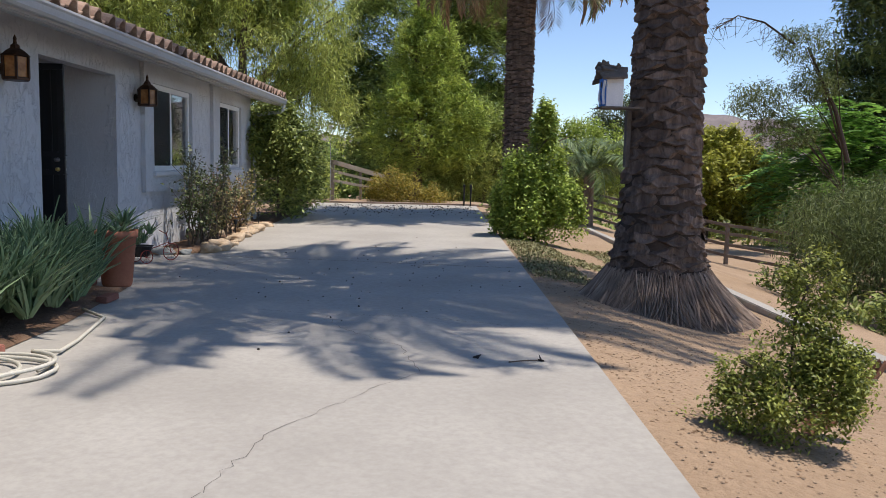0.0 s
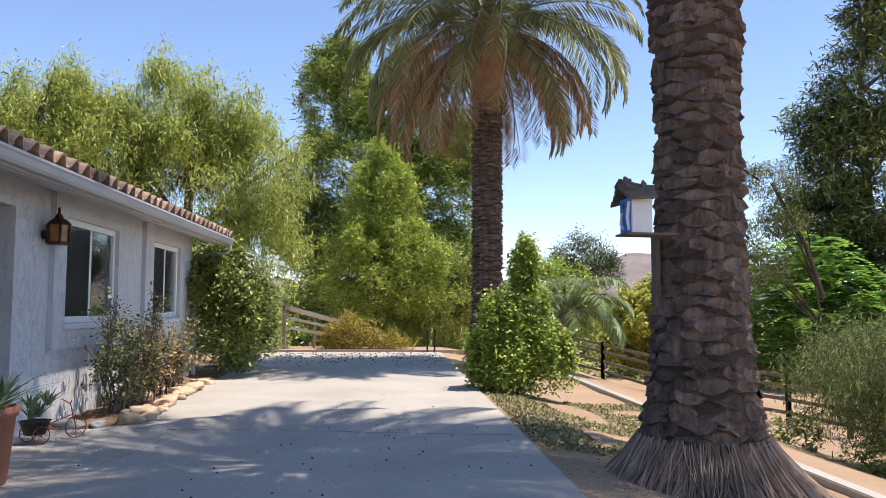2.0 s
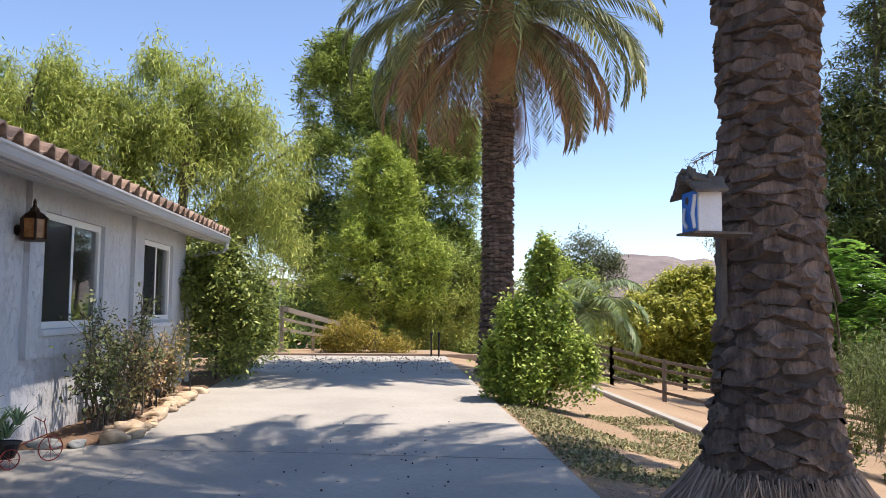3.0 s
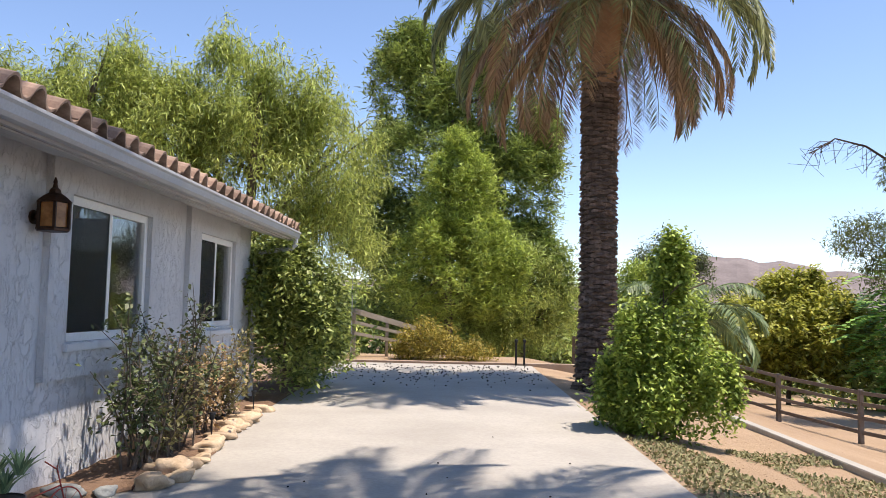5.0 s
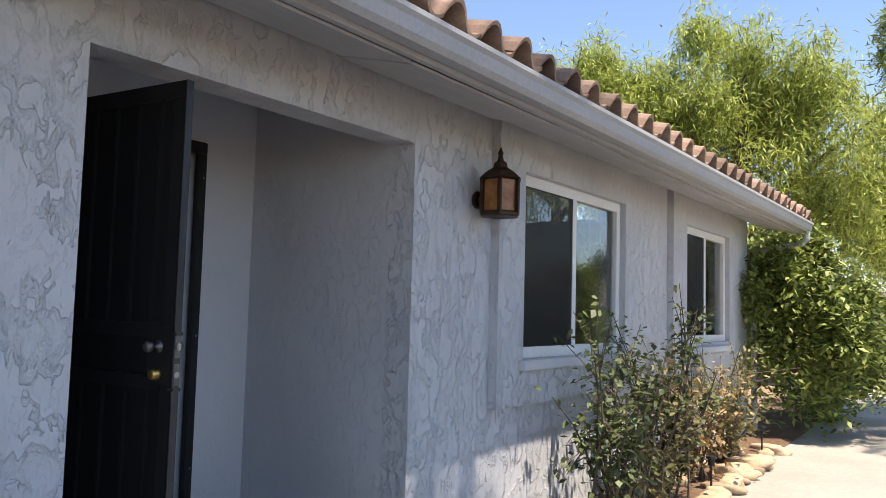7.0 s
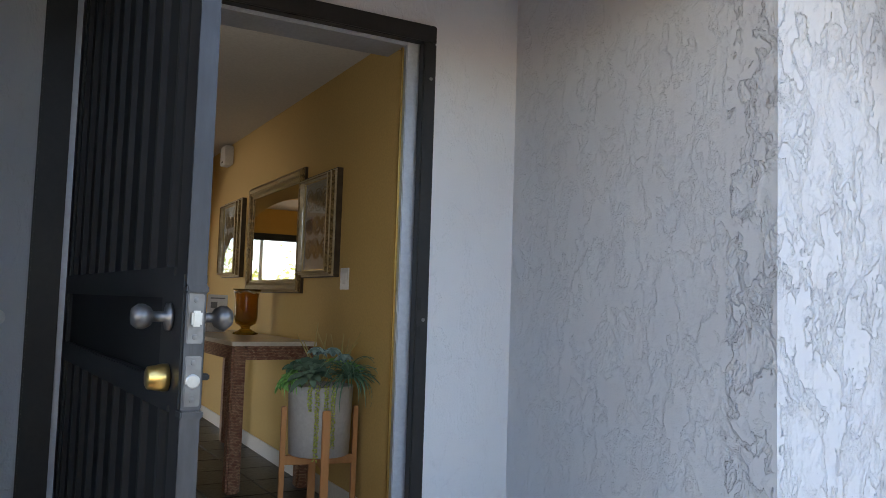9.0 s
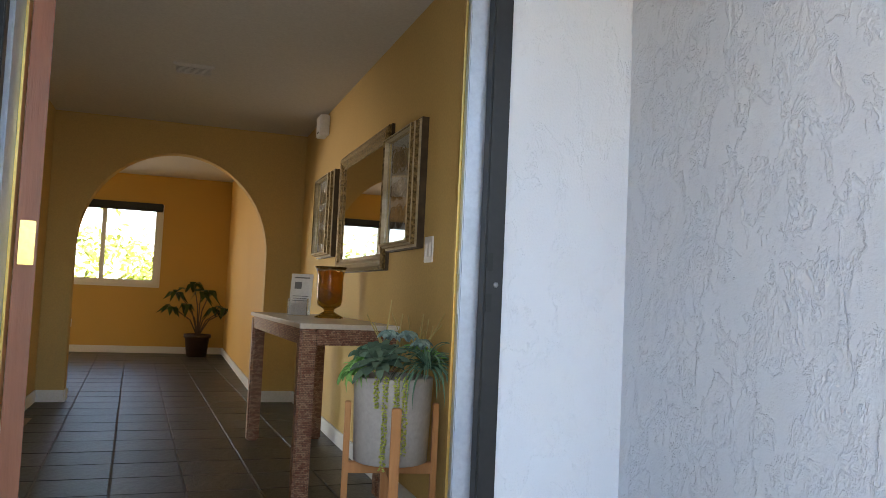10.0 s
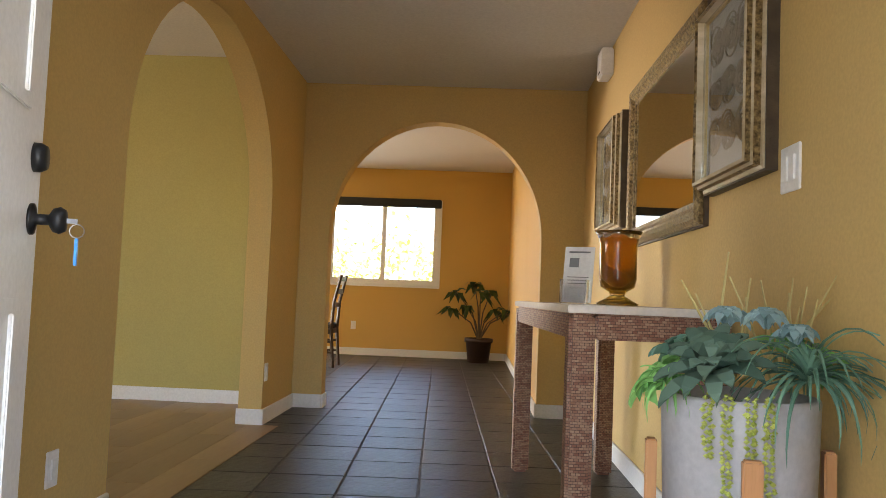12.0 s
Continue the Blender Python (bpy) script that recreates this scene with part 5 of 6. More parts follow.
spathe = thing("palm_spathe", "curled dry brown palm sheath lying on the dirt", "palm debris", Matrix.Translation((6.0, -5.2, ground_z(6.0, -5.2) + 0.03)) @ pose(0, 0, 0, 0, 0, 8) @ Matrix.Diagonal((1.25, 1.4, 1.3, 1)))
verts, faces = [], []
for i in range(16):
    f = i / 15
    c = Vector((-0.5 + 0.62 * f, 0.02 * math.sin(f * 5), 0.34 * max(0, f - 0.45) ** 1.6 * 2.2))
    w = 0.02 + 0.055 * math.sin(math.pi * min(1, f * 0.9 + 0.1))
    for k in range(5):
        u = (k - 2) / 2
        verts.append(c + Vector((-0.02 * abs(u) * f, u * w, 0.035 * u * u)))
for i in range(15):
    for k in range(4):
        faces.append((5 * i + k, 5 * i + k + 1, 5 * i + k + 6, 5 * i + k + 5))
M_SHEATH = varied("dry palm sheath", (0.14, 0.055, 0.03), (0.26, 0.12, 0.065), 6, 40, 0.6, stretch=(0.2, 1, 1))
sp = mesh_from("sheath", verts, faces, M_SHEATH, spathe)
sm = sp.modifiers.new("thick", "SOLIDIFY")
sm.thickness = 0.008

# ground cover, dropped nuts, leaf litter
def litter(name, label, category, count, place, size, material, seed, flat=0.5):
    rng = np.random.default_rng(seed)
    verts, faces = [], []
    for _ in range(count):
        x, y, z = place(rng)
        s = size * rng.uniform(0.6, 1.4)
        b = len(verts)
        a = rng.uniform(0, 6.3)
        for k in range(4):
            verts.append((x + s * math.cos(a + k * 1.57), y + s * 0.7 * math.sin(a + k * 1.57), z + s * flat * 0.4))
        verts += [(x, y, z + s * flat), (x, y, z - 0.001)]
        for k in range(4):
            faces += [(b + k, b + (k + 1) % 4, b + 4), (b + (k + 1) % 4, b + k, b + 5)]
    ob = mesh_from(name, verts, faces, material)
    return tagged(ob, label, category, "", "stuff")


M_NUT = mat("dark dropped date", (0.02, 0.015, 0.012), 0.8)
litter("dropped_dates", "small dark dates scattered over the concrete", "litter", 420, lambda g: (g.uniform(0.6, 4.7), g.triangular(8.5, 13.5, 14.3), DRIVE_Z), 0.018, M_NUT, 71, 1.2)
litter("dropped_dates", "small dark dates scattered over the concrete", "litter", 80, lambda g: (g.normal(3.3, 0.75), g.normal(-0.8, 1.6), DRIVE_Z), 0.010, M_NUT, 72, 1.2)
M_LITTER = varied("dry leaf litter", (0.16, 0.095, 0.05), (0.30, 0.2, 0.12), 3, 30, 0.9, by_island=0.4)
litter("leaf_litter", "dry brown leaf litter on the dirt", "litter", 2200, lambda g: (lambda x, y: (x, y, ground_z(x, y)))(4.84 + abs(g.normal(0, 1.0)), g.uniform(-7.5, 8)), 0.012, M_LITTER, 73, 0.25)
M_PEBBLE = varied("dirt clod", (0.28, 0.19, 0.12), (0.42, 0.31, 0.21), 3, 30, 0.95, by_island=0.3)
litter("dirt_clods", "small clods and pebbles in the dirt", "litter", 3500, lambda g: (lambda x, y: (x, y, ground_z(x, y)))(g.uniform(4.85, 7.1), g.uniform(-8, 1)), 0.008, M_PEBBLE, 74, 0.9)
rg = np.random.default_rng(75)
spots = []
while len(spots) < 9000:
    x, y = rg.uniform(4.85, 7.15), rg.uniform(-0.6, 4.6)
    d = noise.noise((x * 1.1, y * 1.1, 3.0)) + 0.25 - 0.25 * abs(y - 1.6) / 2
    if d > -0.05:
        spots.append((x, y, ground_z(x, y) + 0.01))
M_COVER = leafy("dusty ground cover", (0.12, 0.12, 0.05), (0.26, 0.25, 0.12), 0.7, 0.15)
v, f = leaf_cloud(rg, np.array(spots), 0.05, 0.03, -0.5)
tagged(mesh_from("ground_cover", v, f, M_COVER), "dusty green ground cover over dry dirt", "ground cover", "", "stuff")
leafpair = thing("fallen_leaf", "two curled dry leaves with a twig on the concrete", "leaf", Matrix.Translation((4.42, -4.44, DRIVE_Z)) @ Matrix.Diagonal((1.15, 1.15, 1.6, 1)))
v, f = leaf_cloud(np.random.default_rng(3), np.array([(0, 0, 0.012), (0.02, 0, 0.015), (-0.33, 0.05, 0.012), (-0.3, 0.06, 0.015)]), 0.07, 0.05)
mesh_from("blade", v, f, M_NUT, leafpair)
bm = bmesh.new()
tube(bm, [(0, 0, 0.006), (-0.08, -0.02, 0.006), (-0.16, -0.05, 0.005)], 0.003, 5)
part("twig", bm, M_BARK, leafpair)

# ---- end of the drive ----
M_TANEDGE = varied("tan edging", (0.34, 0.25, 0.18), (0.46, 0.36, 0.27), 3, 40, 0.9)
structure("edging_strip", boxes((-1.5, 6.5, 14.55, 14.8, -0.3, -0.06), bevel=0.01), M_TANEDGE, "low tan edging at the end of the drive", category="edging")
tree("shrub", "rounded golden-yellow bush beyond the drive", "shrub", G(2.3, 16.3), [(0, 0, 0.45, 0.8, 0.7, 0.55), (-0.5, 0, 0.25, 0.5, 0.5, 0.35), (1.1, 0, 0.2, 0.6, 0.5, 0.32)], 520, 16, (0.09, 0.035), M_GOLD_BUSH, 0.03, 2, 81, spread=(0.08, 0.08, 0.07), shell=0.4)
fence = thing("rail_fence", "weathered wooden rail fence sloping beyond the drive", "fence")
for k in range(3):
    bm = bmesh.new()
    a, b = Vector((0.2, 16.5, 1.12 - 0.3 * k)), Vector((1.9, 17.6, 0.62 - 0.22 * k))
    d = (b - a).normalized()
    box(bm, 0, (b - a).length, -0.02, 0.02, -0.075 if k == 0 else -0.045, 0.075 if k == 0 else 0.045, m=Matrix.Translation(a) @ d.to_track_quat("X", "Z").to_matrix().to_4x4(), bevel=0.006)
    part("rail", bm, M_FENCE, fence)
part("post", boxes((1.84, 1.98, 17.5, 17.64, -0.4, 0.78), bevel=0.01), M_BARK, fence, "dark wooden end post")
part("post", boxes((0.14, 0.24, 16.5, 16.6, -0.4, 1.18), bevel=0.008), M_FENCE, fence)
part("post", boxes((1.0, 1.08, 17.05, 17.13, -0.4, 0.9), bevel=0.008), M_FENCE, fence)
for x, y in ((4.42, 14.48), (4.62, 14.5)):
    s = thing("marker_post", "short black metal post at the drive's end", "post", Matrix.Translation((x, y, DRIVE_Z - 0.05)), "short posts")
    bm = bmesh.new()
    lathe(bm, [(0.025, 0), (0.025, 0.6), (0.04, 0.6), (0.04, 0.66), (0.01, 0.68)], 12)
    part("post", bm, M_BLACK, s)
pole = thing("garden_pole", "thin metal garden pole with a pale light on top", "garden light", Matrix.Translation((0.25, 15.6, -0.15)))
bm = bmesh.new()
lathe(bm, [(0.014, 0), (0.012, 2.3)], 8)
part("pole", bm, M_STEEL, pole)
bm = bmesh.new()
lathe(bm, [(0.03, 2.3), (0.07, 2.33), (0.07, 2.38), (0.02, 2.42)], 12)
part("head", bm, M_WHITE, pole)

# ---- orchard side ----
def rail_run(a, b, label):
    a, b = Vector(a), Vector(b)
    n = max(1, round((b - a).length / 2.2))
    t = thing("orchard_fence", label, "fence", None, "orchard fence runs")
    for k in range(n + 1):
        p = a.lerp(b, k / n)
        z = ground_z(p.x, p.y)
        part("post", boxes((p.x - 0.05, p.x + 0.05, p.y - 0.05, p.y + 0.05, z - 0.2, z + 1.15), bevel=0.01), M_FENCE_DARK, t)
        if k < n:
            q = a.lerp(b, (k + 1) / n)
            zq = ground_z(q.x, q.y)
            for h in (0.25, 0.55, 0.85, 1.08):
                s, e = Vector((p.x, p.y, z + h)), Vector((q.x, q.y, zq + h))
                bm = bmesh.new()
                box(bm, 0, (e - s).length, -0.015, 0.015, -0.04, 0.04, m=Matrix.Translation(s) @ (e - s).to_track_quat("X", "Z").to_matrix().to_4x4())
                part("rail", bm, M_FENCE_DARK, t)


rail_run((13.4, 2.0), (12.4, 10.0), "weathered grey rail fence below the bank")
rail_run((12.4, 10.0), (10.0, 17.0), "weathered grey rail fence beside the citrus trees")
rail_run((10.0, 17.0), (7.2, 24.0), "weathered grey rail fence far down the slope")
tree("citrus_tree", "round yellow-green citrus tree behind the fence", "tree", G(14.9, 24.0), [(0, 0, 2.7, 2.5, 2.2, 1.6), (-1.5, 0, 2.1, 1.5, 1.4, 1.4), (1.5, 0, 2.2, 1.5, 1.4, 1.5), (0.1, 0, 3.7, 1.4, 1.4, 0.9)], 1700, 20, (0.20, 0.10), M_CITRUS, 0.1, 4, 91, spread=(0.1, 0.1, 0.1), shell=0.65, plumes=24, plume=(0.25, 0.35))
tree("citrus_tree", "green citrus tree beside the open field", "tree", G(9.0, 19.5), [(0, 0, 2.2, 1.4, 1.3, 1.2), (-0.5, 0, 3.0, 0.8, 0.8, 0.7), (0.7, 0, 1.8, 0.9, 0.9, 0.8)], 800, 18, (0.14, 0.06), M_SHRUB, 0.1, 3, 92, spread=(0.11, 0.11, 0.11), shell=0.5)
M_BIGLEAF = M_AILANTHUS


def pinnate_tree(name, label, at, blobs, count, length, seed, material):
    """A tree whose crown is made of feather-shaped compound leaves."""
    rng = np.random.default_rng(seed)
    t = thing(name, label, "tree", Matrix.Translation(at))
    bm = bmesh.new()
    for b in blobs:
        tube(bm, [(0, 0, -0.3), (b[0] * 0.3, b[1] * 0.3, b[2] * 0.45), tuple(b[:3])], [0.13, 0.08, 0.02], 7)
    part("trunk", bm, M_BARK, t)
    verts, faces = [], []
    spots = crown_spots(rng, blobs, count, 1, (0.05, 0.05, 0.05), 0.5)
    for s in spots:
        a = rng.uniform(0, 2 * math.pi)
        d = np.array([math.cos(a), math.sin(a), rng.uniform(0.0, 0.5)])
        side = np.array([-math.sin(a), math.cos(a), 0])
        L = length * rng.uniform(0.7, 1.2)
        for k in range(9):
            f = (k + 1) / 9
            c = s + d * L * f + np.array([0, 0, -0.55 * L * f * f])
            for sg in (-1, 1):
                tip = c + (side * sg + d * 0.35) * L * 0.3 * (1 - 0.5 * abs(f - 0.45)) + np.array([0, 0, -0.07 * L])
                m1 = (c + tip) / 2 + d * L * 0.06
                m2 = (c + tip) / 2 - d * L * 0.06
                b = len(verts)
                verts += [c, m1, tip, m2]
                faces.append((b, b + 1, b + 2, b + 3))
    mesh_from("crown", verts, faces, material, t)
    return t


pinnate_tree("tree_of_heaven", "bright green tree with long feathery compound leaves", G(18.0, 19.2), [(0, 0, 3.4, 2.0, 2.0, 1.5), (-1.4, 0, 2.5, 1.4, 1.4, 1.4), (1.3, 0, 2.8, 1.6, 1.5, 1.6), (-0.4, 0, 4.5, 1.1, 1.1, 0.8), (-0.8, -0.6, 1.2, 1.4, 1.2, 1.1)], 1000, 0.95, 93, M_BIGLEAF)
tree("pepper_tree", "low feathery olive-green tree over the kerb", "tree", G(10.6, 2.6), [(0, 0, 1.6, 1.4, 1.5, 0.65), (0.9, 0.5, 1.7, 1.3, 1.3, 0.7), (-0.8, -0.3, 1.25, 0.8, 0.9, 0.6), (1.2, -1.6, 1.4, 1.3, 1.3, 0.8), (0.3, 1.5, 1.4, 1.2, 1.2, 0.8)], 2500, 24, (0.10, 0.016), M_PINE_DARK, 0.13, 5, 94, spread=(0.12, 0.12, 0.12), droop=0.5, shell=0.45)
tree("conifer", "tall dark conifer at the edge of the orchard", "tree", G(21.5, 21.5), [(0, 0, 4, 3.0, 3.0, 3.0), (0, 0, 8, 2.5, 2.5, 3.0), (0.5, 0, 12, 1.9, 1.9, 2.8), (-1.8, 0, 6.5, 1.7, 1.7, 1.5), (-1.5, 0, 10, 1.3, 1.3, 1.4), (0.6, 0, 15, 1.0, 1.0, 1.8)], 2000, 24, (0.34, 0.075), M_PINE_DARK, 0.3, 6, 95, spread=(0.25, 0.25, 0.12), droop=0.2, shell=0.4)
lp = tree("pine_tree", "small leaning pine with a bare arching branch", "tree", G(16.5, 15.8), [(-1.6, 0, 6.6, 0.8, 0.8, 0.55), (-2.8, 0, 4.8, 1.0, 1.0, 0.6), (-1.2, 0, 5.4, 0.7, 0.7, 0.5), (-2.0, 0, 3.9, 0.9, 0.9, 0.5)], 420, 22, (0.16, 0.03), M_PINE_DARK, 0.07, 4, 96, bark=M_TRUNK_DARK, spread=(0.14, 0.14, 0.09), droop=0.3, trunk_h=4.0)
bm = bmesh.new()
rg = np.random.default_rng(97)
tube(bm, [(0, 0, 3.0), (-0.5, 0, 4.6), (-1.5, 0, 6.5)], [0.08, 0.065, 0.03], 7)
stem = [Vector((-1.9, 0, 6.6)), Vector((-2.9, 0, 7.25)), Vector((-3.8, -0.2, 7.4)), Vector((-4.6, -0.6, 6.9))]
tube(bm, stem, [0.04, 0.03, 0.02, 0.008], 5)
for _ in range(40):
    k = rg.integers(0, 3)
    s = stem[k].lerp(stem[k + 1], rg.uniform())
    tube(bm, [s, s + Vector((rg.normal(-0.15, 0.15), rg.normal(0, 0.2), rg.normal(-0.15, 0.15))), s + Vector((rg.normal(-0.25, 0.2), rg.normal(0, 0.3), -0.7 * rg.uniform()))], [0.010, 0.007, 0.004], 4)
part("bare_branch", bm, M_TRUNK_DARK, lp)
tree("eucalyptus", "distant grey-green eucalyptus above the orchard", "tree", G(14.8, 40.0), [(0, 0, 6.8, 1.6, 1.6, 1.3), (-1.2, 0, 6.0, 1.2, 1.2, 1.1), (1.2, 0, 6.2, 1.2, 1.2, 1.1)], 480, 20, (0.22, 0.07), M_ROSE, 0.2, 3, 98, spread=(0.2, 0.2, 0.2))
tree("willow_bush", "soft light green bushy tree behind the palm", "tree", G(5.6, 27.0), [(0, 0, 2.0, 1.6, 1.5, 1.5), (-0.8, -0.5, 1.2, 1.2, 1.2, 1.0), (0.6, 0, 3.3, 1.1, 1.1, 1.0), (1.6, 1, 2.6, 1.3, 1.3, 1.4)], 900, 22, (0.20, 0.035), M_PEPPER, 0.12, 4, 99, spread=(0.16, 0.16, 0.16), droop=0.3)
q = thing("palm_tree", "small feather palm with arching fronds behind the shrub", "palm tree", Matrix.Translation(G(7.7, 12.0)))
bm = bmesh.new()
lathe(bm, [(0.16, -0.2), (0.13, 0.8), (0.14, 1.3), (0.1, 1.5)], 14)
part("trunk_core", bm, M_TRUNK, q)
M_QUEEN = leafy("feather palm leaflets", (0.08, 0.13, 0.05), (0.20, 0.27, 0.12), 0.5, 0.25)
qm = [frond_mesh("frond", 2.1, d, M_QUEEN, 120 + i, 0.4, 60, st) for i, (d, st) in enumerate(((1.9, 1.1), (2.3, 0.8), (2.4, 0.4)))]
for k in range(20):
    fr = new("frond", qm[k % 3])
    fr.parent = q
    fr.matrix_basis = Matrix.Translation((0, 0, 1.4)) @ pose(0, 0, 0, rr.normal(0, 8), 0, k * 137.5)

# far woods and the hollow's scrub, uncountable
def woods(name, label, area, n_blobs, size, leaves, leaf, material, seed):
    rng = np.random.default_rng(seed)
    blobs = []
    for _ in range(n_blobs):
        x, y = rng.uniform(area[0], area[1]), rng.uniform(area[2], area[3])
        s = size * rng.uniform(0.6, 1.3)
        blobs.append((x, y, ground_z(x, y) + s * 0.55, s, s, s * 0.75))
    v, f = leaf_cloud(rng, crown_spots(rng, blobs, leaves // 18, 18, (size * 0.12,) * 3, 0.5), leaf[0], leaf[1])
    tagged(mesh_from(name, v, f, material), label, "trees", "", "stuff")


woods("far_woods", "hazy line of distant green trees", (-60, 75, 62, 100), 90, 4.0, 42000, (0.9, 0.5), M_PINE_LIGHT, 130)
woods("scrub", "mixed green scrub down the slope", (15, 34, 18, 46), 40, 2.0, 26000, (0.4, 0.18), M_OLEANDER, 131)
woods("scrub", "mixed scrub behind the pines", (-14, 12, 31, 44), 34, 2.4, 26000, (0.4, 0.18), M_PINE, 132)
woods("scrub", "green scrub between the house and the pines", (-5.5, -0.6, 15.0, 20.0), 9, 1.15, 12000, (0.18, 0.07), M_PEPPER, 133)
woods("scrub", "low bushes below the kerb", (9.5, 13, -4, 9), 9, 0.55, 7000, (0.12, 0.05), M_OLEANDER, 134)
woods("garden_trees", "sunlit garden trees outside the dining room", (-27, -18, -9, 4), 12, 1.5, 9000, (0.22, 0.11), M_PEPPER, 135)

# ---- hall things ----
M_GILT = varied("antique gilt", (0.07, 0.045, 0.018), (0.52, 0.37, 0.17), 70, 160, 0.38, 0.6, bumpy=1.0, deep=0.012)
M_SILVERLEAF = varied("distressed champagne paint", (0.34, 0.26, 0.14), (0.70, 0.62, 0.46), 9, 50, 0.42, 0.2, stretch=(0.3, 0.3, 1))
M_PALE_MAT = varied("pale grey mat board", (0.50, 0.50, 0.51), (0.54, 0.54, 0.55), 3, 90, 0.9)
M_MIRROR = mat("mirror", (0.86, 0.86, 0.85), 0.02, 1.0)


M_DARKGILT = varied("dark bronze edge", (0.045, 0.03, 0.018), (0.09, 0.065, 0.04), 20, 80, 0.5, 0.3)


def framed(name, label, category, x0, x1, z0, z1, border, depth, frame_mat, inner_mat, inner_name, lip):
    """A frame hung on the hall's right wall: four mitred bars of a stepped section round a flat centre."""
    t = thing(name, label, category, Matrix.Translation(((x0 + x1) / 2, YR, (z0 + z1) / 2)))
    w, h = (x1 - x0) / 2, (z1 - z0) / 2
    prof = [(0.0, 0.0), (0.0, depth * 0.45), (border * 0.3, depth * 0.5), (border * 0.35, depth * 0.72), (border * 0.6, depth * 0.78), (border * 0.65, depth * 0.95), (border * 0.9, depth), (border, depth * 0.9), (border, 0.0)] if lip else [(0.0, 0.0), (0.0, depth * 0.7), (border * 0.25, depth), (border * 0.5, depth * 0.86), (border * 0.62, depth * 0.9), (border * 0.85, depth * 0.55), (border, depth * 0.5), (border, 0.0)]
    for k, (a, b) in enumerate((((-1, -1), (1, -1)), ((1, -1), (1, 1)), ((1, 1), (-1, 1)), ((-1, 1), (-1, -1)))):
        bm = bmesh.new()
        rows = []
        for sx, sz in (a, b):
            rows.append([bm.verts.new((sx * (w - i), -d, sz * (h - i))) for i, d in prof])
        for i in range(len(prof) - 1):
            face = bm.faces.new((rows[0][i], rows[0][i + 1], rows[1][i + 1], rows[1][i]))
            face.material_index = 1 if lip and i in (2, 4, 6) else 0
        bmesh.ops.recalc_face_normals(bm, faces=bm.faces)
        part("frame_bar", bm, [frame_mat, M_GILT], t)
    part("outer_edge", boxes((-w - 0.006, w + 0.006, -depth * 0.4, 0, -h - 0.006, -h), (-w - 0.006, w + 0.006, -depth * 0.4, 0, h, h + 0.006), (-w - 0.006, -w, -depth * 0.4, 0, -h, h), (w, w + 0.006, -depth * 0.4, 0, -h, h)), M_DARKGILT, t, "dark bronze edge")
    part(inner_name, boxes((-w + border * 0.95, w - border * 0.95, -depth * 0.45, -depth * 0.35, -h + border * 0.95, h - border * 0.95)), inner_mat, t)
    part("inner_lip", boxes((-w + border - 0.006, w - border + 0.006, -depth * 0.56, -depth * 0.46, -h + border - 0.006, -h + border + 0.008), (-w + border - 0.006, w - border + 0.006, -depth * 0.56, -depth * 0.46, h - border - 0.008, h - border + 0.006),
                               (-w + border - 0.006, -w + border + 0.008, -depth * 0.56, -depth * 0.46, -h + border + 0.008, h - border - 0.008), (w - border - 0.008, w - border + 0.006, -depth * 0.56, -depth * 0.46, -h + border + 0.008, h - border - 0.008)), M_BRASS if lip else M_GILT, t, "thin gilt inner edge")
    return t


mirror = framed("wall_mirror", "rectangular mirror in a carved antique gilt frame", "mirror", -4.81, -3.535, 1.15, 1.95, 0.08, 0.045, M_GILT, M_MIRROR, "mirror_glass", False)
rg = np.random.default_rng(140)
M_TAUPE = varied("taupe wire ornament", (0.20, 0.16, 0.12), (0.30, 0.25, 0.2), 10, 60, 0.6)
for x0, x1, z0, z1 in ((-3.47, -2.915, 1.245, 1.86), (-5.62, -5.03, 1.275, 1.905)):
    pic = framed("shadow_box", "framed taupe wire ornaments on pale grey behind glass", "picture", x0, x1, z0, z1, 0.034, 0.085, M_SILVERLEAF, M_PALE_MAT, "backing", True)
    for r in range(3):
        bm = bmesh.new()
        for c in range(3):
            cx, cz = -0.13 + 0.13 * c, 0.15 - 0.15 * r
            for _ in range(10):
                a0, rr0 = rg.uniform(0, 6.28), rg.uniform(0.025, 0.06)
                ox, oz = rg.normal(0, 0.015, 2)
                tube(bm, [(cx + ox + rr0 * math.cos(a0 + a), -0.044, cz + oz + rr0 * 0.8 * math.sin(a0 + a)) for a in np.linspace(0, 2 * math.pi, 12)], 0.003, 4)
        part("wire_ornament", bm, M_TAUPE, pic)
    g = part("glazing", boxes((-(x1 - x0) / 2 + 0.038, (x1 - x0) / 2 - 0.038, -0.056, -0.054, -(z1 - z0) / 2 + 0.038, (z1 - z0) / 2 - 0.038)), M_GLASS, pic)
    g.visible_shadow = False


def plate(name, label, category, m, w, h, rockers, material=M_WHITE):
    t = thing(name, label, category, m)
    part("cover", boxes((-w / 2, w / 2, -0.007, 0, -h / 2, h / 2), bevel=0.002), material, t)
    for k in range(rockers):
        x = (k - (rockers - 1) / 2) * 0.047
        part("rocker", boxes((x - 0.016, x + 0.016, -0.013, -0.007, -0.033, 0.033), bevel=0.002), material, t)
    return t


plate("light_switch", "white double rocker light switch on ochre wall", "light switch", Matrix.Translation((-2.815, YR, 1.228)), 0.12, 0.12, 2)
for at, a in (((-5.86, YL, 0.33), 180), ((-3.26, YL, 0.27), 180), ((XF, -2.47, 0.41), -90)):
    plate("wall_outlet", "white wall outlet near the floor", "outlet", Matrix.Translation(at) @ pose(0, 0, 0, 0, 0, a if a == 180 else 90), 0.07, 0.115, 1)
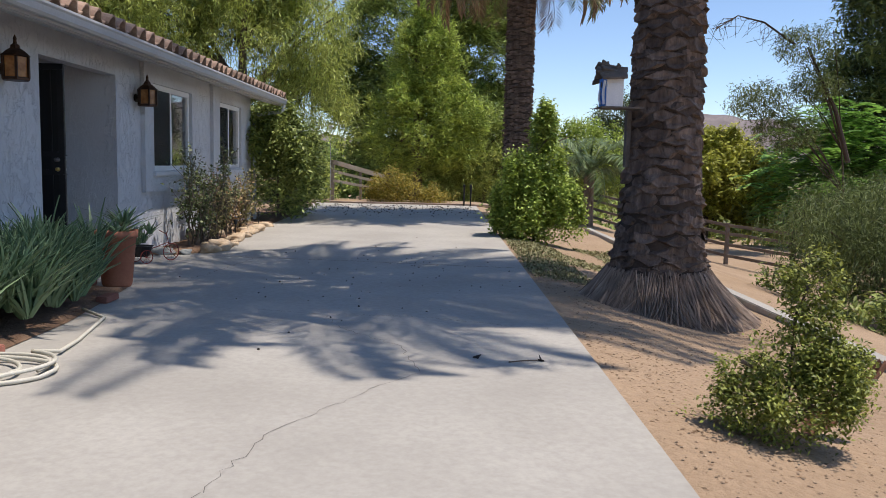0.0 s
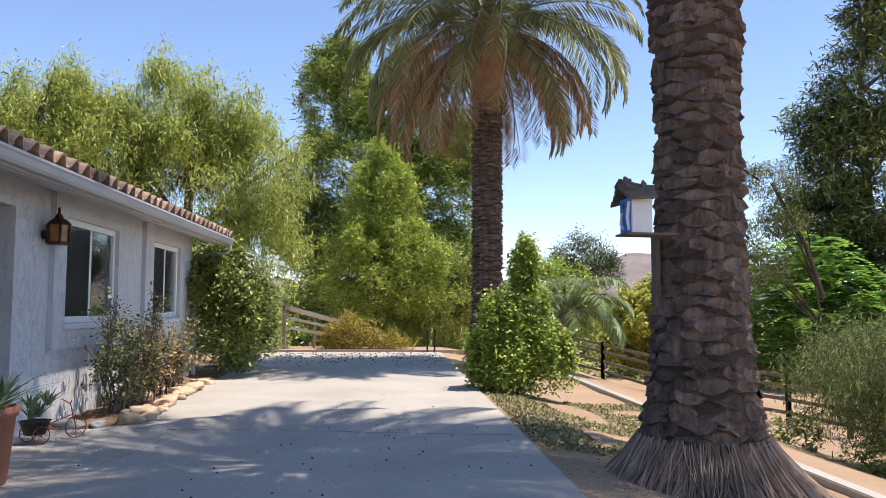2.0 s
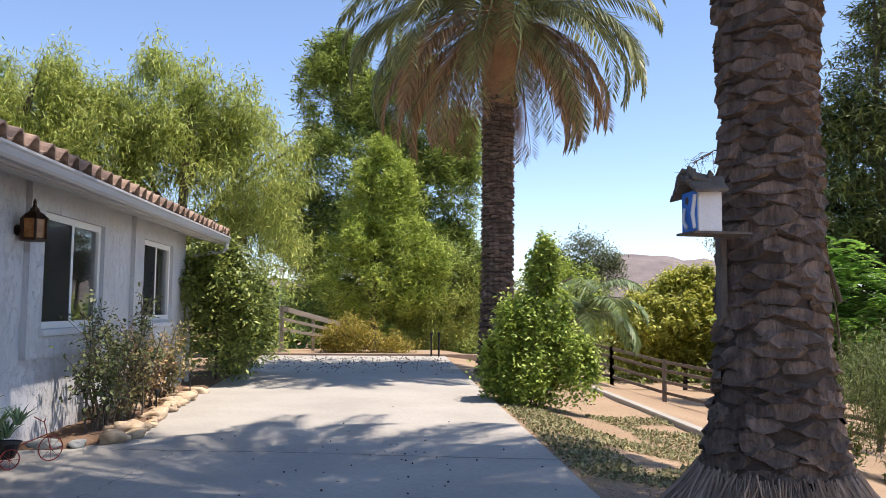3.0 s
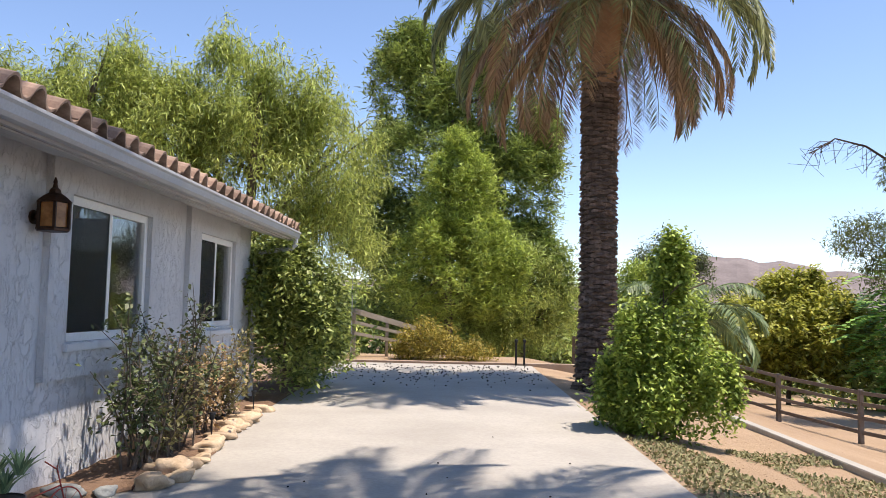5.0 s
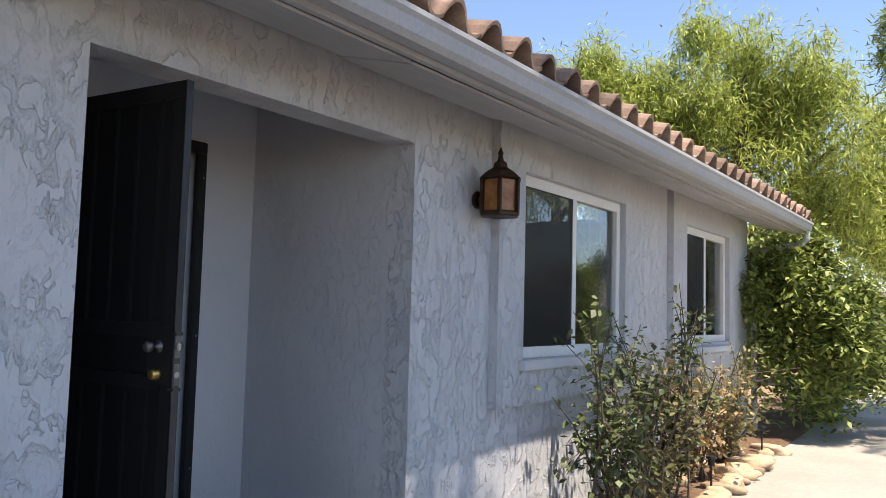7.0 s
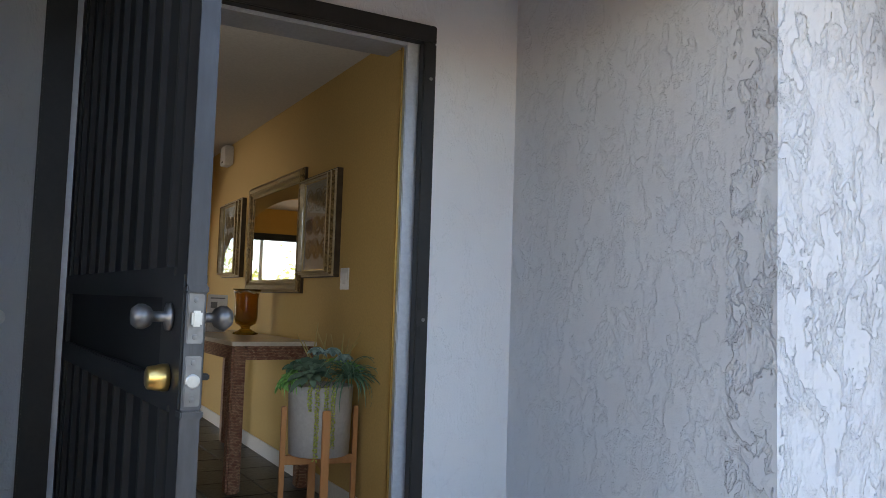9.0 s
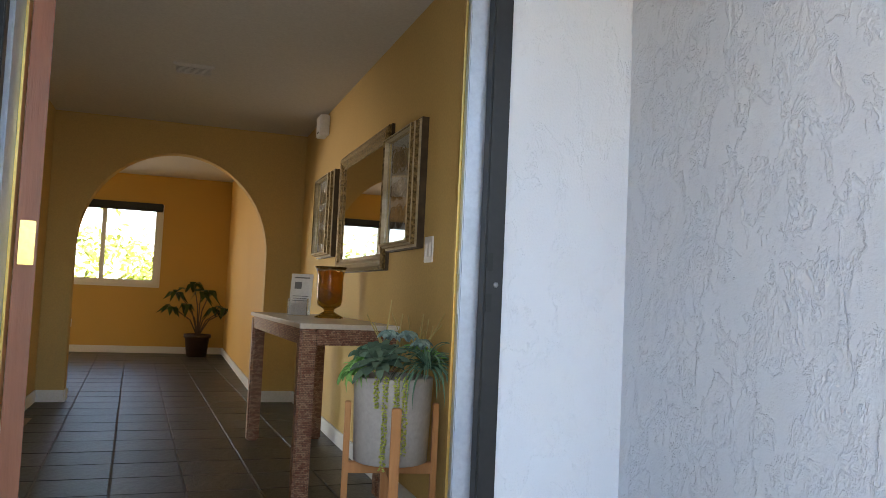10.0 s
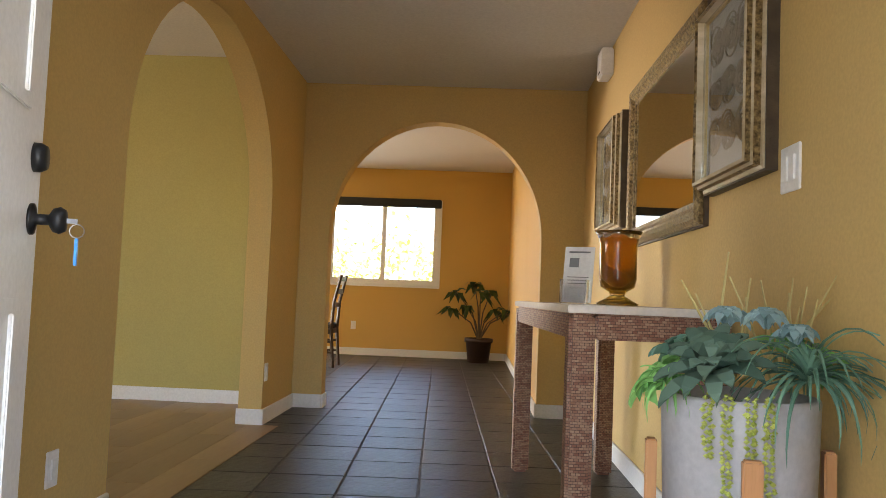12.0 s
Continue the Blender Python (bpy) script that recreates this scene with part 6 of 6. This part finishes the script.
siren = thing("alarm_box", "white plastic alarm box high on the hall wall", "alarm box", Matrix.Translation((-5.63, YR, 2.335)))
part("case", boxes((-0.09, 0.09, -0.075, 0, -0.085, 0.085), bevel=0.008), M_WHITE, siren)
part("slot", boxes((-0.03, 0.03, -0.077, -0.0745, -0.06, -0.05)), M_BLACK, siren)
vent = thing("ceiling_vent", "off-white metal ceiling air vent", "vent", Matrix.Translation((-4.75, -1.08, CEIL)))
part("frame", boxes((-0.11, 0.11, -0.13, -0.11, -0.018, 0), (-0.11, 0.11, 0.11, 0.13, -0.018, 0), (-0.11, -0.09, -0.11, 0.11, -0.018, 0), (0.09, 0.11, -0.11, 0.11, -0.018, 0), bevel=0.003), M_CEIL, vent)
for k in range(6):
    ob = part("slat", boxes((-0.012, 0.012, -0.11, 0.11, -0.002, 0.002)), M_CEIL, vent)
    ob.matrix_basis = Matrix.Translation((-0.075 + 0.03 * k, 0, -0.012)) @ pose(0, 0, 0, 0, 35, 0)

# wicker console table
M_WICKER = mat("brown woven wicker", (0.2, 0.1, 0.06), 0.6)
v = coords(M_WICKER)
br = node(M_WICKER, "ShaderNodeTexBrick", Scale=1.0)
br.inputs["Color1"].default_value = (0.19, 0.07, 0.04, 1)
br.inputs["Color2"].default_value = (0.36, 0.22, 0.14, 1)
br.inputs["Mortar"].default_value = (0.05, 0.02, 0.015, 1)
br.inputs["Brick Width"].default_value = 0.015
br.inputs["Row Height"].default_value = 0.0085
br.inputs["Mortar Size"].default_value = 0.0007
sepx = node(M_WICKER, "ShaderNodeSeparateXYZ")
comb = node(M_WICKER, "ShaderNodeCombineXYZ")
addm = M_WICKER.node_tree.nodes.new("ShaderNodeMath")
link(M_WICKER, v, sepx.inputs[0])
link(M_WICKER, sepx.outputs[0], addm.inputs[0])
link(M_WICKER, sepx.outputs[1], addm.inputs[1])
link(M_WICKER, addm.outputs[0], comb.inputs[0])
link(M_WICKER, sepx.outputs[2], comb.inputs[1])
link(M_WICKER, comb.outputs[0], br.inputs["Vector"])
link(M_WICKER, br.outputs["Color"], bsdf(M_WICKER).inputs["Base Color"])
link(M_WICKER, bump(M_WICKER, br.outputs["Fac"], -0.8, 0.004), bsdf(M_WICKER).inputs["Normal"])
M_STONE = varied("cream stone top", (0.60, 0.54, 0.47), (0.68, 0.63, 0.56), 4, 60, 0.25, bumpy=0.03)
TX0, TX1, TY0, TY1, TH = -0.84, 0.84, -0.25, 0.25, 0.855
table = thing("console_table", "woven brown wicker console table with a cream stone top", "console table", Matrix.Translation((-4.05, -0.315, 0)) @ pose(0, 0, 0, 0, 0, 2.4))
part("tabletop", boxes((TX0 - 0.006, TX1 + 0.006, TY0 - 0.006, TY1 + 0.006, TH - 0.025, TH), bevel=0.003), M_STONE, table, "cream stone top")
for x in (TX0, TX1 - 0.082):
    for y in (TY0, TY1 - 0.082):
        part("leg", boxes((x, x + 0.082, y, y + 0.082, 0.0, TH - 0.026), bevel=0.012), M_WICKER, table)
for r in ((TX0 + 0.083, TX1 - 0.083, TY0 + 0.004, TY0 + 0.05), (TX0 + 0.083, TX1 - 0.083, TY1 - 0.05, TY1 - 0.004), (TX0 + 0.004, TX0 + 0.05, TY0 + 0.083, TY1 - 0.083), (TX1 - 0.05, TX1 - 0.004, TY0 + 0.083, TY1 - 0.083)):
    part("apron", boxes((*r, TH - 0.105, TH - 0.026), bevel=0.006), M_WICKER, table)

vase = thing("hurricane_vase", "amber glass footed vase on the console table", "vase", Matrix.Translation((-4.12, -0.22, TH)))
M_AMBERGLASS = mat("amber vase glass", (0.62, 0.33, 0.03), 0.05)
bsdf(M_AMBERGLASS).inputs["Transmission Weight"].default_value = 0.92
bm = bmesh.new()
lathe(bm, [(0.085, 0.0), (0.088, 0.008), (0.06, 0.022), (0.03, 0.04), (0.035, 0.055), (0.07, 0.075), (0.078, 0.11), (0.078, 0.25), (0.086, 0.29), (0.1, 0.31), (0.095, 0.31), (0.073, 0.25), (0.072, 0.11), (0.03, 0.07)], 32)
part("glass", bm, M_AMBERGLASS, vase, "", True)
M_PAPER = varied("printed paper", (0.62, 0.62, 0.63), (0.70, 0.70, 0.70), 3, 60, 0.7)
M_INK = mat("grey print", (0.16, 0.16, 0.17), 0.8)
M_ACRYLIC = glassy("clear acrylic", (0.97, 0.97, 0.97))
hold = thing("brochure_stand", "clear acrylic stand with a printed flyer", "brochure stand", Matrix.Translation((-4.42, -0.36, TH)) @ pose(0, 0, 0, 0, 0, 70))
ob = part("flyer", boxes((-0.07, 0.07, -0.001, 0.001, 0, 0.27)), M_PAPER, hold, "white printed flyer")
ob.matrix_basis = pose(0, 0.03, 0.004, -14, 0, 0)
for k, (x0, x1, z0, z1) in enumerate(((-0.045, 0.0, 0.17, 0.215), (-0.05, 0.05, 0.24, 0.248), (-0.05, 0.05, 0.12, 0.124), (-0.05, 0.04, 0.105, 0.109), (-0.05, 0.05, 0.09, 0.094))):
    o2 = part("print_bar", boxes((x0, x1, -0.0022, -0.0012, z0, z1)), M_INK, ob)
part("acrylic_pocket", boxes((-0.06, 0.06, -0.035, -0.032, 0.002, 0.11), (-0.06, 0.06, -0.032, 0.03, 0.0, 0.004), (-0.062, -0.059, -0.035, 0.03, 0.004, 0.11), (0.059, 0.062, -0.035, 0.03, 0.004, 0.11)), M_ACRYLIC, hold, "clear acrylic pocket")
for k in range(3):
    part("card", boxes((-0.045, 0.045, -0.022 + 0.008 * k, -0.02 + 0.008 * k, 0.005, 0.06 + 0.008 * k)), M_PAPER, hold)

# planter with succulents
M_CEMENT = varied("grey cement", (0.36, 0.36, 0.37), (0.46, 0.46, 0.47), 5, 50, 0.8, bumpy=0.12, deep=0.003)
M_OAK = varied("honey oak", (0.42, 0.19, 0.07), (0.52, 0.26, 0.105), 4, 50, 0.5, stretch=(1, 1, 0.12))
C = Vector((-2.50, -0.25, 0))
planter = thing("planter", "grey cement planter of succulents in an oak stand", "planter", Matrix.Translation(C) @ Matrix.Diagonal((0.91, 0.91, 1, 1)))
bm = bmesh.new()
lathe(bm, [(0.155, 0.34), (0.165, 0.345), (0.178, 0.675), (0.175, 0.682), (0.16, 0.682), (0.155, 0.64), (0.02, 0.63)], 40)
part("pot", bm, M_CEMENT, planter, "", True)
for k in range(4):
    ob = part("leg", boxes((0.184, 0.211, -0.021, 0.021, 0.0, 0.575), bevel=0.004), M_OAK, planter, "honey oak leg")
    ob.matrix_basis = pose(0, 0, 0, 0, 0, -10 + 90 * k)
for k in range(2):
    ob = part("cross_bar", boxes((-0.2, 0.2, -0.016, 0.016, 0.29, 0.335), bevel=0.003) if k == 0 else boxes((-0.2, -0.016, -0.016, 0.016, 0.29, 0.335), (0.016, 0.2, -0.016, 0.016, 0.29, 0.335), bevel=0.003), M_OAK, planter)
    ob.matrix_basis = pose(0, 0, 0, 0, 0, -10 + 90 * k)
M_SUCC = leafy("blue-green succulent", (0.065, 0.17, 0.12), (0.14, 0.28, 0.2), 0.5, 0.05)
M_SUCC_GREY = leafy("dusty grey-green succulent", (0.035, 0.08, 0.06), (0.085, 0.15, 0.112), 0.6, 0.03)
M_SUCC_GREEN = leafy("bright green succulent", (0.12, 0.36, 0.10), (0.25, 0.55, 0.17), 0.45, 0.1)
M_SUCC_BLUE = leafy("powder blue succulent", (0.13, 0.24, 0.25), (0.24, 0.37, 0.38), 0.55, 0.05)
M_PEARL = leafy("yellow-green trailing succulent", (0.30, 0.38, 0.07), (0.48, 0.54, 0.14), 0.5, 0.1)
M_TWIG = varied("pale yellow twig", (0.40, 0.33, 0.12), (0.52, 0.44, 0.19), 6, 60, 0.7)


def rosette(name, at, radius, leaves, width, material, label, seed, rise=0.5, tiltx=0, tilty=0):
    rng = np.random.default_rng(seed)
    verts, faces = [], []
    for k in range(leaves):
        f = k / leaves
        a = k * 2.39996
        el = (0.05 + 1.25 * f) * rise + rng.normal(0, 0.06)
        ln = radius * (1 - 0.55 * f) * rng.uniform(0.9, 1.1)
        d = np.array([math.cos(a) * math.cos(el), math.sin(a) * math.cos(el), math.sin(el)])
        s = np.array([-math.sin(a), math.cos(a), 0])
        u = np.cross(d, s)
        b = len(verts)
        for t, w in ((0.05, 0.35), (0.35, 0.75), (0.65, 1.0), (0.87, 0.7), (1.0, 0.05)):
            c = d * ln * t + np.array([0, 0, 0.02 * math.sin(math.pi * t)]) - u * 0.12 * ln * t * t * 0.0
            ww = width * radius * w
            verts += [c + s * ww - u * -0.25 * ww, c - u * 0.012, c - s * ww - u * -0.25 * ww]
        for i in range(4):
            q = b + 3 * i
            faces += [(q, q + 3, q + 4, q + 1), (q + 1, q + 4, q + 5, q + 2), (q, q + 2, q + 5, q + 3)]
    ob = mesh_from(name, [tuple(map(float, x)) for x in verts], faces, material, planter, label)
    tagged(ob, kind="stuff")
    ob.matrix_basis = Matrix.Translation(at) @ pose(0, 0, 0, tiltx, tilty, 0) @ pose(0, 0, 0, 0, 0, rng.uniform(0, 360))
    return ob


def strappy(name, at, length, count, material, label, seed, w=0.009):
    """Long thin arching leaves from one point."""
    rng = np.random.default_rng(seed)
    verts, faces = [], []
    for k in range(count):
        a = rng.uniform(0, 2 * math.pi)
        ln = length * rng.uniform(0.6, 1.15)
        el = rng.uniform(0.1, 1.35)
        p = np.zeros(3)
        b = len(verts)
        s = np.array([-math.sin(a), math.cos(a), 0])
        n = 9
        for i in range(n):
            f = i / (n - 1)
            ww = w * (1 - f) ** 0.8 + 0.0006
            verts += [p + s * ww, p + np.array([0, 0, -0.003]), p - s * ww]
            p = p + np.array([math.cos(a) * math.cos(el), math.sin(a) * math.cos(el), math.sin(el)]) * ln / (n - 1)
            el -= rng.uniform(0.15, 0.36)
        for i in range(n - 1):
            q = b + 3 * i
            faces += [(q, q + 3, q + 4, q + 1), (q + 1, q + 4, q + 5, q + 2)]
    ob = mesh_from(name, [tuple(map(float, x)) for x in verts], faces, material, planter, label)
    ob.matrix_basis = Matrix.Translation(at)
    return ob


rosette("succulent_rosette", (0.10, -0.09, 0.73), 0.14, 34, 0.135, M_SUCC_GREY, "large dusty grey-green rosette", 150, 0.85, 16, 30)
rosette("succulent_rosette", (-0.02, -0.18, 0.69), 0.09, 18, 0.2, M_SUCC_GREEN, "bright green spiky rosette", 151, 0.6, 45, 0)
rosette("succulent_rosette", (0.0, -0.03, 0.83), 0.06, 34, 0.22, M_SUCC_BLUE, "powder blue rosette", 152, 0.9)
rosette("succulent_rosette", (0.03, 0.05, 0.83), 0.06, 34, 0.22, M_SUCC_BLUE, "powder blue rosette", 153, 0.9)
rosette("succulent_rosette", (0.05, 0.11, 0.80), 0.055, 34, 0.22, M_SUCC_BLUE, "powder blue rosette", 154, 0.9)
rosette("succulent_rosette", (-0.06, 0.16, 0.74), 0.12, 22, 0.18, M_SUCC_GREEN, "green pointed rosette", 155, 0.8, -20, -15)
rosette("succulent_rosette", (-0.12, -0.1, 0.74), 0.10, 20, 0.17, M_SUCC, "dusty green rosette", 156, 0.8, 10, -30)
strappy("air_plant", (0.10, 0.12, 0.72), 0.245, 80, M_SUCC, "sprawling air plant with thin silvery leaves", 157, 0.007)
strappy("air_plant", (0.02, -0.17, 0.70), 0.12, 40, M_SUCC_GREEN, "small spiky green air plant", 158, 0.008)
for k, (a, ln) in enumerate(((-37, 0.13), (-25, 0.36), (-11, 0.12), (0, 0.3))):
    rng = np.random.default_rng(160 + k)
    verts, faces = [], []
    ca, sa = math.cos(radians(a)), math.sin(radians(a))
    for i in range(int(ln / 0.006)):
        z = 0.69 - 0.006 * i
        for s in (-1, 1):
            c = np.array([0.19 * ca, 0.19 * sa, z]) + np.array([-sa, ca, 0]) * s * 0.007 + np.array([ca, sa, 0]) * rng.uniform(0, 0.012) + np.array([-sa, ca, 0]) * rng.normal(0, 0.003) + np.array([0, 0, rng.normal(0, 0.003)])
            b = len(verts)
            r = 0.0065 * rng.uniform(0.8, 1.2)
            verts += [c + np.array(o) * r for o in ((1, 0, 0), (-1, 0, 0), (0, 1, 0), (0, -1, 0), (0, 0, 0.7), (0, 0, -0.7))]
            faces += [(b, b + 2, b + 4), (b + 2, b + 1, b + 4), (b + 1, b + 3, b + 4), (b + 3, b, b + 4), (b + 2, b, b + 5), (b + 1, b + 2, b + 5), (b + 3, b + 1, b + 5), (b, b + 3, b + 5)]
    mesh_from("trailing_strand", [tuple(map(float, x)) for x in verts], faces, M_PEARL, planter, "trailing yellow-green beads of leaves")
rg = np.random.default_rng(170)
for cx, cy, n, h in ((-0.06, 0.0, 6, 0.30), (-0.04, 0.12, 11, 0.24)):
    for k in range(n):
        bm = bmesh.new()
        b = Vector((cx + rg.normal(0, 0.012), cy + rg.normal(0, 0.012), 0.70))
        e = b + Vector((rg.normal(0, 0.05), rg.normal(0.02, 0.08), h * rg.uniform(0.6, 1.05)))
        m1 = b.lerp(e, 0.55) + Vector((rg.normal(0, 0.012), rg.normal(0, 0.012), 0))
        tube(bm, [b, m1, e], [0.0045 if n < 8 else 0.003, 0.004 if n < 8 else 0.0025, 0.002], 5)
        part("dry_twig", bm, M_TWIG, planter)

# dining room: plant, chair, sign
dp = thing("potted_plant", "dark-leaved houseplant in a brown pot by the window", "plant", Matrix.Translation((-11.38, -0.72, 0)))
bm = bmesh.new()
lathe(bm, [(0.14, 0), (0.17, 0.27), (0.19, 0.27), (0.19, 0.32), (0.165, 0.32), (0.15, 0.28), (0.02, 0.27)], 24)
part("pot", bm, varied("dark brown pot", (0.05, 0.028, 0.02), (0.08, 0.045, 0.032), 5, 60, 0.5), dp, "", True)
M_DARKLEAF = leafy("dark houseplant leaves", (0.02, 0.045, 0.015), (0.06, 0.10, 0.03), 0.35, 0.2)
rg = np.random.default_rng(180)
bm = bmesh.new()
verts, faces = [], []
for k in range(9):
    a = k * 2.4
    h = rg.uniform(0.35, 0.85)
    e = Vector((0.34 * math.cos(a) * rg.uniform(0.3, 1), 0.5 * math.sin(a) * rg.uniform(0.4, 1), 0.3 + h))
    tube(bm, [(0, 0, 0.28), (e.x * 0.3, e.y * 0.3, 0.28 + h * 0.6), e], [0.012, 0.009, 0.005], 5)
    for j in range(8):
        aa = j * 0.785 + rg.normal(0, 0.2)
        ln = rg.uniform(0.13, 0.22)
        d = Vector((math.cos(aa), math.sin(aa), -0.25 + rg.normal(0, 0.3)))
        s = Vector((-math.sin(aa), math.cos(aa), 0)) * ln * 0.24
        b = len(verts)
        verts += [e, e + d * ln * 0.45 + s + Vector((0, 0, 0.02)), e + d * ln + Vector((0, 0, -0.07)), e + d * ln * 0.45 - s + Vector((0, 0, 0.02))]
        faces += [(b, b + 1, b + 2, b + 3)]
part("stem", bm, M_BARK, dp)
mesh_from("leaves", verts, faces, M_DARKLEAF, dp)

M_DARKWOOD = varied("dark espresso wood", (0.03, 0.014, 0.01), (0.055, 0.028, 0.02), 5, 60, 0.35, stretch=(1, 1, 0.15))
M_SEAT = varied("dark seat cushion", (0.02, 0.018, 0.017), (0.035, 0.03, 0.028), 8, 90, 0.7)
chair = thing("dining_chair", "dark espresso wooden dining chair with padded seat", "chair", Matrix.Translation((-9.95, -2.62, 0)) @ pose(0, 0, 0, 0, 0, 0))
part("seat", boxes((-0.21, 0.21, -0.23, 0.2, 0.44, 0.50), bevel=0.015), M_SEAT, chair, "dark padded seat")
part("seat_frame", boxes((-0.2, 0.2, -0.22, 0.2, 0.38, 0.439), bevel=0.004), M_DARKWOOD, chair)
for x in (-0.19, 0.19):
    bm = bmesh.new()
    tube(bm, [(x, 0.24, 0), (x, 0.2, 0.44), (x, 0.22, 0.75), (x, 0.29, 1.06)], [0.018, 0.022, 0.02, 0.018], 4)
    part("back_post", bm, M_DARKWOOD, chair)
    part("leg", boxes((x - 0.02, x + 0.02, -0.22, -0.18, 0, 0.379), bevel=0.004), M_DARKWOOD, chair)
for z in (0.68, 0.84, 0.99):
    part("back_slat", boxes((-0.175, 0.175, 0.205 + (z - 0.68) * 0.2, 0.228 + (z - 0.68) * 0.2, z, z + 0.06), bevel=0.004), M_DARKWOOD, chair)
for z in (0.16, 0.28):
    for x in (-0.19, 0.19):
        part("stretcher", boxes((x - 0.012, x + 0.012, -0.18, 0.22, z, z + 0.025)), M_DARKWOOD, chair)

sign = thing("wall_sign", "small brown wooden sign lettered LIFE above the window", "sign", Matrix.Translation((XF, -2.86, 2.42)))
M_SIGN = varied("brown stained sign board", (0.26, 0.10, 0.04), (0.34, 0.15, 0.06), 5, 50, 0.6)
part("board", boxes((0, 0.02, -0.17, 0.17, -0.12, 0.12), bevel=0.003), M_SIGN, sign)
fc = bpy.data.curves.new("lettering", "FONT")
fc.body, fc.size, fc.align_x, fc.extrude = "LIFE", 0.13, "CENTER", 0.002
fc.materials.append(M_DARKWOOD)
txt = new("lettering", fc)
txt.parent = sign
txt.matrix_basis = Matrix.Translation((0.023, 0, 0.0)) @ pose(0, 0, 0, 90, 0, 90)
part("underline_bar", boxes((0.02, 0.023, -0.02, 0.12, -0.08, -0.045)), M_DARKWOOD, sign)

# ---- pieces, last ----
roof_tile = roof_tile_mesh()
roof = tagged(new("roof_tiles"), "weathered brown S-shaped clay roof tiles", "roof", "", "structure")
tilt = math.degrees(math.atan(SLOPE))
base = pose(EAVE_X, 0, EAVE_Z + 0.035, 0, tilt, 0)
rest_v, rest_f = [], []
src_v = [v.co.copy() for v in roof_tile.vertices]
src_f = [tuple(p.vertices) for p in roof_tile.polygons]
rt = random.Random(4)
for course in range(23):
    for k in range(79):
        y = ROOF_END + 0.02 - 0.262 - k * 0.262
        m = base @ Matrix.Translation((0.06 - course * 0.35 + rt.uniform(-0.012, 0.012), y + rt.uniform(-0.006, 0.006), rt.uniform(0, 0.008)))
        if course < 5 and k < 52:
            ob = new("roof_tile", roof_tile)
            ob.parent = roof
            ob.matrix_basis = m
        else:
            o = len(rest_v)
            rest_v += [m @ c for c in src_v]
            rest_f += [tuple(o + i for i in f) for f in src_f]
tagged(mesh_from("roof_tile_rest", rest_v, rest_f, M_TILE_ROOF, roof), kind="stuff")

tile_floor = tagged(new("tile_floor"), "dark slate floor tiles with pale grout", "floor", "", "structure")
T = 0.353
bm = bmesh.new()
g = 0.004
box(bm, g - T / 2, T / 2 - g, g - T / 2, T / 2 - g, -0.012, 0.0, bevel=0.0)
top = [e for e in bm.edges if all(v.co.z > -0.001 for v in e.verts)]
bmesh.ops.bevel(bm, geom=top, offset=0.004, segments=1, affect="EDGES")
slate_mesh = finish("slate_tile", bm, M_SLATE)
turn = Matrix.Translation((-4.2, -1.03, 0)) @ pose(0, 0, 0, 0, 0, 2.3)
for i in range(-9, 23):
    for j in range(-4, 11):
        place = turn @ Vector((-T * (i + 0.5), T * 0.5 - T * j, 0))
        x, y = place.x, place.y
        lo = -2.32 if x > XA - 0.1 else -4.4
        hi = 0.1 if x > XA - 0.1 else -0.2
        if lo < y < hi and XF < x < -1.5:
            ob = new("slate_tile", slate_mesh)
            ob.parent = tile_floor
            ob.matrix_basis = Matrix.Translation((x, y, rr.uniform(-0.0015, 0.0))) @ pose(0, 0, 0, 0, 0, 2.3 + 180 * int(rr.integers(2)))
plank_mesh = finish("plank", boxes((-0.598, 0.598, -0.094, 0.094, -0.005, 0.0)), M_LAMINATE)
for i in range(5):
    for j in range(12):
        y = -2.31 - 0.19 * j
        ob = new("plank", plank_mesh)
        ob.parent = bpy.data.objects["floor_living"]
        ob.matrix_basis = Matrix.Translation((-6.0 + 1.2 * i - 0.37 * (j % 3), y, 0.003))
sill_plank = finish("plank", boxes((-0.532, 0.532, -0.094, 0.094, -0.005, 0.0)), M_LAMINATE)
for x in (-5.262, -4.196):
    ob = new("plank", sill_plank)
    ob.parent = bpy.data.objects["floor_living"]
    ob.matrix_basis = Matrix.Translation((x, -2.12, 0.003))
